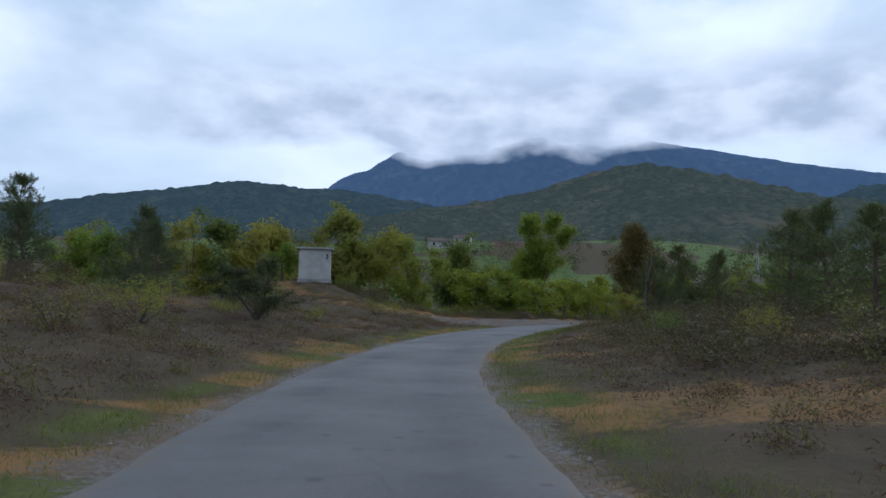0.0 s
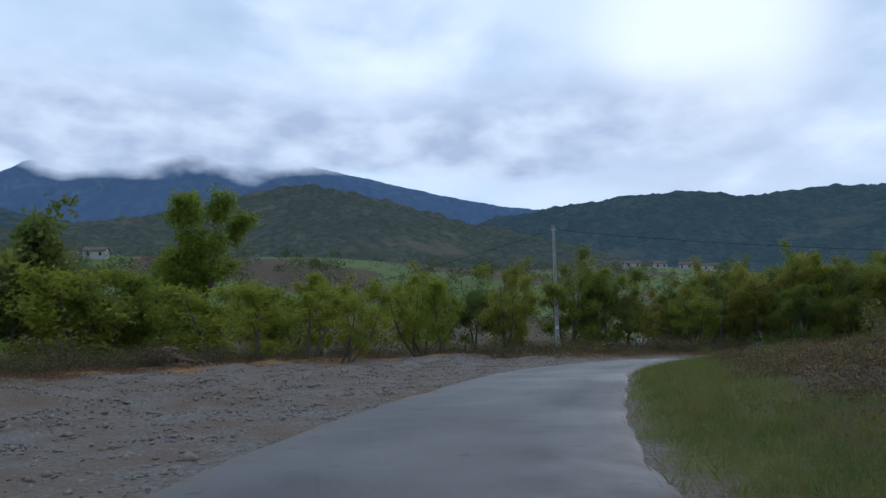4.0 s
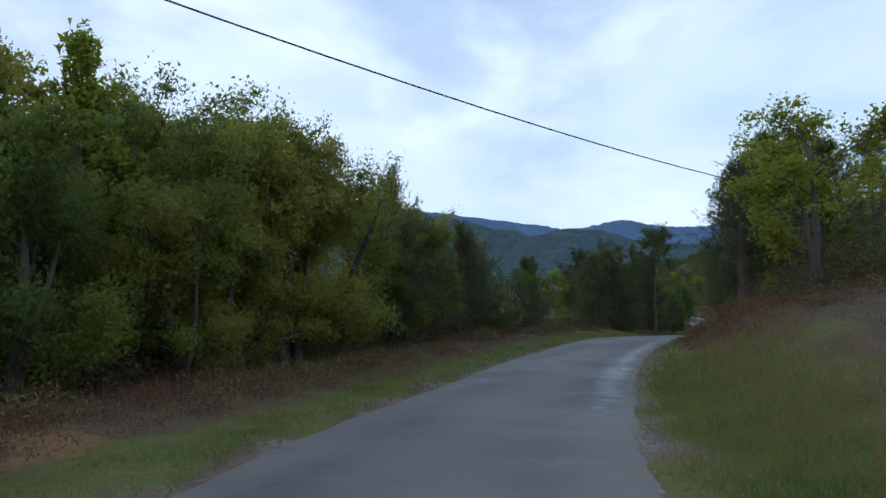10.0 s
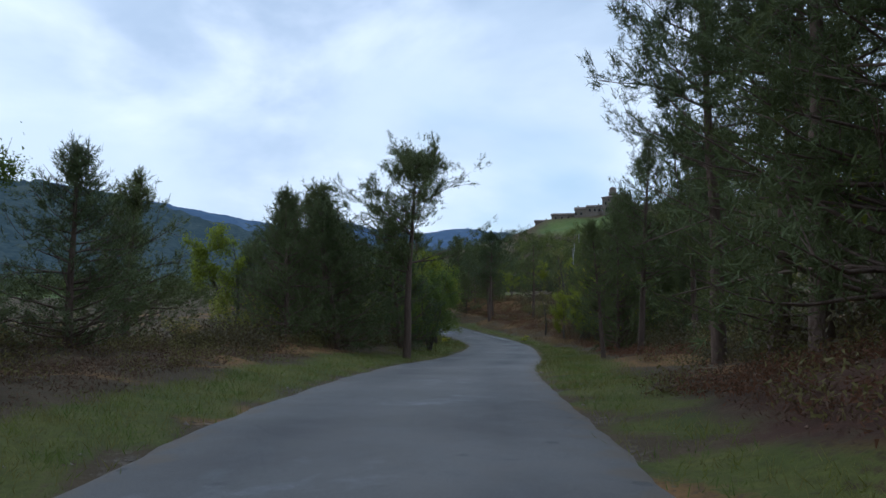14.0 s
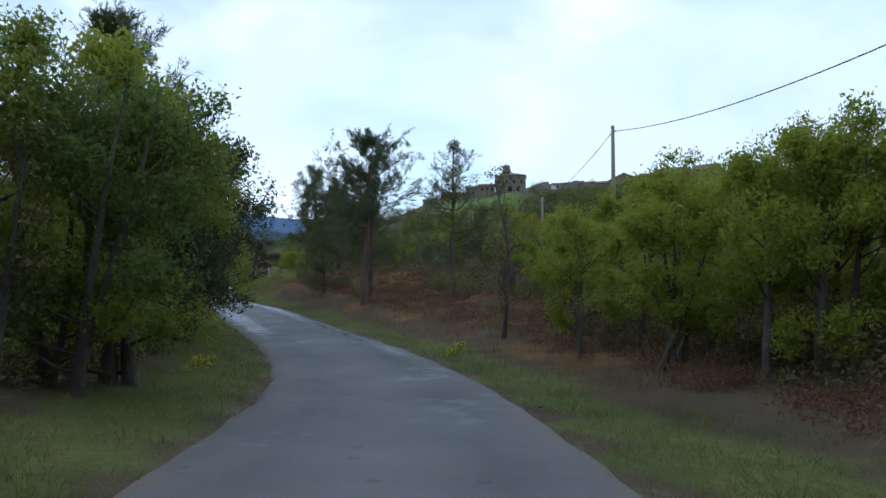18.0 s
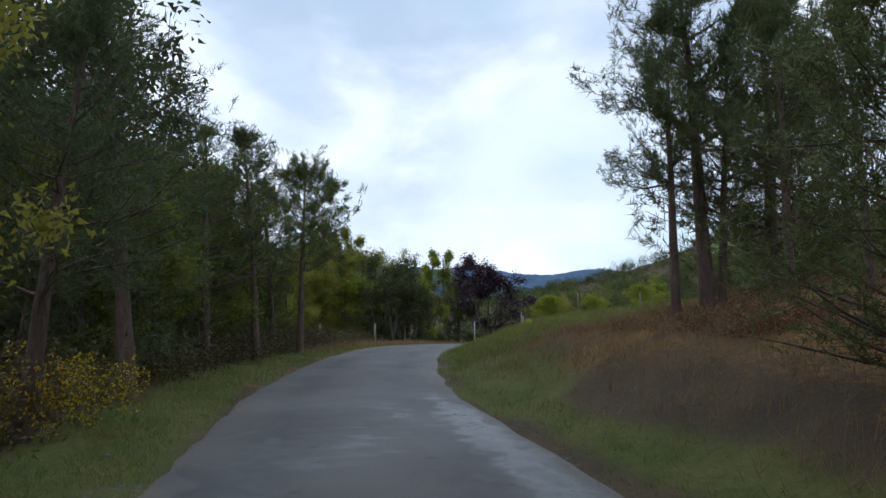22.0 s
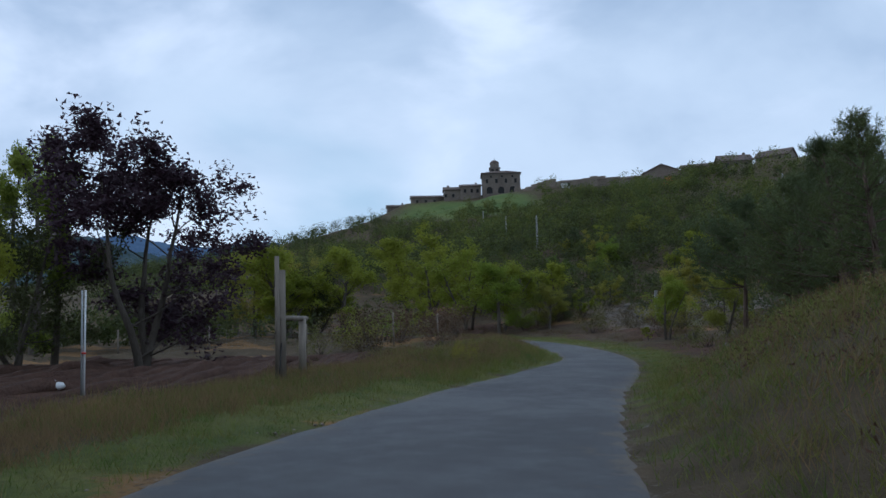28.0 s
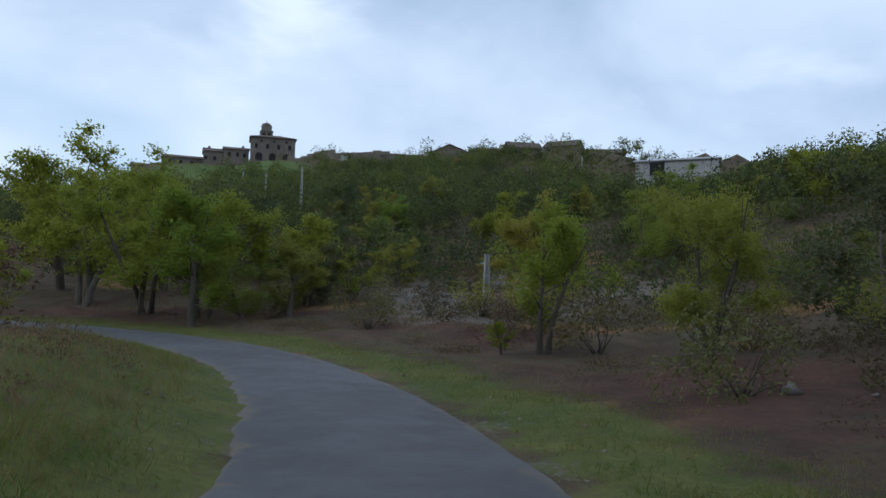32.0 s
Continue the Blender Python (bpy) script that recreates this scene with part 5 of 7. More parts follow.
plant("oak", 99.0, 35.5, 4.3)
plant("holm", 108.7, 46.5, 4.7)
plant("oak", 110.0, 46.2, 4.9)
plant("holm", 111.6, 45.0, 5.6, 0.98)
plant("oak", 114.4, 44.4, 6.6, 0.84)
plant("holm", 117.1, 43.9, 6.7, 0.83)
plant("oak", 118.9, 43.7, 6.7, 0.82)
plant("holm", 112.6, 44.8, 5.9, 0.93)
plant("spring", 114.9, 29.3, 3.0, 1.3)
plant("oak", 113.1, 29.0, 3.6, 1.2)
plant("oak", 110.9, 29.8, 4.0, 1.2)
plant("oak", 108.9, 30.9, 4.1, 1.2)
plant("domepine", 121.0, 35.6, 7.6, 1.0)
plant("thinpine", 116.7, 33.6, 6.6, 1.0)
plant("bare", 118.0, 29.7, 6.0)
plant("bare", 119.8, 28.8, 3.8)
plant("spring", 108.3, 32.8, 4.1)
plant("spring", 110.1, 31.7, 3.3)
plant("spring", 112.3, 32.4, 2.4)
plant("spring", 105.6, 35.9, 2.8)
plant("spring", 110.4, 33.3, 2.8)
plant("bushpine", 127.9, 34.7, 4.0)
# wood on the left of the straight
plant("oak", 124.2, 43.2, 5.2)
plant("holm", 126.3, 43.1, 5.9)
plant("pine", 132.0, 42.4, 5.4)
plant("oak", 128.4, 42.8, 6.2, 0.96)
plant("oak", 137.8, 44.5, 5.4)
plant("oak", 141.9, 44.4, 6.1)
plant("oak", 150.1, 42.1, 6.0)
plant("oak", 167.4, 44.6, 7.4)
plant("oak", 178.9, 39.0, 6.3)
plant("oak", 180.8, 36.5, 6.4)
plant("spring", 171.0, 41.1, 4.2)
plant("pine", 135.0, 32.5, 7.2)
plant("bushpine", 135.4, 30.9, 6.1)
plant("thinpine", 125.2, 33.4, 6.4)
plant("pine", 122.4, 34.6, 4.3)
plant("bushpine", 136.5, 28.6, 4.7)
plant("pine", 136.2, 42.2, 7.2)
plant("oak", 139.6, 44.9, 6.0)
plant("oak", 142.9, 44.1, 6.0)
plant("oak", 147.5, 42.9, 7.2, 0.95)
plant("oak", 139.9, 44.8, 4.8)
plant("pine", 134.8, 33.2, 5.8, 0.75)
plant("pine", 133.0, 32.3, 5.2, 0.75)
plant("pine", 134.9, 32.3, 5.5, 0.75)
plant("pine", 131.6, 32.2, 4.3, 0.75)
plant("spring", 157.0, 41.0, 5.0, 1.2)
plant("oak", 183.6, 36.8, 8.2)
plant("oak", 186.7, 32.9, 6.7)
plant("bushpine", 153.6, 41.6, 5.4, 0.85)
plant("domepine", 150.4, 39.5, 7.2, 0.9)
plant("oak", 145.7, 43.2, 7.1, 0.93)
plant("oak", 142.9, 44.1, 6.8)
plant("oak", 141.4, 44.3, 5.6)
plant("oak", 173.8, 42.4, 7.8)
plant("oak", 178.0, 39.2, 6.0)
plant("oak", 165.3, 45.3, 6.6)
plant("oak", 187.8, 32.2, 7.1)
plant("pine", 146.4, 40.8, 7.4, 0.9)
plant("thinpine", 144.0, 42.0, 7.0)
plant("bushpine", 138.4, 43.6, 5.2)
plant("bushpine", 143.2, 43.8, 5.6)
plant("bushpine", 148.6, 42.6, 4.8)
# round the garden
plant("pine", 153.4, 40.5, 7.2)
plant("oak", 157.6, 39.9, 4.7)
plant("oak", 167.2, 47.0, 7.4)
plant("oak", 172.1, 45.2, 5.8)
plant("oak", 176.3, 42.9, 6.1)
plant("poplar", 189.7, 34.8, 12.1, 0.8)
plant("oak", 182.9, 38.3, 7.9)
plant("oak", 185.1, 35.2, 7.6)
plant("spring", 181.1, 36.2, 6.2, 1.3)
plant("poplar", 195.1, 23.9, 8.7, 0.8)
plant("plum", 192.7, 21.2, 8.7, 1.25)
plant("oak", 181.7, 38.1, 7.5)
plant("oak", 184.8, 36.4, 8.2)
plant("midoak", 187.5, 35.3, 8.0)
plant("spring", 189.6, 28.6, 7.0, 0.85)
plant("poplar", 189.7, 36.7, 12.3, 0.9)
plant("poplar", 214.9, 22.9, 13.8, 0.8)
plant("spring", 211.9, 6.8, 6.9, 1.5)
plant("oak", 216.5, 7.4, 7.5)
plant("oak", 220.6, 6.9, 7.2)
plant("oak", 220.2, 1.1, 7.9)
plant("spring", 211.9, 7.0, 5.1, 1.4)
plant("spring", 206.4, -0.5, 3.1, 1.01)
plant("spring", 206.2, -8.1, 6.0, 1.16)
plant("oak", 203.9, -11.2, 3.6, 1.4)
plant("poplar", 208.3, 22.8, 12.4, 0.9)
plant("holm", 194.5, 25.2, 6.6)
plant("bushpine", 174.8, 6.4, 6.0)
plant("pine", 173.2, 9.1, 5.7)
plant("bushpine", 172.9, 8.0, 6.1)
plant("oak", 185.6, -5.2, 4.1)
plant("pine", 172.3, 11.3, 5.1)
plant("pine", 170.9, 12.9, 5.0)
# below the village
plant("domepine", 179.7, 3.0, 6.1, 0.95)
plant("pine", 175.9, 6.1, 5.5, 1.2)
plant("pine", 174.8, 8.0, 5.7, 1.2)
plant("pine", 175.6, 4.1, 6.1)
plant("bushpine", 179.0, -1.4, 3.6)
plant("spring", 189.5, -5.5, 3.8, 1.2)
plant("oak", 207.7, -13.7, 3.3, 1.3)
plant("spring", 218.4, -10.4, 8.7, 1.3)
plant("spring", 224.2, -12.2, 8.6, 1.3)
plant("spring", 218.1, -14.8, 6.1, 1.6)
plant("spring", 218.8, -17.2, 5.0, 1.3)
plant("midoak", 217.9, -24.6, 1.7, 1.4)
plant("midoak", 194.7, -15.0, 4.6, 1.3)
plant("spring", 190.1, -4.9, 0.8, 1.5)
plant("farspring", 195.7, -27.7, 0.9)
plant("faroak", 196.3, -33.8, 4.0)
plant("faroak", 191.4, -35.2, 1.5)
plant("faroak", 189.7, -39.6, 0.8)
plant("spring", 187.5, -23.7, 1.2)
plant("bushpine", 197.6, -63.5, 4.2)
plant("bushpine", 193.7, -61.2, 2.4)
plant("bushpine", 190.8, -59.7, 1.6)
plant("bushpine", 186.6, -54.1, 2.2)
# scrub trees on the foot of the hill
plant("spring", 205.8, -16.9, 2.4, 1.2)
plant("midoak", 212.6, -21.4, 2.6)
plant("midoak", 206.6, -21.4, 3.0, 1.2)
plant("midoak", 195.9, -21.1, 2.1, 1.2)
plant("spring", 192.8, -18.1, 1.0, 1.3)
plant("midoak", 189.7, -25.3, 2.3, 1.2)
plant("spring", 188.5, -15.3, 0.8, 1.4)
plant("midoak", 186.4, -21.9, 1.4, 1.3)
plant("spring", 184.0, -14.1, 0.8, 1.4)
plant("faroak", 195.1, -32.1, 2.4, 1.2)
plant("pine", 203.5, -30.7, 4.8)
plant("midoak", 201.5, -22.6, 1.7, 1.2)
plant("faroak", 184.2, -24.2, 2.1, 1.2)

# small trees on the slope above the bank, and on the foot of the hill
SLOPE = random.Random(41)
for i in range(34):
    x, y = beside(19.6 + 5.0 * SLOPE.random(), SLOPE.uniform(13, 34))
    plant(SLOPE.choice(("midoak", "bushpine", "spring", "midoak")), x, y, SLOPE.uniform(2.4, 4.6), SLOPE.uniform(0.9, 1.3))
for i in range(60):
    x, y = SLOPE.uniform(184, 236), SLOPE.uniform(-62, -14)
    if relate([x], [y])[0][0] > 15 and math.hypot((x - 199) / 11, (y + 20) / 7) > 1 and math.hypot(x - 190, y + 10) > 6:
        plant(SLOPE.choice(("midoak", "bushpine", "farspring", "faroak", "midoak")), x, y, SLOPE.uniform(2.2, 4.4), SLOPE.uniform(0.9, 1.35))

# ---- undergrowth ----


def scatter(count, seed, s0, s1, d0, d1, side=0, keep=None):
    """Places strewn beside a stretch of the road: x, y, height, station, signed distance."""
    rs = np.random.RandomState(seed)
    i0, i1 = np.abs(STATION - s0).argmin(), np.abs(STATION - s1).argmin()
    i = rs.randint(i0, i1 + 1, count)
    off = rs.uniform(d0, d1, count) * (np.sign(rs.rand(count) - 0.5) if side == 0 else side)
    x = LINE[i, 0] + TANGENT[i, 1] * off + rs.uniform(-0.5, 0.5, count)
    y = LINE[i, 1] - TANGENT[i, 0] * off + rs.uniform(-0.5, 0.5, count)
    dist, sd, st, z = relate(x, y)
    ok = (dist > d0) & (dist < d1 + 1)
    if keep is not None:
        ok &= keep(x, y, dist, sd, st)
    return np.stack([x, y, z, st, dist * sd], 1)[ok]


def tufts(name, label, category, places, per, length, width, material, seed, spread=0.12, lean=0.35):
    """Clumps of grass as one mesh."""
    rs = np.random.RandomState(seed)
    c = np.repeat(places[:, :3], per, 0)
    n = len(c)
    c = c + rs.normal(size=(n, 3)) * (spread, spread, 0) - (0, 0, 0.02)
    h = unit(rs.normal(size=(n, 3)) * (lean, lean, 0.1) + (0, 0, 1))
    sz = np.repeat(rs.uniform(0.6, 1.3, len(places)), per)
    v, f = blades(c, h, length * sz, width, rs)
    ob = new(name, mesh_of(name, v, f, material))
    return tagged(ob, label, category, kind="stuff")


def clumps(name, label, category, places, per, high, wide, leaf, material, seed, slim=0.35, up=0.4):
    """Low twiggy clumps, all in one mesh."""
    rs = np.random.RandomState(seed)
    n = len(places) * per
    big = np.repeat(rs.uniform(0.55, 1.35, len(places)), per)[:, None]
    q = unit(rs.normal(size=(n, 3))) * rs.uniform(0.35, 1.0, (n, 1)) * (wide, wide, high)
    q[:, 2] = np.abs(q[:, 2])
    v, f = leaves(np.repeat(places[:, :3], per, 0) + q * big, leaf, rs, up, slim, True)
    ob = new(name, mesh_of(name, v, f, material))
    return tagged(ob, label, category, kind="stuff")


def off_yard(x, y, dist, sd, st):
    return ~((sd < 0) & (st > 4.1) & (st < 10.2) & (dist < 15))


def in_yard(x, y, dist, sd, st):
    return (dist < 7.5 + 7 * smooth(st, 3.6, 5.0) - 9.5 * smooth(st, 8.4, 10.2)) & (st > 4.1)


def patchy(size, seed, level):
    return lambda x, y, dist, sd, st: (waves(x, y, size, seed) > level) & off_yard(x, y, dist, sd, st)


V1 = scatter(12000, 1, -4, 12, 1.85, 3.4, 0, off_yard)
V2 = scatter(22000, 2, 12, 39, 1.8, 3.9, 0, lambda x, y, dist, sd, st: ~((sd > 0) & (dist > 2.6) & ((st < 15.4) | ((st > 19) & (st < 24)) | ((st > 27) & (st < 31)))))
tufts("verge_grass", "short green grass along the edges of the lane", "grass", np.vstack([V1, V2]), 11, 0.12, 0.009, M_BLADE, 3, 0.14, 0.6)
B1 = scatter(8000, 4, 24.5, 27.6, 2.2, 14.0, 1)
B2 = scatter(6500, 5, 3.2, 12.4, 2.1, 4.2, 1)
def off_bare(x, y, dist, sd, st):
    return (np.abs(st - 29.6) > 0.9) | (dist > 3.2)


B4 = scatter(5200, 115, 26.8, 30.6, 2.2, 7.0, 1)
B3 = scatter(4200, 6, 29.2, 33, 2.0, 6.0, -1, off_bare)
tufts("meadow_grass", "long green grass on the banks", "grass", np.vstack([B1, B2, B3, B4]), 11, 0.22, 0.009, M_BLADE, 7, 0.18, 0.6)
D1 = scatter(3600, 8, -4, 39, 3.0, 9.0, 0, patchy(7.0, 61, 0.15))
D2 = scatter(1400, 9, 22.6, 24.6, 3.4, 13.0, 1)
D3 = scatter(2600, 10, 28.5, 32.5, 2.8, 6.0, -1, off_bare)
D7 = scatter(3400, 112, 19.2, 24.4, 2.6, 9.0, 1)
D6 = scatter(1500, 111, 26.8, 31.0, 2.6, 8.0, 1)
D5 = scatter(1500, 110, 25.8, 29.4, 2.0, 6.0, -1, off_bare)
D8 = scatter(1100, 113, 8.6, 13.5, 3.0, 7.5, -1)
D10 = scatter(700, 116, 30.6, 34.4, 2.4, 6.0, -1)
D9 = scatter(500, 114, 10.8, 12.8, 3.0, 5.0, 1)
D4 = scatter(1600, 11, 4.5, 10, 13.0, 19.0, -1)
tufts("dry_grass", "tall dry straw-coloured grass in tufts", "grass", np.vstack([D1, D2, D3, D4, D5, D6, D7, D8, D9, D10]), 10, 0.26, 0.010, M_STRAW, 12, 0.16, 0.45)
H1 = scatter(6400, 13, -4, 4.7, 3.0, 22.0, -1, lambda x, y, dist, sd, st: ~in_yard(x, y, dist - 0.6, sd, st) | (st < 4.1))
H13 = scatter(2200, 178, 3.4, 10.4, 3.9, 11.0, 1)
H14 = scatter(170, 179, 30.8, 34.4, 3.0, 6.5, -1)
H12 = scatter(800, 177, 8.6, 13.2, 4.4, 9.0, -1)
H11 = scatter(2400, 176, -2.5, 4.4, 3.6, 15.0, 1)
H8 = scatter(260, 173, 27.2, 31, 2.7, 8.0, 1)
H9 = scatter(900, 174, 19.0, 23.4, 4.4, 10.0, 1)
H10 = scatter(650, 175, 12.4, 15.5, 2.8, 8.0, 1)
H7 = scatter(1400, 172, 10.4, 17.0, 3.6, 9.5, -1)
H2 = scatter(1500, 14, -4, 11, 3.2, 22.0, 1, patchy(6.0, 62, -0.2))
H3 = scatter(1500, 15, 9.5, 26, 4.2, 14.0, 0, patchy(6.0, 63, -0.1))
H4 = scatter(3000, 16, 29.6, 39, 4.5, 30.0, 1, patchy(8.0, 64, -0.35))
H5 = scatter(700, 17, 4.3, 10, 16.5, 24.0, -1)
H6 = scatter(120, 171, 28.2, 31, 3.4, 10.0, 1)
HEATH = np.vstack([H1, H2, H3, H4, H5, H6, H7, H8, H9, H10, H11, H12, H13, H14])
clumps("heather", "low dark brown heather and dead scrub over the slopes", "heather", HEATH, 60, 0.26, 0.48, 0.052, M_HEATH, 18, 0.34)
clumps("low_scrub", "low olive-green scrub among the heather", "scrub", HEATH[::6], 130, 0.42, 0.5, 0.055, M_SCRUB, 19, 0.5)
K1 = scatter(400, 20, 12.7, 15.4, 2.9, 9.0, 1)
K2 = scatter(1100, 21, 16.5, 23.6, 4.2, 10.0, 1)
K3 = scatter(260, 22, 29.5, 33, 4.0, 13.0, 1)
K4 = scatter(260, 221, 5.2, 10.4, 13.6, 18.0, -1)
K5 = scatter(260, 222, 8.8, 12.4, 4.6, 8.0, -1)
clumps("bracken", "red-brown dead bracken on the earth banks", "bracken", np.vstack([K1, K2, K3, K4, K5]), 110, 0.28, 0.45, 0.060, M_BRACKEN, 23, 0.36)
U1 = scatter(900, 24, 16.6, 27.4, 4.0, 9.5, -1)
U2 = scatter(420, 25, 10.8, 16.4, 7.0, 12.0, -1)
U3 = scatter(420, 26, 15.6, 20.2, 5.2, 12.0, 1)
U4 = scatter(260, 27, 13.0, 15.4, 5.0, 10.0, 1)
U9 = scatter(620, 284, 5.0, 10.2, 17.0, 23.0, -1)
U10 = scatter(520, 285, 8.8, 12.6, 6.6, 12.0, -1)
U7 = scatter(800, 282, 22.2, 26.6, 3.6, 9.0, -1)
U8 = scatter(300, 283, 19.4, 23.2, 8.0, 17.0, 1)
U11 = scatter(420, 286, 31.3, 38.0, 8.0, 30.0, 1)
U12 = scatter(160, 287, 26.4, 28.6, 8.5, 15.0, -1)
U5 = scatter(200, 28, 1.0, 4.6, 5.5, 12.0, 1)
clumps("undergrowth", "dense dark undergrowth and brambles under the trees", "undergrowth", np.vstack([U1, U2, U3, U4, U5, U7, U8, U9, U10, U11, U12]), 190, 0.95, 0.75, 0.080, M_UNDER, 29, 0.55)


def bush_bank():
    """Waist-high bushes, each a thing of its own."""
    tones = (M_SCRUB, M_OAK, M_SCRUB, M_HEATH)
    shapes = [bush_mesh("foliage", 300 + i, 1.5, 1.1, 1300, 0.085, m) for i, m in enumerate(tones)]
    stalks = []
    for i in range(4):
        q = np.random.RandomState(330 + i)
        stalks.append(tubes("woody_base", [(limb((q.normal() * 0.06, q.normal() * 0.06, -0.05), unit(np.array([q.normal() * 0.6, q.normal() * 0.6, 1.0])), q.uniform(0.7, 1.35), q, 3, 0.1, 0.2), [0.022, 0.016, 0.01, 0.005]) for _ in range(9)], M_BARK, 4))
    words = ["olive-green bush in the rough ground", "dense dark green bush beside the lane", "scruffy olive-green bush in rough grass", "bare brown bush among the heather"]
    rs = random.Random(77)

    def put(i, x, y, s):
        ob = thing("bush", words[i], "bush", "roadside bushes")
        part("foliage", shapes[i], tones[i], ob)
        part("woody_base", stalks[i], M_BARK, ob)
        ob.matrix_basis = Matrix.Translation((x, y, ground_z(x, y) - 0.05)) @ Matrix.Rotation(rs.uniform(0, 6.28), 4, "Z") @ Matrix.Diagonal((s * rs.uniform(0.9, 1.4), s * rs.uniform(0.9, 1.4), s, 1))

    for s0, s1, o0, o1, n, size in ((-2, 4, -5, -20, 70, 0.6), (-3, 3, -9, -24, 26, 0.8), (0, 4.6, 7, 16, 26, 0.65), (5.5, 9.5, 8, 18, 16, 0.9), (8.8, 13, -6.5, -11, 26, 0.45), (10.5, 15, 6, 12, 14, 0.9), (4.5, 9.5, -17.5, -23, 40, 0.8),
                                    (13.5, 17, -5, -10, 20, 0.5), (15.5, 20, 6.5, 14, 34, 0.8), (17, 24, -4.4, -9, 40, 1.0), (19.5, 22.5, 6.5, 13, 16, 0.55), (30.8, 34, 10, 26, 40, 1.0), (20, 22.6, 8, 15, 12, 0.5), (13.6, 15.6, 6, 12, 16, 1.1), (32, 37, -5, -12, 22, 1.0), (32, 38, 5, 18, 30, 1.1), (24, 27, -8, -14, 16, 1.0), (31.0, 31.4, -3.4, -3.8, 3, 0.45)):
        n = int(n * 0.68)
        for k in range(n):
            x, y = beside(s0 + (s1 - s0) * (k + rs.random()) / n, rs.uniform(o0, o1))
            pick, scale = rs.choice((0, 0, 1, 1, 2, 3)), size * rs.uniform(0.55, 1.35)
            if math.hypot(x + 10.0, y - 57.5) > 4.5:
                put(pick, x, y, scale)


bush_bank()


def flower_bush(name, label, x, y, high, wide, n, flowers, material, seed):
    e = thing(name, label, "shrub", at=Matrix.Translation((x, y, ground_z(x, y))))
    part("foliage", bush_mesh("foliage", seed, high, wide, n * 2, 0.08, M_SCRUB, 0.3), M_SCRUB, e)
    part("blossom", bush_mesh("blossom", seed, high * 1.06, wide * 1.04, flowers * 3, 0.04, material, 0.8), material, e)


BROOM = "broom bush with orange-yellow blossom"
for s, o, hh, ww in ((23.1, -3.35, 0.95, 0.7), (23.3, -3.3, 0.8, 0.6), (22.6, -4.8, 0.7, 0.7), (8.4, -15.5, 0.8, 0.8), (33.2, 17.0, 1.4, 1.5), (33.6, 19.5, 1.3, 1.3), (12.3, 9.5, 0.9, 0.8), (9.6, -8.4, 0.7, 0.7)):
    x, y = beside(s, o)
    flower_bush("broom_bush", BROOM, x, y, hh, ww, 260, 240, M_BROOM, int(s * 10))
for s, o, hh, n in ((19.85, 2.3, 0.28, 80), (12.85, 2.75, 0.15, 16), (19.6, -2.9, 0.28, 80), (26.0, 5.0, 0.3, 90)):
    x, y = beside(s, o)
    flower_bush("yellow_flower", "clump of yellow spurge flowers on the grassy verge", x, y, hh, hh, n, n, M_YELLOW, int(s * 13))


def woods(name, label, places, high, wide, material, seed, per=130):
    """Trees too many to count: uneven crowns of leaf clumps on short trunks, one mesh."""
    rs = np.random.RandomState(seed)
    k = len(places)
    size = rs.uniform(0.6, 1.3, k)
    lobes = rs.normal(size=(k, 5, 3)) * (wide * 0.40, wide * 0.40, high * 0.20) * size[:, None, None] + (0, 0, 1) * (high * 0.58 * size)[:, None, None]
    pick = rs.randint(0, 5, (k, per))
    c = np.take_along_axis(lobes, pick[..., None], 1) + unit(rs.normal(size=(k, per, 3))) * rs.uniform(0.4, 1.0, (k, per, 1)) * (wide * 0.36, wide * 0.36, high * 0.26) * size[:, None, None]
    c = (c + places[:, None, :3]).reshape(-1, 3)
    v, f = leaves(c, 0.09 + 0.045 * high, rs, 0.5, 0.9, True)
    ob = new(name, mesh_of(name, v, f, material))
    return tagged(ob, label, "trees", kind="stuff")


def strewn(count, seed, lo, hi, rule):
    rs = np.random.RandomState(seed)
    x, y = rs.uniform(lo[0], hi[0], count), rs.uniform(lo[1], hi[1], count)
    dist, sd, st, z = relate(x, y)
    ok = rule(x, y, dist, z)
    return np.stack([x, y, z], 1)[ok]


def hill_rule(x, y, dist, z):
    meadow = (np.exp(-(((x - 334) / 34) ** 2 + ((y + 108) / 19) ** 2)) > 0.35) | (np.hypot(x - 217, y + 104) < 15)
    bare = np.exp(-(((x - 238) / 26) ** 2 + ((y + 118) / 12) ** 2)) > 0.5
    top = np.min(np.hypot(x[:, None] - CREST_LINE[:, 0], y[:, None] - CREST_LINE[:, 1]), 1) < 20
    return (dist > 20) & ((x > 205) | (dist > 60)) & (y < 6) & ~meadow & ~bare & ~top & (z > -3.6) & (waves(x, y, 26.0, 71) > -0.5)


W1 = strewn(6400, 31, (120, -160), (430, 0), hill_rule)
woods("hill_wood", "mixed green trees covering the village hill", W1[::2], 3.6, 3.0, M_WOODS, 32, 210)
woods("hill_scrub", "dark scrub and small pines on the village hill", W1[1::2], 2.5, 2.4, M_WOODS, 33, 110)
W2 = strewn(1100, 34, (150, -150), (330, -15), lambda x, y, dist, z: hill_rule(x, y, dist, z) & (dist > 62))
woods("hill_light_trees", "light green trees scattered on the village hill", W2, 4.6, 3.4, M_HILLTREE, 35, 330)
W6 = strewn(3200, 42, (150, -85), (235, 0), lambda x, y, dist, z: (dist > 15) & (y < -2) & (waves(x, y, 9.0, 75) > -0.35))
woods("foot_scrub", "low mixed scrub on the foot of the village hill", W6, 1.5, 1.9, M_WOODS, 43, 90)
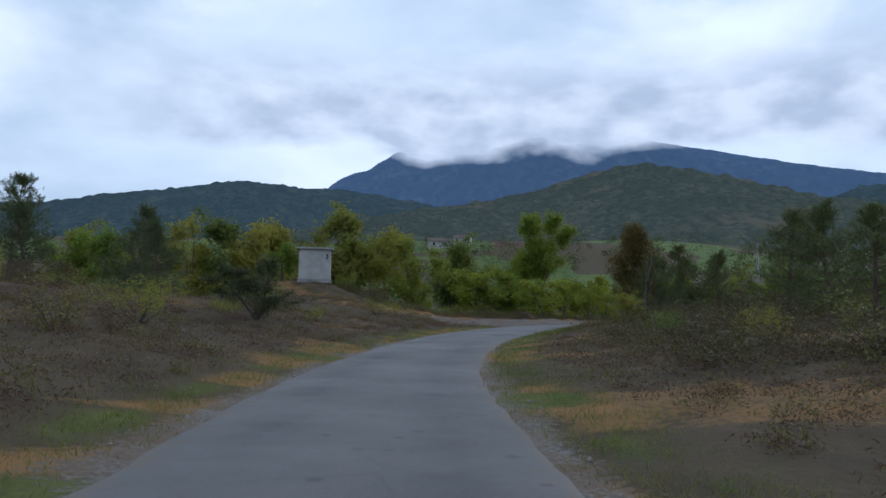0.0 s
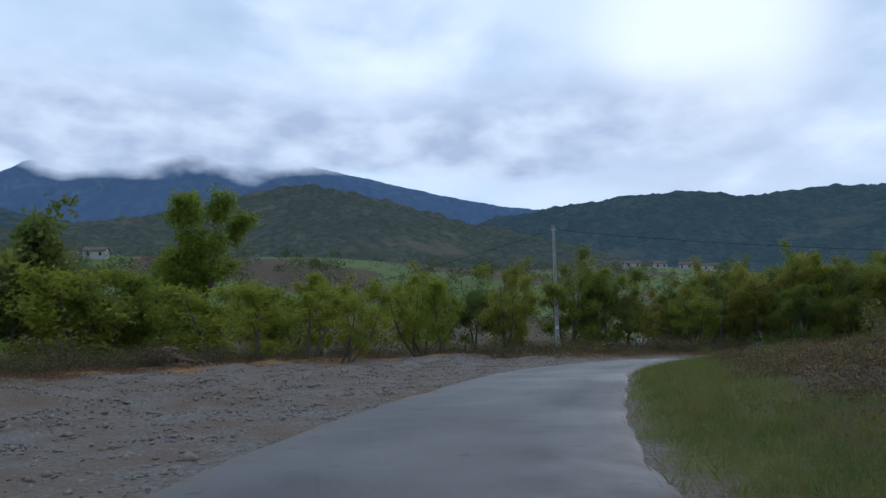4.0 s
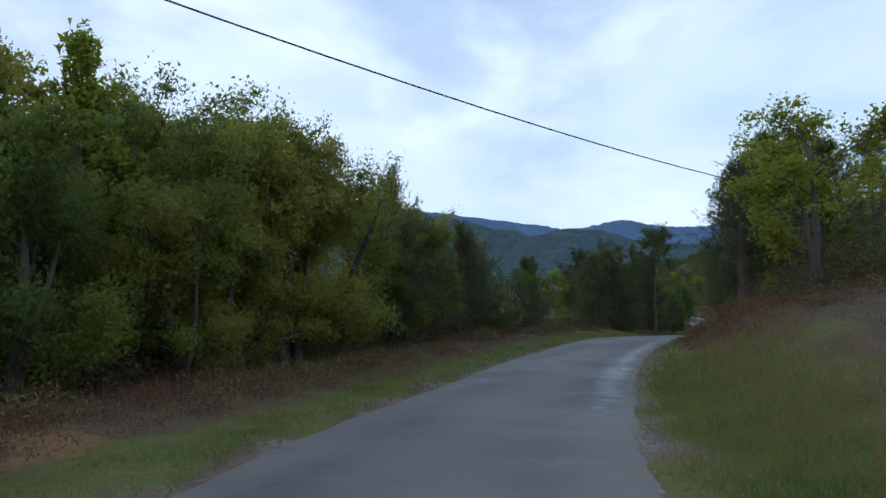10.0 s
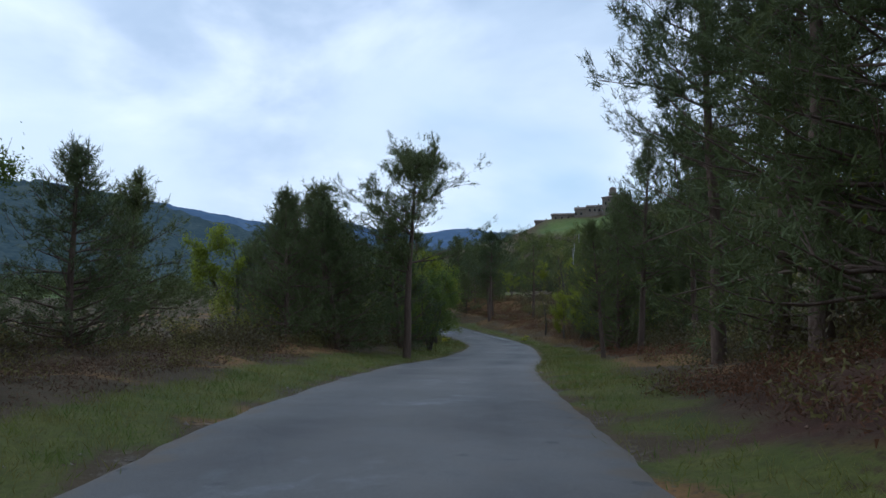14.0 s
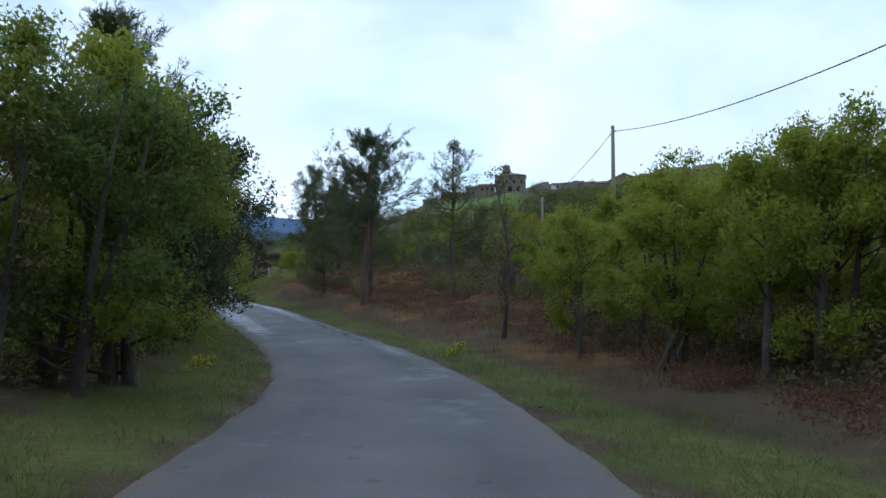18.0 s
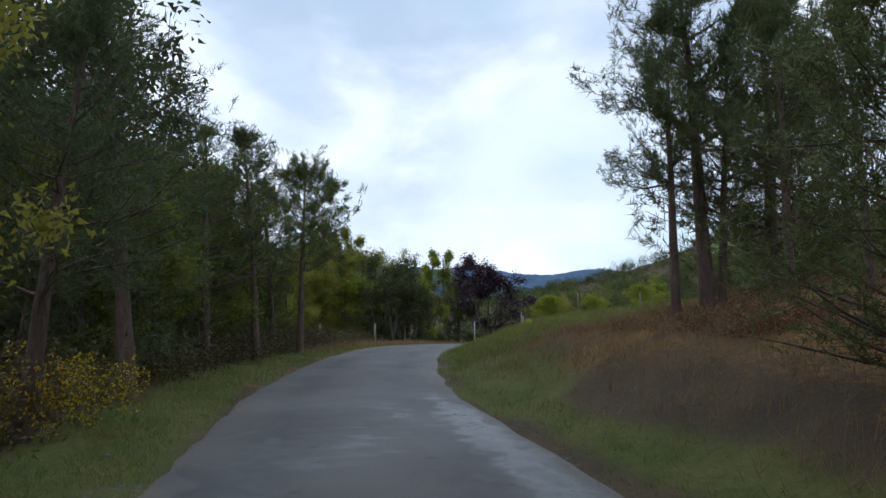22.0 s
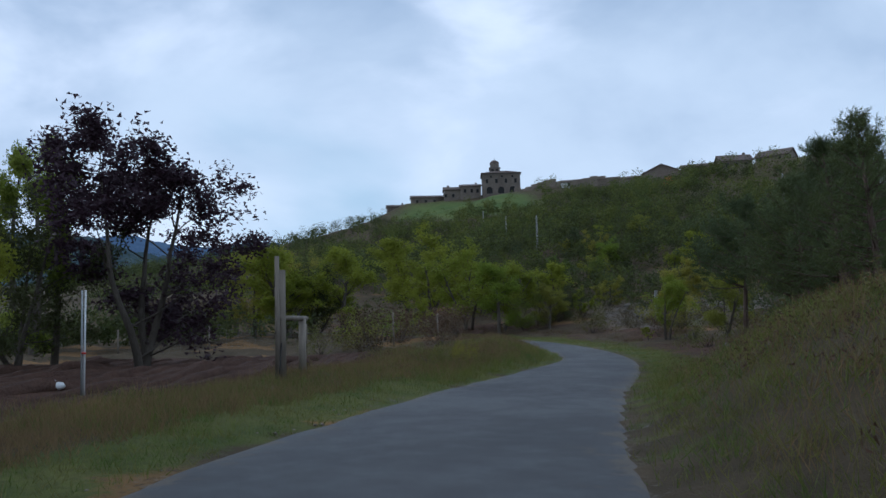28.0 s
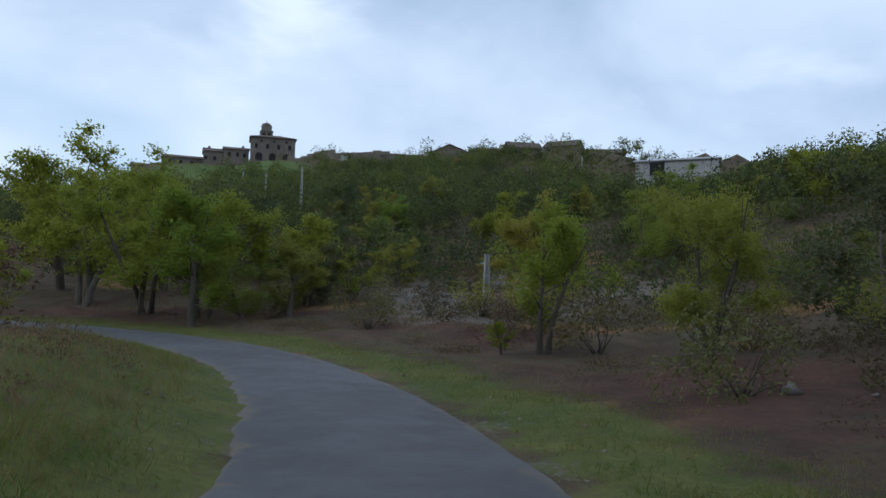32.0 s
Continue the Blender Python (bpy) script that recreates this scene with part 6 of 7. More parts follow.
W7 = strewn(900, 44, (172, -80), (260, -8), lambda x, y, dist, z: (dist > 34) & (waves(x, y, 16.0, 76) > -0.25) & (np.hypot((x - 199) / 11, (y + 20) / 7) > 1))
woods("foot_trees", "small olive-green trees scattered on the foot of the village hill", W7[::2], 3.2, 2.5, M_HILLTREE, 45, 210)
woods("foot_pines", "small dark bushy pines on the foot of the village hill", W7[1::2], 3.4, 2.0, M_WOODS, 46, 210)
W8 = strewn(1500, 47, (190, -6), (236, 46), lambda x, y, dist, z: (np.abs((x - 212) * 0.83 - (y - 14) * 0.55) < 5.0) & (dist > 14))
woods("hedge", "dark uneven hedge beyond the garden fence", W8[:150], 2.3, 2.2, M_WOODS, 48, 240)
W5 = strewn(2600, 40, (170, -175), (420, -60), lambda x, y, dist, z: (np.min(np.hypot(x[:, None] - CREST_LINE[:, 0], y[:, None] - CREST_LINE[:, 1]), 1) < 40) & (waves(x, y, 18.0, 74) > -0.2) & (np.exp(-(((x - 338) / 24) ** 2 + ((y + 112) / 12) ** 2)) < 0.3))
woods("crest_scrub", "low dark scrub round the hilltop village", W5, 1.1, 2.2, M_WOODS, 41, 30)
W3 = strewn(1500, 36, (-160, 88), (260, 330), lambda x, y, dist, z: (dist > 42) & (waves(x, y, 45.0, 72) > 0.05))
woods("valley_wood", "belts of trees across the valley floor", W3, 7.0, 5.5, M_WOODS, 37, 200)
W4 = strewn(420, 38, (150, 20), (420, 140), lambda x, y, dist, z: (dist > 40) & (waves(x, y, 45.0, 73) > -0.2))
woods("east_wood", "distant trees beyond the garden", W4, 7.5, 5.5, M_WOODS, 39, 200)


# ---- stones ----


def stones(name, label, places, size, seed, material):
    """Angular stones, all in one mesh."""
    rs = np.random.RandomState(seed)
    k = len(places)
    base = np.array([(1, 0, 0), (-1, 0, 0), (0, 1, 0), (0, -1, 0), (0, 0, 1), (0, 0, -1)], float)
    tri = np.array([(0, 2, 4), (2, 1, 4), (1, 3, 4), (3, 0, 4), (2, 0, 5), (1, 2, 5), (3, 1, 5), (0, 3, 5)])
    v = base[None] * rs.uniform(0.6, 1.2, (k, 6, 1)) + rs.normal(size=(k, 6, 3)) * 0.22
    s = (size * rs.gamma(3.0, 0.33, k))[:, None, None] * (1, 1, 0.6)
    a = rs.uniform(0, 6.28, k)
    c, q = np.cos(a)[:, None], np.sin(a)[:, None]
    v = v * s
    v = np.stack([v[..., 0] * c - v[..., 1] * q, v[..., 0] * q + v[..., 1] * c, v[..., 2]], -1) + places[:, None, :3]
    f = (tri[None] + 6 * np.arange(k)[:, None, None]).reshape(-1, 3)
    ob = new(name, mesh_of(name, v.reshape(-1, 3), f, material))
    return tagged(ob, label, "stones", kind="stuff")


S1 = scatter(42000, 51, 4.0, 10.4, 1.9, 15.0, -1, in_yard)
stones("gravel", "loose grey gravel and stones over the yard", S1, 0.027, 52, M_GRAVEL)
S2 = scatter(2600, 53, -4, 39, 1.66, 2.3)
stones("edge_gravel", "small stones along the crumbling road edge", S2, 0.024, 54, M_GRAVEL)
S7 = scatter(500, 551, 12.2, 15.4, 2.6, 7.0, 1)
stones("bank_stones", "reddish stones and clods on the cut earth bank", S7, 0.035, 552, M_LOG)
S3 = scatter(120, 55, -3, 8, 3.4, 10.0, 0)
stones("field_stones", "grey stones lying in the heather", S3, 0.08, 56, M_STONE)
S4 = scatter(420, 57, 9.8, 11.2, 4.6, 7.6, 1)
stones("rubble", "heap of dark stone rubble on the bank", S4 + (0, 0, 0.05, 0, 0), 0.13, 58, M_STONE)
rs = np.random.RandomState(59)
S5 = np.c_[rs.normal(199, 5.5, 420), rs.normal(-22, 2.8, 420), np.zeros(420)]
S5[:, 2] = relate(S5[:, 0], S5[:, 1])[3]
stones("scree", "pale stones on the bare slope under the village", S5, 0.10, 60, M_STONE)
x0, y0 = beside(33.2, 9.5)
S6 = np.c_[rs.normal(x0, 1.6, 70), rs.normal(y0, 1.0, 70), np.zeros(70)]
S6[:, 2] = relate(S6[:, 0], S6[:, 1])[3] + rs.uniform(0, 0.08, 70)
stones("stone_heap", "few broken pale stones lying in the clearing", S6, 0.085, 61, M_STONE)

# ---- built things ----


def at_ground(x, y, turn=0.0, dz=0.0):
    return Matrix.Translation((x, y, ground_z(x, y) + dz)) @ Matrix.Rotation(radians(turn), 4, "Z")


def build_hut():
    e = thing("utility_hut", "small pale concrete hut with a flat slab roof on the heath", "hut", at=at_ground(-10.6, 60.0, 8, -0.35))
    body = bmesh.new()
    box(2.55, 2.4, 2.75, 0.03, bm=body)
    part("body", body, M_CONCRETE, e)
    part("plinth", box(2.7, 2.55, 0.35, 0.03), M_SLAB, e)
    part("roof_slab", box(2.95, 2.8, 0.15, 0.02, (0, 0, 2.752)), M_SLAB, e, "overhanging flat concrete roof slab")
    vent = part("vent", box(0.16, 0.05, 0.42, 0.01, (1.0, -1.215, 1.95)), M_VOID, e, "narrow dark vent slit")
    for k in range(4):
        part("vent_slat", box(0.13, 0.02, 0.02, 0.0, (1.0, -1.245, 2.02 + 0.09 * k)), M_STEEL, vent)
    door = part("door", box(0.05, 0.8, 1.85, 0.01, (1.29, 0.2, 0.36)), M_STEEL, e, "grey steel door")
    part("door_handle", box(0.05, 0.12, 0.03, 0.005, (1.325, -0.08, 1.3)), M_BLACK, door)


build_hut()


def concrete_pole(x, y, high, turn, label="tall pale concrete power pole with ladder-like recesses"):
    e = thing("power_pole", label, "pole", "power line", at_ground(x, y, turn, -0.3))
    for side in (-1, 1):
        bm = box(0.075, 0.26, high, 0.008, (side * 0.125, 0, 0))
        for v in bm.verts:
            k = 1 - 0.42 * v.co.z / high
            v.co.x, v.co.y = v.co.x * k, v.co.y * k
        part("rail", bm, M_CONCRETE, e)
    bm = box(0.17, 0.07, high, 0.0, (0, 0, 0))
    for v in bm.verts:
        v.co.x *= 1 - 0.42 * v.co.z / high
    part("web", bm, M_SLAB, e)
    n = int(high / 0.62)
    for i in range(n):
        z = 0.55 + i * 0.62
        if z < high - 0.2:
            k = 1 - 0.42 * z / high
            part("rung", box(0.172 * k, 0.235 * k, 0.10, 0.006, (0, 0, z)), M_CONCRETE, e)
    part("cap", box(0.22, 0.18, 0.06, 0.01, (0, 0, high)), M_SLAB, e)
    part("bracket", box(0.42, 0.05, 0.07, 0.01, (0, -0.10, high - 0.32)), M_STEEL, e, "galvanised cable bracket")
    part("number_plate", box(0.15, 0.02, 0.22, 0.004, (0, -0.15, 2.3)), M_WHITE, e, "small blank white plate")
    return e


def wooden_pole(x, y, high, label="slim grey wooden power pole"):
    e = thing("power_pole", label, "pole", "power line", at_ground(x, y, 20, -0.3))
    part("shaft", tubes("shaft", [(np.array([(0, 0, 0), (0.01, 0, high * 0.5), (0.0, 0.01, high)]), [0.14, 0.12, 0.095])], M_WOOD, 10), M_WOOD, e)
    part("bracket", box(0.36, 0.06, 0.07, 0.01, (0, -0.1, high - 0.3)), M_STEEL, e, "steel cable bracket")
    part("cap", box(0.16, 0.16, 0.03, 0.006, (0, 0, high + 0.002)), M_STEEL, e)
    return e


P0, P1, P2, P3, P4 = (-14.0, 112.0), (38.0, 87.0), (87.0, 35.5), (121.5, 20.2), (144.5, 7.0)
concrete_pole(*P1, 10.3, -35)
wooden_pole(*P2, 8.2)
wooden_pole(*P3, 8.2)
wooden_pole(*P4, 6.6, "slim wooden power pole above the scrub")
wooden_pole(*P0, 4.5, "distant wooden power pole in the trees")


def cable(a, b, za, zb, sag, name="overhead_cable", thick=0.019):
    n = 28
    pts = []
    for i in range(n + 1):
        u = i / n
        pts.append((a[0] + (b[0] - a[0]) * u, a[1] + (b[1] - a[1]) * u, za + (zb - za) * u - 4 * sag * u * (1 - u)))
    ob = new(name, tubes(name, [(np.array(pts), [thick] * (n + 1))], M_CABLE, 6))
    return tagged(ob, "black twisted overhead power cable between poles", "cable", "power line")


def top(p, h):
    return ground_z(*p) - 0.3 + h - 0.28


cable(P0, P1, top(P0, 4.5), top(P1, 10.3), 2.8)
cable(P1, P2, top(P1, 10.3), top(P2, 8.2), 2.1)
cable(P2, P3, top(P2, 8.2), top(P3, 8.2), 1.4, thick=0.02)
cable(P3, P4, top(P3, 8.2), top(P4, 6.6), 0.5, thick=0.02)

for x, y, h in ((282.9, -149.1, 6.2), (232.4, -102.9, 5.6), (195.9, -13.6, 2.6), (292.8, -81.0, 5.5), (262.0, -60.0, 6.0), (240.0, -46.0, 6.5)):
    concrete_pole(x, y, h, 40, "pale concrete power pole on the village hillside")


def build_pile():
    """A heap of cut brushwood and roots beyond the yard."""
    cx, cy = 8.6, 75.5
    e = thing("wood_pile", "heap of red-brown cut branches and roots beside the gravel yard", "wood pile", at=at_ground(cx, cy))
    r = random.Random(5)
    for k in range(64):
        a, d = r.uniform(0, 6.28), abs(r.gauss(0, 1.0))
        z = max(0.05, 0.95 - 0.55 * d) * r.uniform(0.15, 1.0)
        h, l, t = r.uniform(0, 3.14), r.uniform(0.5, 1.4), r.uniform(0.03, 0.09)
        c = np.array([math.cos(a) * d * 1.3, math.sin(a) * d, z])
        dv = np.array([math.cos(h), math.sin(h), r.uniform(-0.35, 0.35)]) * l / 2
        part("branch", tubes("branch", [(np.array([c - dv, c + (0.03, 0.02, 0.05), c + dv]), [t, t * 0.9, t * 0.6])], M_LOG, 6), M_LOG, e)


build_pile()


def marker(x, y, high, material, label, name="marker_post"):
    e = thing(name, label, "post", at=at_ground(x, y, 30, -0.1))
    part("stake", tubes("stake", [(np.array([(0, 0, 0), (0, 0, high)]), [0.035, 0.035])], M_WOOD, 8), M_WOOD, e)
    part("sleeve", box(0.13, 0.09, 0.26, 0.015, (0, 0, high - 0.2)), material, e)


marker(45.4, 74.9, 0.75, M_BLUE, "short post with a blue marker head in the verge grass")


def build_white_sign():
    e = thing("small_sign", "small white sign on a thin post beside the wood", "sign", at=at_ground(38.4, 78.4, -35, -0.1))
    part("post", tubes("post", [(np.array([(0, 0, 0), (0, 0, 1.0)]), [0.02, 0.02])], M_STEEL, 8), M_STEEL, e)
    part("panel", box(0.32, 0.03, 0.24, 0.01, (0.08, -0.03, 0.85)), M_WHITE, e, "plain white panel")
    part("mark", box(0.16, 0.01, 0.12, 0.0, (0.06, -0.05, 0.9)), M_VOID, e)


build_white_sign()

# ---- the garden fence ----


def fence_post(x, y, high, radius=0.06, label="round grey wooden fence post"):
    e = thing("fence_post", label, "post", "garden fence posts", at_ground(x, y, random.uniform(0, 90), -0.2))
    part("shaft", tubes("shaft", [(np.array([(0, 0, 0), (0.01, 0.008, high * 0.6), (0.012, 0.0, high + 0.2)]), [radius * 1.08, radius, radius * 0.94])], M_WOOD, 10), M_WOOD, e)
    part("staple", box(radius * 2.2, 0.012, 0.012, 0.0, (0, -radius, high * 0.8)), M_STEEL, e)


def build_hframe():
    e = thing("fence_brace", "wooden brace of posts and a top rail at the garden", "fence", at=at_ground(179.6, 21.9, -52, -0.2))
    up = lambda x, h, r: [(np.array([(x, 0, 0), (x + 0.01, 0.01, h)]), [r * 1.05, r])]
    tall = part("tall_post", tubes("tall_post", up(0, 2.6, 0.10), M_WOOD, 12), M_WOOD, e)
    part("second_post", tubes("second_post", up(-0.18, 2.9, 0.05), M_WOOD, 10), M_WOOD, e)
    part("short_post", tubes("short_post", up(1.05, 1.5, 0.085), M_WOOD, 12), M_WOOD, e)
    part("top_rail", tubes("top_rail", [(np.array([(-0.1, 0, 1.55), (1.25, 0.0, 1.5)]), [0.06, 0.06])], M_WOOD, 10), M_WOOD, e)
    part("cap", box(0.15, 0.15, 0.10, 0.02, (0.01, 0.01, 2.48)), M_STEEL, tall)
    part("wire_loop", tubes("wire_loop", [(np.array([(-0.1, -0.05, 1.0), (-0.35, -0.15, 0.55), (-0.5, -0.2, 0.35)]), [0.012] * 3)], M_CABLE, 5), M_CABLE, e)


build_hframe()


def build_rods():
    e = thing("fence_rods", "pair of thin pale stakes tied with red string", "stakes", at=at_ground(180.4, 25.7, 0, -0.2))
    part("rod", tubes("rod", [(np.array([(0, 0, 0), (-0.06, 0.0, 2.4)]), [0.022, 0.018])], M_WHITE, 8), M_WHITE, e)
    part("rod", tubes("rod", [(np.array([(0.05, 0.03, 0), (0.05, 0.04, 2.4)]), [0.022, 0.018])], M_STEEL, 8), M_STEEL, e)
    part("tie", box(0.16, 0.07, 0.035, 0.01, (0.0, 0.01, 1.15)), M_RED, e)


build_rods()
for s, o, h in ((27.9, -6.3, 1.4), (27.2, -6.8, 1.4), (29.0, -9.5, 1.1), (29.6, -14.0, 1.0), (30.4, -17.0, 1.0)):
    fence_post(*beside(s, o), h)
for x, y, h in ((206.5, 19.0, 1.3), (203.2, 15.2, 1.3), (199.8, 11.2, 1.3), (196.6, 7.8, 1.7), (196.2, 5.2, 1.3)):
    fence_post(x, y, h, 0.045)
for s, o, h in ((26.9, 7.2, 1.0), (25.6, 9.0, 0.8), (29.6, 8.5, 0.9)):
    fence_post(*beside(s, o), h, 0.022, "thin dark fence stake on the grassy bank")


def build_net(line, high, name, label):
    """A wire net: upright and level wires between the posts."""
    e = thing(name, label, "fence", at=Matrix.Identity(4))
    pts = spline([(x, y, 0.0) for x, y in line], 0.30)[:, :2]
    z = relate(pts[:, 0], pts[:, 1])[3]
    for k in range(6):
        w = np.c_[pts, z + 0.08 + high * k / 5]
        part("level_wire", tubes("level_wire", [(w, [0.0028] * len(w))], M_WIRE, 3), M_WIRE, e)
    for p, q in zip(pts, z):
        part("upright_wire", tubes("upright_wire", [(np.array([(*p, q + 0.02), (*p, q + high + 0.1)]), [0.0026, 0.0026])], M_WIRE, 3), M_WIRE, e)


build_net([(206.5, 19.0), (203.2, 15.2), (199.8, 11.2), (196.6, 7.8), (196.2, 5.2)], 0.9, "wire_fence", "galvanised wire net fence between wooden posts")


def build_fallen_sign():
    x, y = 188.2, 7.0
    e = thing("warning_sign", "toppled red and white triangular warning sign in the grass", "sign", at=at_ground(x, y, 140, 0.03) @ Matrix.Rotation(radians(-62), 4, "X"))

    def tri(size, depth, z):
        bm = bmesh.new()
        v = [bm.verts.new((size * math.cos(a), size * math.sin(a) + size * 0.5, z)) for a in (radians(90), radians(210), radians(330))]
        f = bm.faces.new(v)
        r = bmesh.ops.extrude_face_region(bm, geom=[f])
        bmesh.ops.translate(bm, verts=[q for q in r["geom"] if isinstance(q, bmesh.types.BMVert)], vec=(0, 0, depth))
        bmesh.ops.recalc_face_normals(bm, faces=bm.faces)
        return bm

    part("border", tri(0.42, 0.02, 0.0), M_RED, e, "red triangular border")
    b = tri(0.27, 0.01, 0.021)
    for v in b.verts:
        v.co.y += 0.075
    part("face", b, M_WHITE, e, "plain white face")
    part("leg", box(0.03, 0.5, 0.03, 0.0, (0.0, 0.2, -0.05)), M_STEEL, e)


build_fallen_sign()


def build_feed_sack():
    e = thing("white_sack", "crumpled white plastic sack lying on the grass", "sack", at=at_ground(182.0, 26.0, 25))
    bm = bmesh.new()
    bmesh.ops.create_icosphere(bm, subdivisions=2, radius=0.22, matrix=Matrix.Diagonal((1.5, 0.8, 0.5, 1)))
    for v in bm.verts:
        v.co += Vector(noise.noise_vector(v.co * 6)) * 0.05
        v.co.z = max(v.co.z + 0.08, 0)
    part("bag", bm, M_WHITE, e, shade=True)
    part("knot", box(0.09, 0.07, 0.06, 0.02, (0.33, 0, 0.05)), M_WHITE, e)


build_feed_sack()


def build_furrows():
    """Ridges of turned red soil in the garden plot."""
    rows = 0
    soil = rough_mat("turned_soil", (0.085, 0.048, 0.034), (0.130, 0.072, 0.050), None, 2.5, 18.0, 0.95, 0.9, 0.04, local=False)
    vs, fs = [], []
    for k in range(22):
        o = -6.9 - 0.72 * k
        st = np.arange(28.2 + 0.03 * k, 32.3, 0.10)
        pts = np.array([beside(s, o + 0.05 * math.sin(s * 9 + k)) for s in st])
        keep = np.r_[True, np.hypot(*np.diff(pts, axis=0).T) > 0.05]
        pts = pts[keep]
        if len(pts) < 4:
            continue
        z = relate(pts[:, 0], pts[:, 1])[3]
        w = 0.05 * waves(pts[:, 0], pts[:, 1], 0.8, 90 + k)
        v, f = tube(np.c_[pts, z - 0.06 + w], 0.20 + 0.04 * waves(pts[:, 0], pts[:, 1], 0.6, 120 + k), 6)
        n = len(vs)
        vs += v
        fs += [tuple(i + n for i in q) for q in f]
    ob = new("furrows", mesh_of("furrows", vs, fs, soil, True))
    tagged(ob, "ploughed red-brown garden soil in long furrows", "soil", kind="stuff")


build_furrows()

# ---- the village ----


def gable(w, d, h, rise, bm=None, over=0.35):
    """A pitched roof shell over a block w by d, its ridge along x."""
    bm = bm or bmesh.new()
    hw, hd, t = w / 2 + over, d / 2 + over, 0.22
    drop = over * rise / (d / 2)
    for lo in (0.0, t):
        for x in (-hw, hw):
            for y, z in ((-hd, h - drop), (0, h + rise), (hd, h - drop)):
                bm.verts.new((x, y, z + lo))
    v = list(bm.verts)[-12:]
    a, b = v[:6], v[6:]
    for q in ((b[0], b[3], b[4], b[1]), (b[1], b[4], b[5], b[2]), (a[0], a[1], a[4], a[3]), (a[1], a[2], a[5], a[4]), (a[0], a[3], b[3], b[0]), (a[2], b[2], b[5], a[5]), (a[0], b[0], b[1], a[1]), (a[1], b[1], b[2], a[2]), (a[3], a[4], b[4], b[3]), (a[4], a[5], b[5], b[4])):
        bm.faces.new(q)
    bmesh.ops.recalc_face_normals(bm, faces=bm.faces)
    return bm


def walls(w, d, h, rise=0.0, deep=3.0):
    """House walls with gable ends, standing deep metres into the slope."""
    bm = bmesh.new()
    v = {}
    for i, x in enumerate((-w / 2, w / 2)):
        for j, (y, z) in enumerate(((-d / 2, -deep), (-d / 2, h), (0, h + rise), (d / 2, h), (d / 2, -deep))):
            v[i, j] = bm.verts.new((x, y, z))
    bm.faces.new([v[0, j] for j in range(5)])
    bm.faces.new([v[1, j] for j in range(5)][::-1])
    for j in range(5):
        k = (j + 1) % 5
        bm.faces.new((v[0, j], v[1, j], v[1, k], v[0, k]))
    bmesh.ops.recalc_face_normals(bm, faces=bm.faces)
    return bm


def window(parent, x, z, y, w=0.9, h=1.2, face="y", arch=False):
    """A deep-set dark opening with a stone sill and lintel, on the -y face (or the +x face)."""
    rot = Matrix.Identity(4) if face == "y" else Matrix.Rotation(radians(90), 4, "Z")
    base = Matrix.Translation((x, y, z)) if face == "y" else Matrix.Translation((y, x, z))
    m = base @ rot
    bm = bmesh.new()
    if arch:
        n = 10
        ring = [(-w / 2, 0), (w / 2, 0)] + [(w / 2 * math.cos(math.pi * k / n), h - w / 2 + w / 2 * math.sin(math.pi * k / n)) for k in range(n + 1)]
        f = bm.faces.new([bm.verts.new((p[0], -0.02, p[1])) for p in ring])
        r = bmesh.ops.extrude_face_region(bm, geom=[f])
        bmesh.ops.translate(bm, verts=[q for q in r["geom"] if isinstance(q, bmesh.types.BMVert)], vec=(0, 0.06, 0))
        bmesh.ops.recalc_face_normals(bm, faces=bm.faces)
    else:
        box(w, 0.06, h, 0.0, (0, 0, 0), bm)
    ob = part("window", bm, M_VOID, parent, at=m)
    part("sill", box(w + 0.3, 0.22, 0.14, 0.0, (0, -0.03, -0.142)), M_STONE, ob)
    if not arch:
        part("lintel", box(w + 0.3, 0.14, 0.18, 0.0, (0, -0.03, h + 0.002)), M_STONE, ob)


def house(name, label, x, y, z, turn, w, d, h, rise, rows=(), chimney=None, wall=None, roof=None):
    e = thing(name, label, "house", "village houses", Matrix.Translation((x, y, z)) @ Matrix.Rotation(radians(turn), 4, "Z"))
    part("wall", walls(w, d, h, rise), wall or M_WALL, e)
    rf = part("roof", gable(w, d, h, rise), roof or M_TILE, e)
    if chimney:
        part("chimney", box(0.7, 0.6, 1.5, 0.03, (chimney, 0.4, h + rise - 0.7)), wall or M_WALL, rf)
    for wx, wz, ww, wh in rows:
        window(e, wx, wz, -d / 2 - 0.02, ww, wh)
    return e


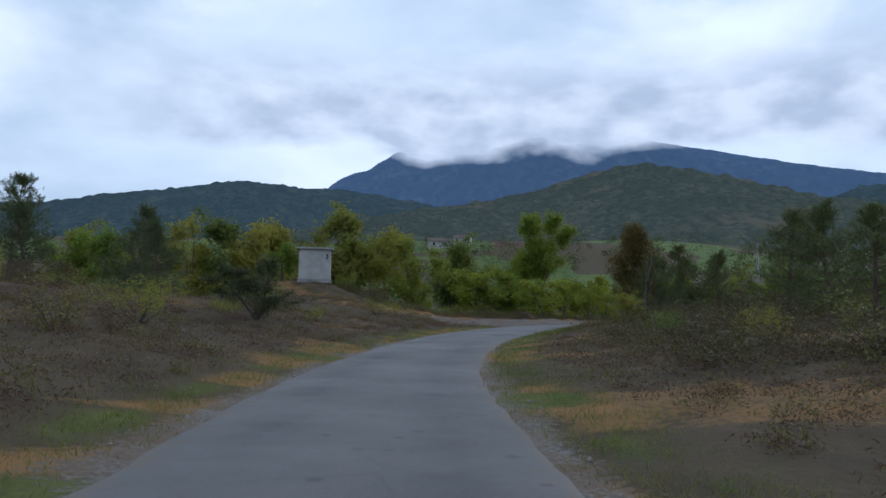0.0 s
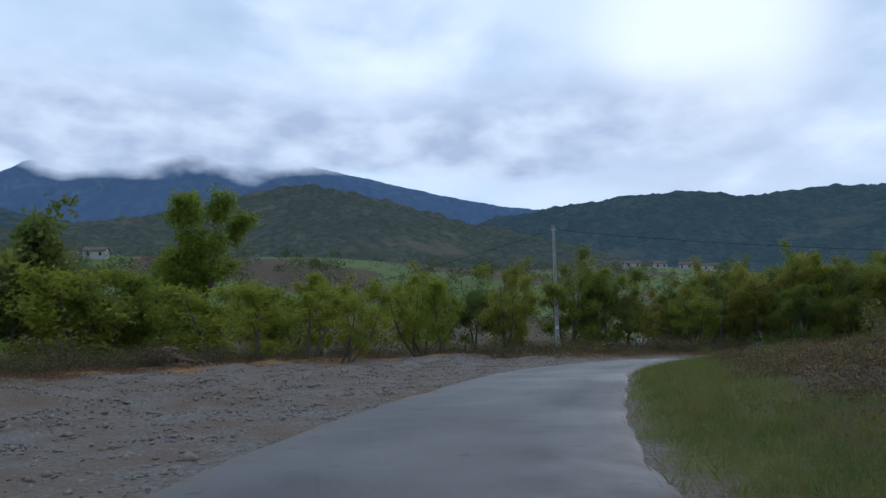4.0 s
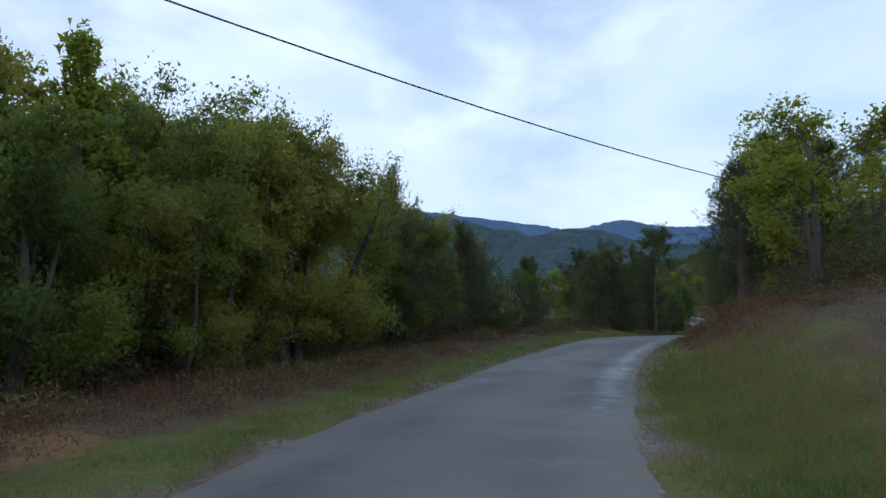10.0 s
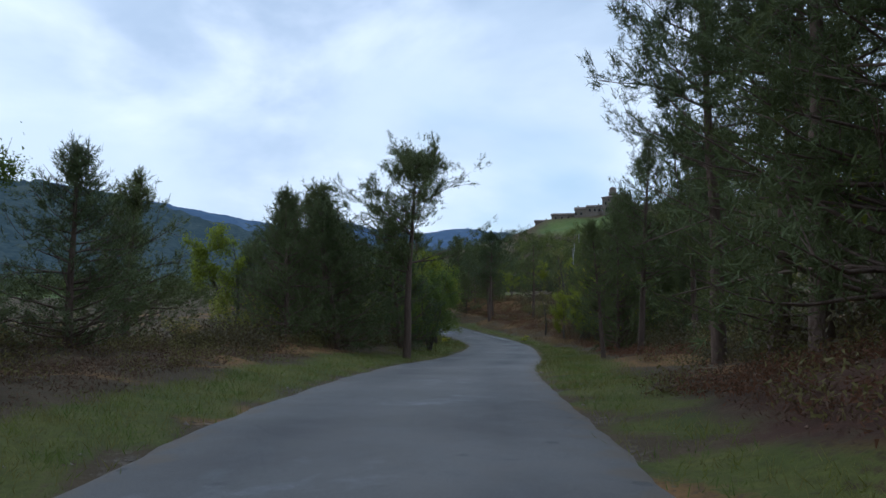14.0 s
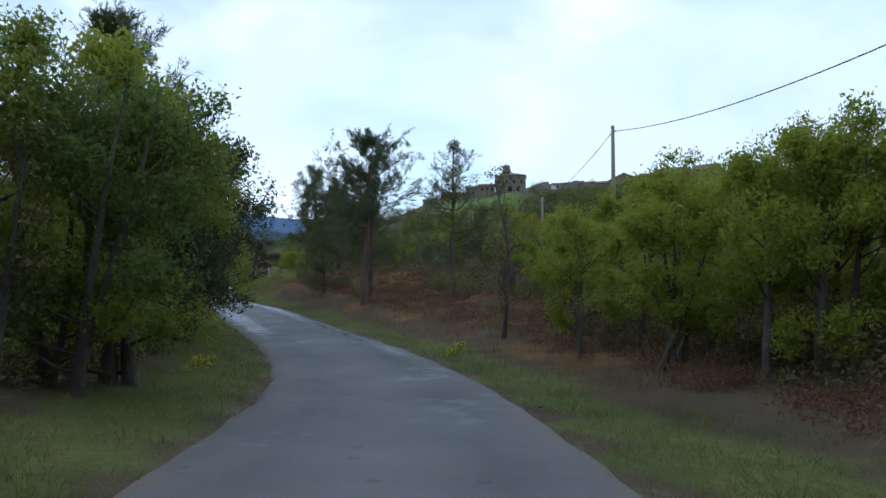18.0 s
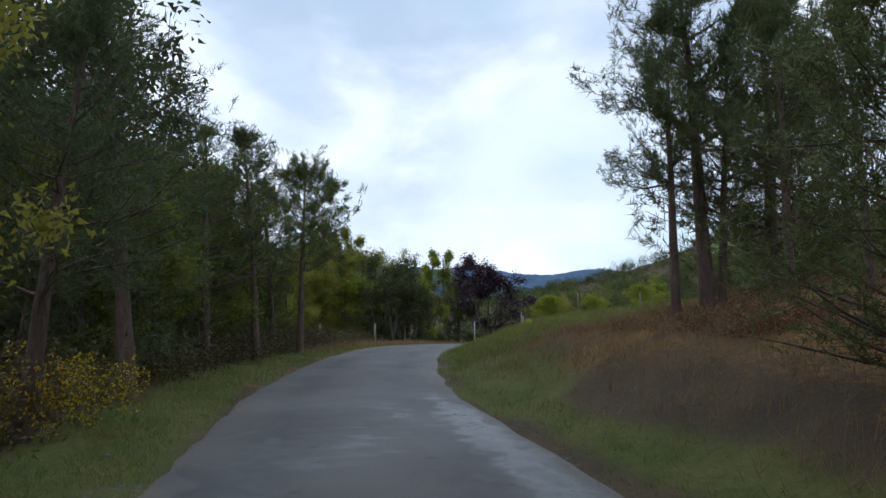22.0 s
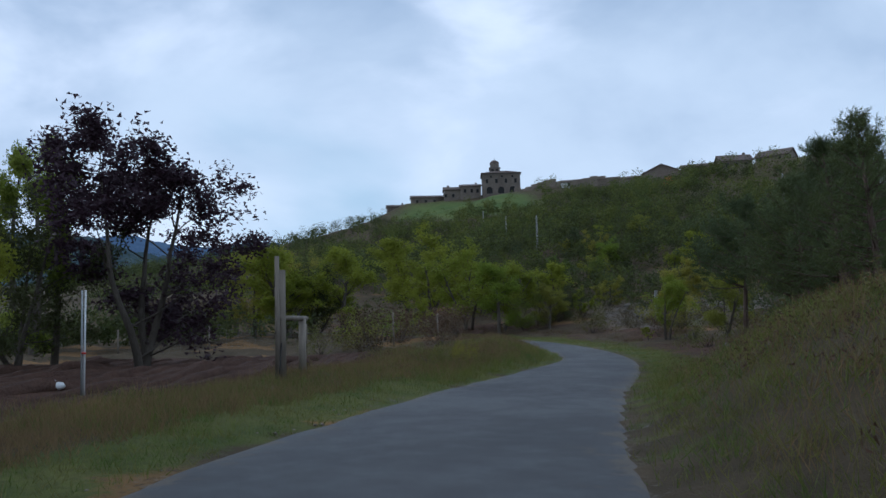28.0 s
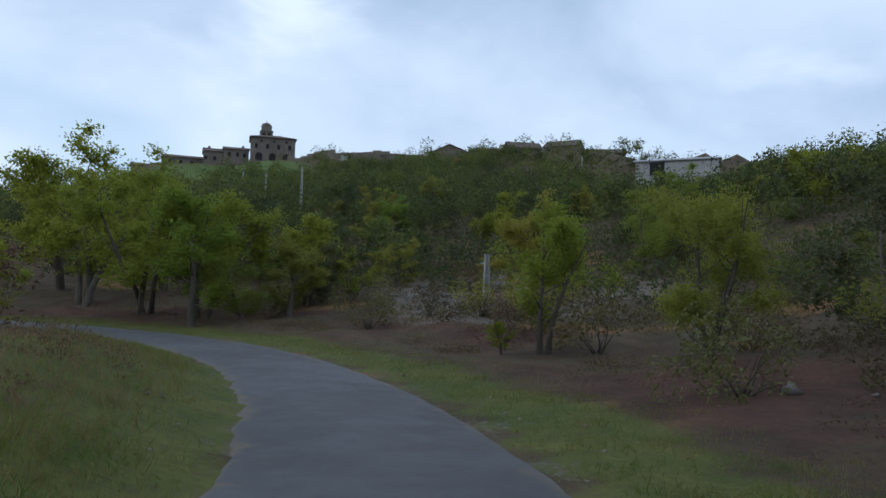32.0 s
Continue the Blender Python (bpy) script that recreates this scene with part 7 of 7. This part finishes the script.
def build_church():
    """A tall old priory block with a belfry, at the hill's edge."""
    x, y = 348.5, -137.0
    e = thing("church", "old brown stone church with a square belfry on the hilltop", "church", at=Matrix.Translation((x, y, 35.4)) @ Matrix.Rotation(radians(-129), 4, "Z"))
    w, d, h = 12.8, 9.0, 7.0
    part("wall", walls(w, d, h, 0, 5), M_WALL, e)
    hip = bmesh.new()
    o = 0.45
    low = [hip.verts.new((sx * (w / 2 + o), sy * (d / 2 + o), h)) for sx, sy in ((-1, -1), (1, -1), (1, 1), (-1, 1))]
    low2 = [hip.verts.new((v.co.x, v.co.y, h + 0.2)) for v in low]
    r1, r2 = hip.verts.new((-w / 2 + d / 2, 0, h + 1.7)), hip.verts.new((w / 2 - d / 2, 0, h + 1.7))
    hip.faces.new(low[::-1])
    for i in range(4):
        hip.faces.new((low[i], low[(i + 1) % 4], low2[(i + 1) % 4], low2[i]))
    for q in ((low2[0], low2[1], r2, r1), (low2[1], low2[2], r2), (low2[2], low2[3], r1, r2), (low2[3], low2[0], r1)):
        hip.faces.new(q)
    bmesh.ops.recalc_face_normals(hip, faces=hip.faces)
    part("roof", hip, M_TILE, e)
    part("cornice", box(w + 0.3, d + 0.3, 0.25, 0.0, (0, 0, h - 0.255)), M_STONE, e)
    for k in range(3):
        window(e, -4.0 + 3.9 * k, 0.2, -d / 2 - 0.02, 2.0, 2.3, arch=True)
    for k in range(4):
        window(e, -4.8 + 3.2 * k, 3.7, -d / 2 - 0.02, 0.8, 1.4)
    for k in range(3):
        window(e, -3.4 + 3.6 * k, 5.6, -d / 2 - 0.02, 0.6, 0.7)
    for wz in (2.0, 4.6):
        for k in range(2):
            window(e, -1.6 + 3.0 * k, wz, w / 2 + 0.02, 0.8, 1.3, "x")
    tw = part("belfry", box(3.6, 3.6, 12.6, 0.05, (-1.9, 1.2, -3)), M_WALL, e, "square stone belfry")
    part("belfry_band", box(3.9, 3.9, 0.25, 0.0, (-1.9, 1.2, 9.6)), M_STONE, tw)
    part("belfry_lantern", box(3.0, 3.0, 1.6, 0.1, (-1.9, 1.2, 9.85)), M_WALL, tw)
    for dx in (-0.75, 0.75):
        window(e, -1.9 + dx, 7.6, 1.2 - 1.82, 0.9, 1.7, arch=True)
    dome = bmesh.new()
    bmesh.ops.create_uvsphere(dome, u_segments=16, v_segments=8, radius=1.6, matrix=Matrix.Translation((-1.9, 1.2, 11.45)) @ Matrix.Diagonal((1, 1, 0.75, 1)))
    part("belfry_dome", dome, M_TILE, tw, "low rounded tiled cap", shade=True)
    part("finial", box(0.12, 0.12, 0.9, 0.0, (-1.9, 1.2, 12.6)), M_STEEL, tw)


build_church()
STONE = "old brown stone house with a low clay-tile roof on the hilltop"
W4 = [(-2.5, 0.8, 0.8, 1.1), (0, 0.8, 0.8, 1.1), (2.5, 0.8, 0.8, 1.1)]
house("village_house", STONE, 355.3, -129.0, 34.8, -126, 7.0, 6.0, 3.7, 1.0, [(-2, 1.6, 0.8, 1.2), (0.3, 1.6, 0.8, 1.2), (2.3, 1.5, 0.8, 1.2)], 2.0)
house("village_house", STONE, 359.5, -124.5, 34.2, -124, 6.0, 6.0, 3.4, 1.2, W4[:2], -1.5)
house("village_house", "long low stone farm wing with a sagging tile roof", 367.0, -119.5, 33.0, -122, 12.0, 5.5, 2.6, 0.9, [(-4, 0.7, 0.8, 1.0), (-1, 0.7, 0.8, 1.0), (2, 0.7, 0.8, 1.0), (4.5, 0.7, 0.8, 1.0)])
house("village_house", "small stone outbuilding at the end of the hilltop village", 377.0, -113.0, 31.0, -119, 7.0, 5.0, 2.2, 0.8, [(0, 0.6, 0.8, 1.0)], 2.0)
house("village_house", "white-plastered bungalow half hidden behind the terrace wall", 318.1, -141.5, 34.2, -142, 9.0, 6.0, 1.4, 1.0, [(-2, 0.2, 0.9, 0.9), (2, 0.2, 0.9, 0.9)], None, M_WHITE)
house("village_house", "small stone house behind the terrace wall", 327.0, -141.5, 34.5, -140, 5.0, 5.0, 1.5, 0.8, [(0, 0.3, 0.7, 0.8)], 1.0)
house("village_house", "small stone shed behind the terrace wall", 308.0, -145.0, 34.0, -145, 6.0, 5.0, 1.3, 0.8, [(1, 0.2, 0.7, 0.8)])
house("village_barn", "dark stone barn with a steep gable on the hilltop", 293.0, -151.5, 32.6, -60, 9.0, 11.0, 2.6, 2.4, [(0, 0.4, 2.2, 2.0)])
house("village_house", STONE, 302.5, -149.0, 33.0, -147, 7.0, 6.0, 1.9, 1.0, [(-1, 0.4, 0.7, 0.9)])
house("village_house", STONE, 283.5, -154.5, 33.3, -153, 8.5, 6.0, 2.6, 1.1, [(-2, 0.8, 0.8, 1.0), (1.5, 0.8, 0.8, 1.0)])
house("village_house", "large stone house with a long tiled roof on the hill", 274.5, -158.0, 33.7, -135, 8.5, 7.0, 2.6, 2.0, W4, 3.0)
house("village_house", "tall stone barn with a sloping tile roof on the hill", 263.5, -160.5, 33.9, -170, 8.5, 7.0, 2.3, 1.9, [(-3, 0.8, 0.8, 1.0), (2, 0.8, 0.8, 1.0)])
house("village_house", STONE, 250.5, -158.0, 31.0, -150, 8.0, 6.0, 1.9, 1.3, W4)
house("farm_shed", "pale grey sheet-roofed farm shed among the trees", 219.0, -112.0, 18.2, -168, 13.0, 7.0, 2.6, 0.7, [(-3, 0.3, 2.4, 2.0)], None, M_CONCRETE, M_SHEET)


def build_terrace_wall():
    e = tagged(new("terrace_wall"), "long dark dry-stone terrace wall under the village", "wall")
    pts = [(340.5, -136.0), (328.0, -137.0), (316.0, -138.5), (305.0, -143.5), (297.0, -146.5)]
    r = random.Random(3)
    for (xa, ya), (xb, yb) in zip(pts, pts[1:]):
        l = math.hypot(xb - xa, yb - ya)
        t = math.atan2(yb - ya, xb - xa)
        n = int(l / 2.2)
        for k in range(n):
            u = (k + 0.5) / n
            q = part("wall_section", box(l / n + 0.02, 0.6, 4.2 + r.uniform(-0.2, 0.25), 0.05), M_WALL, e)
            px, py = xa + (xb - xa) * u, ya + (yb - ya) * u
            q.matrix_basis = Matrix.Translation((px, py, ground_z(px, py) - 2.0)) @ Matrix.Rotation(t, 4, "Z")


build_terrace_wall()


def build_digger():
    e = thing("excavator", "orange wheeled excavator parked below the barn", "excavator", at=at_ground(287.2, -146.6, -25, 0.1))
    part("chassis", box(3.6, 2.0, 0.7, 0.1, (0, 0, 0.6)), M_ORANGE, e)
    cab = part("cab", box(1.5, 1.4, 1.6, 0.12, (-0.4, -0.1, 1.302)), M_ORANGE, e)
    part("cab_window", box(1.1, 0.06, 0.8, 0.02, (-0.4, -0.82, 1.85)), M_VOID, cab, "dark cab glass")
    part("engine_cover", box(1.3, 1.8, 0.9, 0.12, (-1.5, 0, 1.302)), M_ORANGE, e)
    part("boom", tubes("boom", [(np.array([(0.7, 0.3, 1.5), (1.9, 0.3, 3.1), (3.1, 0.3, 2.4)]), [0.24, 0.22, 0.16])], M_ORANGE, 8), M_ORANGE, e)
    part("dipper", tubes("dipper", [(np.array([(3.0, 0.3, 2.5), (3.5, 0.3, 0.9)]), [0.15, 0.12])], M_ORANGE, 8), M_ORANGE, e)
    part("bucket", box(0.7, 0.8, 0.6, 0.12, (3.5, 0.3, 0.3)), M_STEEL, e)
    for sx in (-1.2, 1.2):
        for sy in (-0.95, 0.95):
            bm = bmesh.new()
            bmesh.ops.create_cone(bm, cap_ends=True, segments=18, radius1=0.55, radius2=0.55, depth=0.42, matrix=Matrix.Translation((sx, sy, 0.55)) @ Matrix.Rotation(radians(90), 4, "X"))
            bmesh.ops.bevel(bm, geom=[q for q in bm.edges if abs(q.verts[0].co.y - q.verts[1].co.y) < 0.01], offset=0.06, segments=1, affect="EDGES")
            wheel = part("wheel", bm, M_BLACK, e)
            rim = bmesh.new()
            bmesh.ops.create_cone(rim, cap_ends=True, segments=14, radius1=0.26, radius2=0.26, depth=0.46, matrix=Matrix.Translation((sx, sy, 0.55)) @ Matrix.Rotation(radians(90), 4, "X"))
            part("rim", rim, M_ORANGE, wheel)


build_digger()

# ---- farms across the valley ----


def far_house(x, y, w, turn, label, wall=None):
    house("far_house", label, x, y, ground_z(x, y), turn, w * 0.75, 6.0, 2.6, 1.4, [(-w / 5, 0.8, 0.9, 1.1), (w / 5, 0.8, 0.9, 1.1)], None, wall or M_CONCRETE, M_TILE)


FARM = "pale farmhouse with a brown tile roof across the valley"
for x, y, w, t in ((-2.0, 322.0, 13.0, 10), (9.0, 330.0, 10.0, -15), (262.0, 372.0, 11.0, -30), (274.0, 365.0, 9.0, -45), (285.0, 360.0, 12.0, -35), (298.0, 352.0, 9.0, -30), (312.0, 346.0, 10.0, -50), (322.0, 338.0, 13.0, -40), (335.0, 330.0, 10.0, -38)):
    far_house(x, y, w, t, FARM)
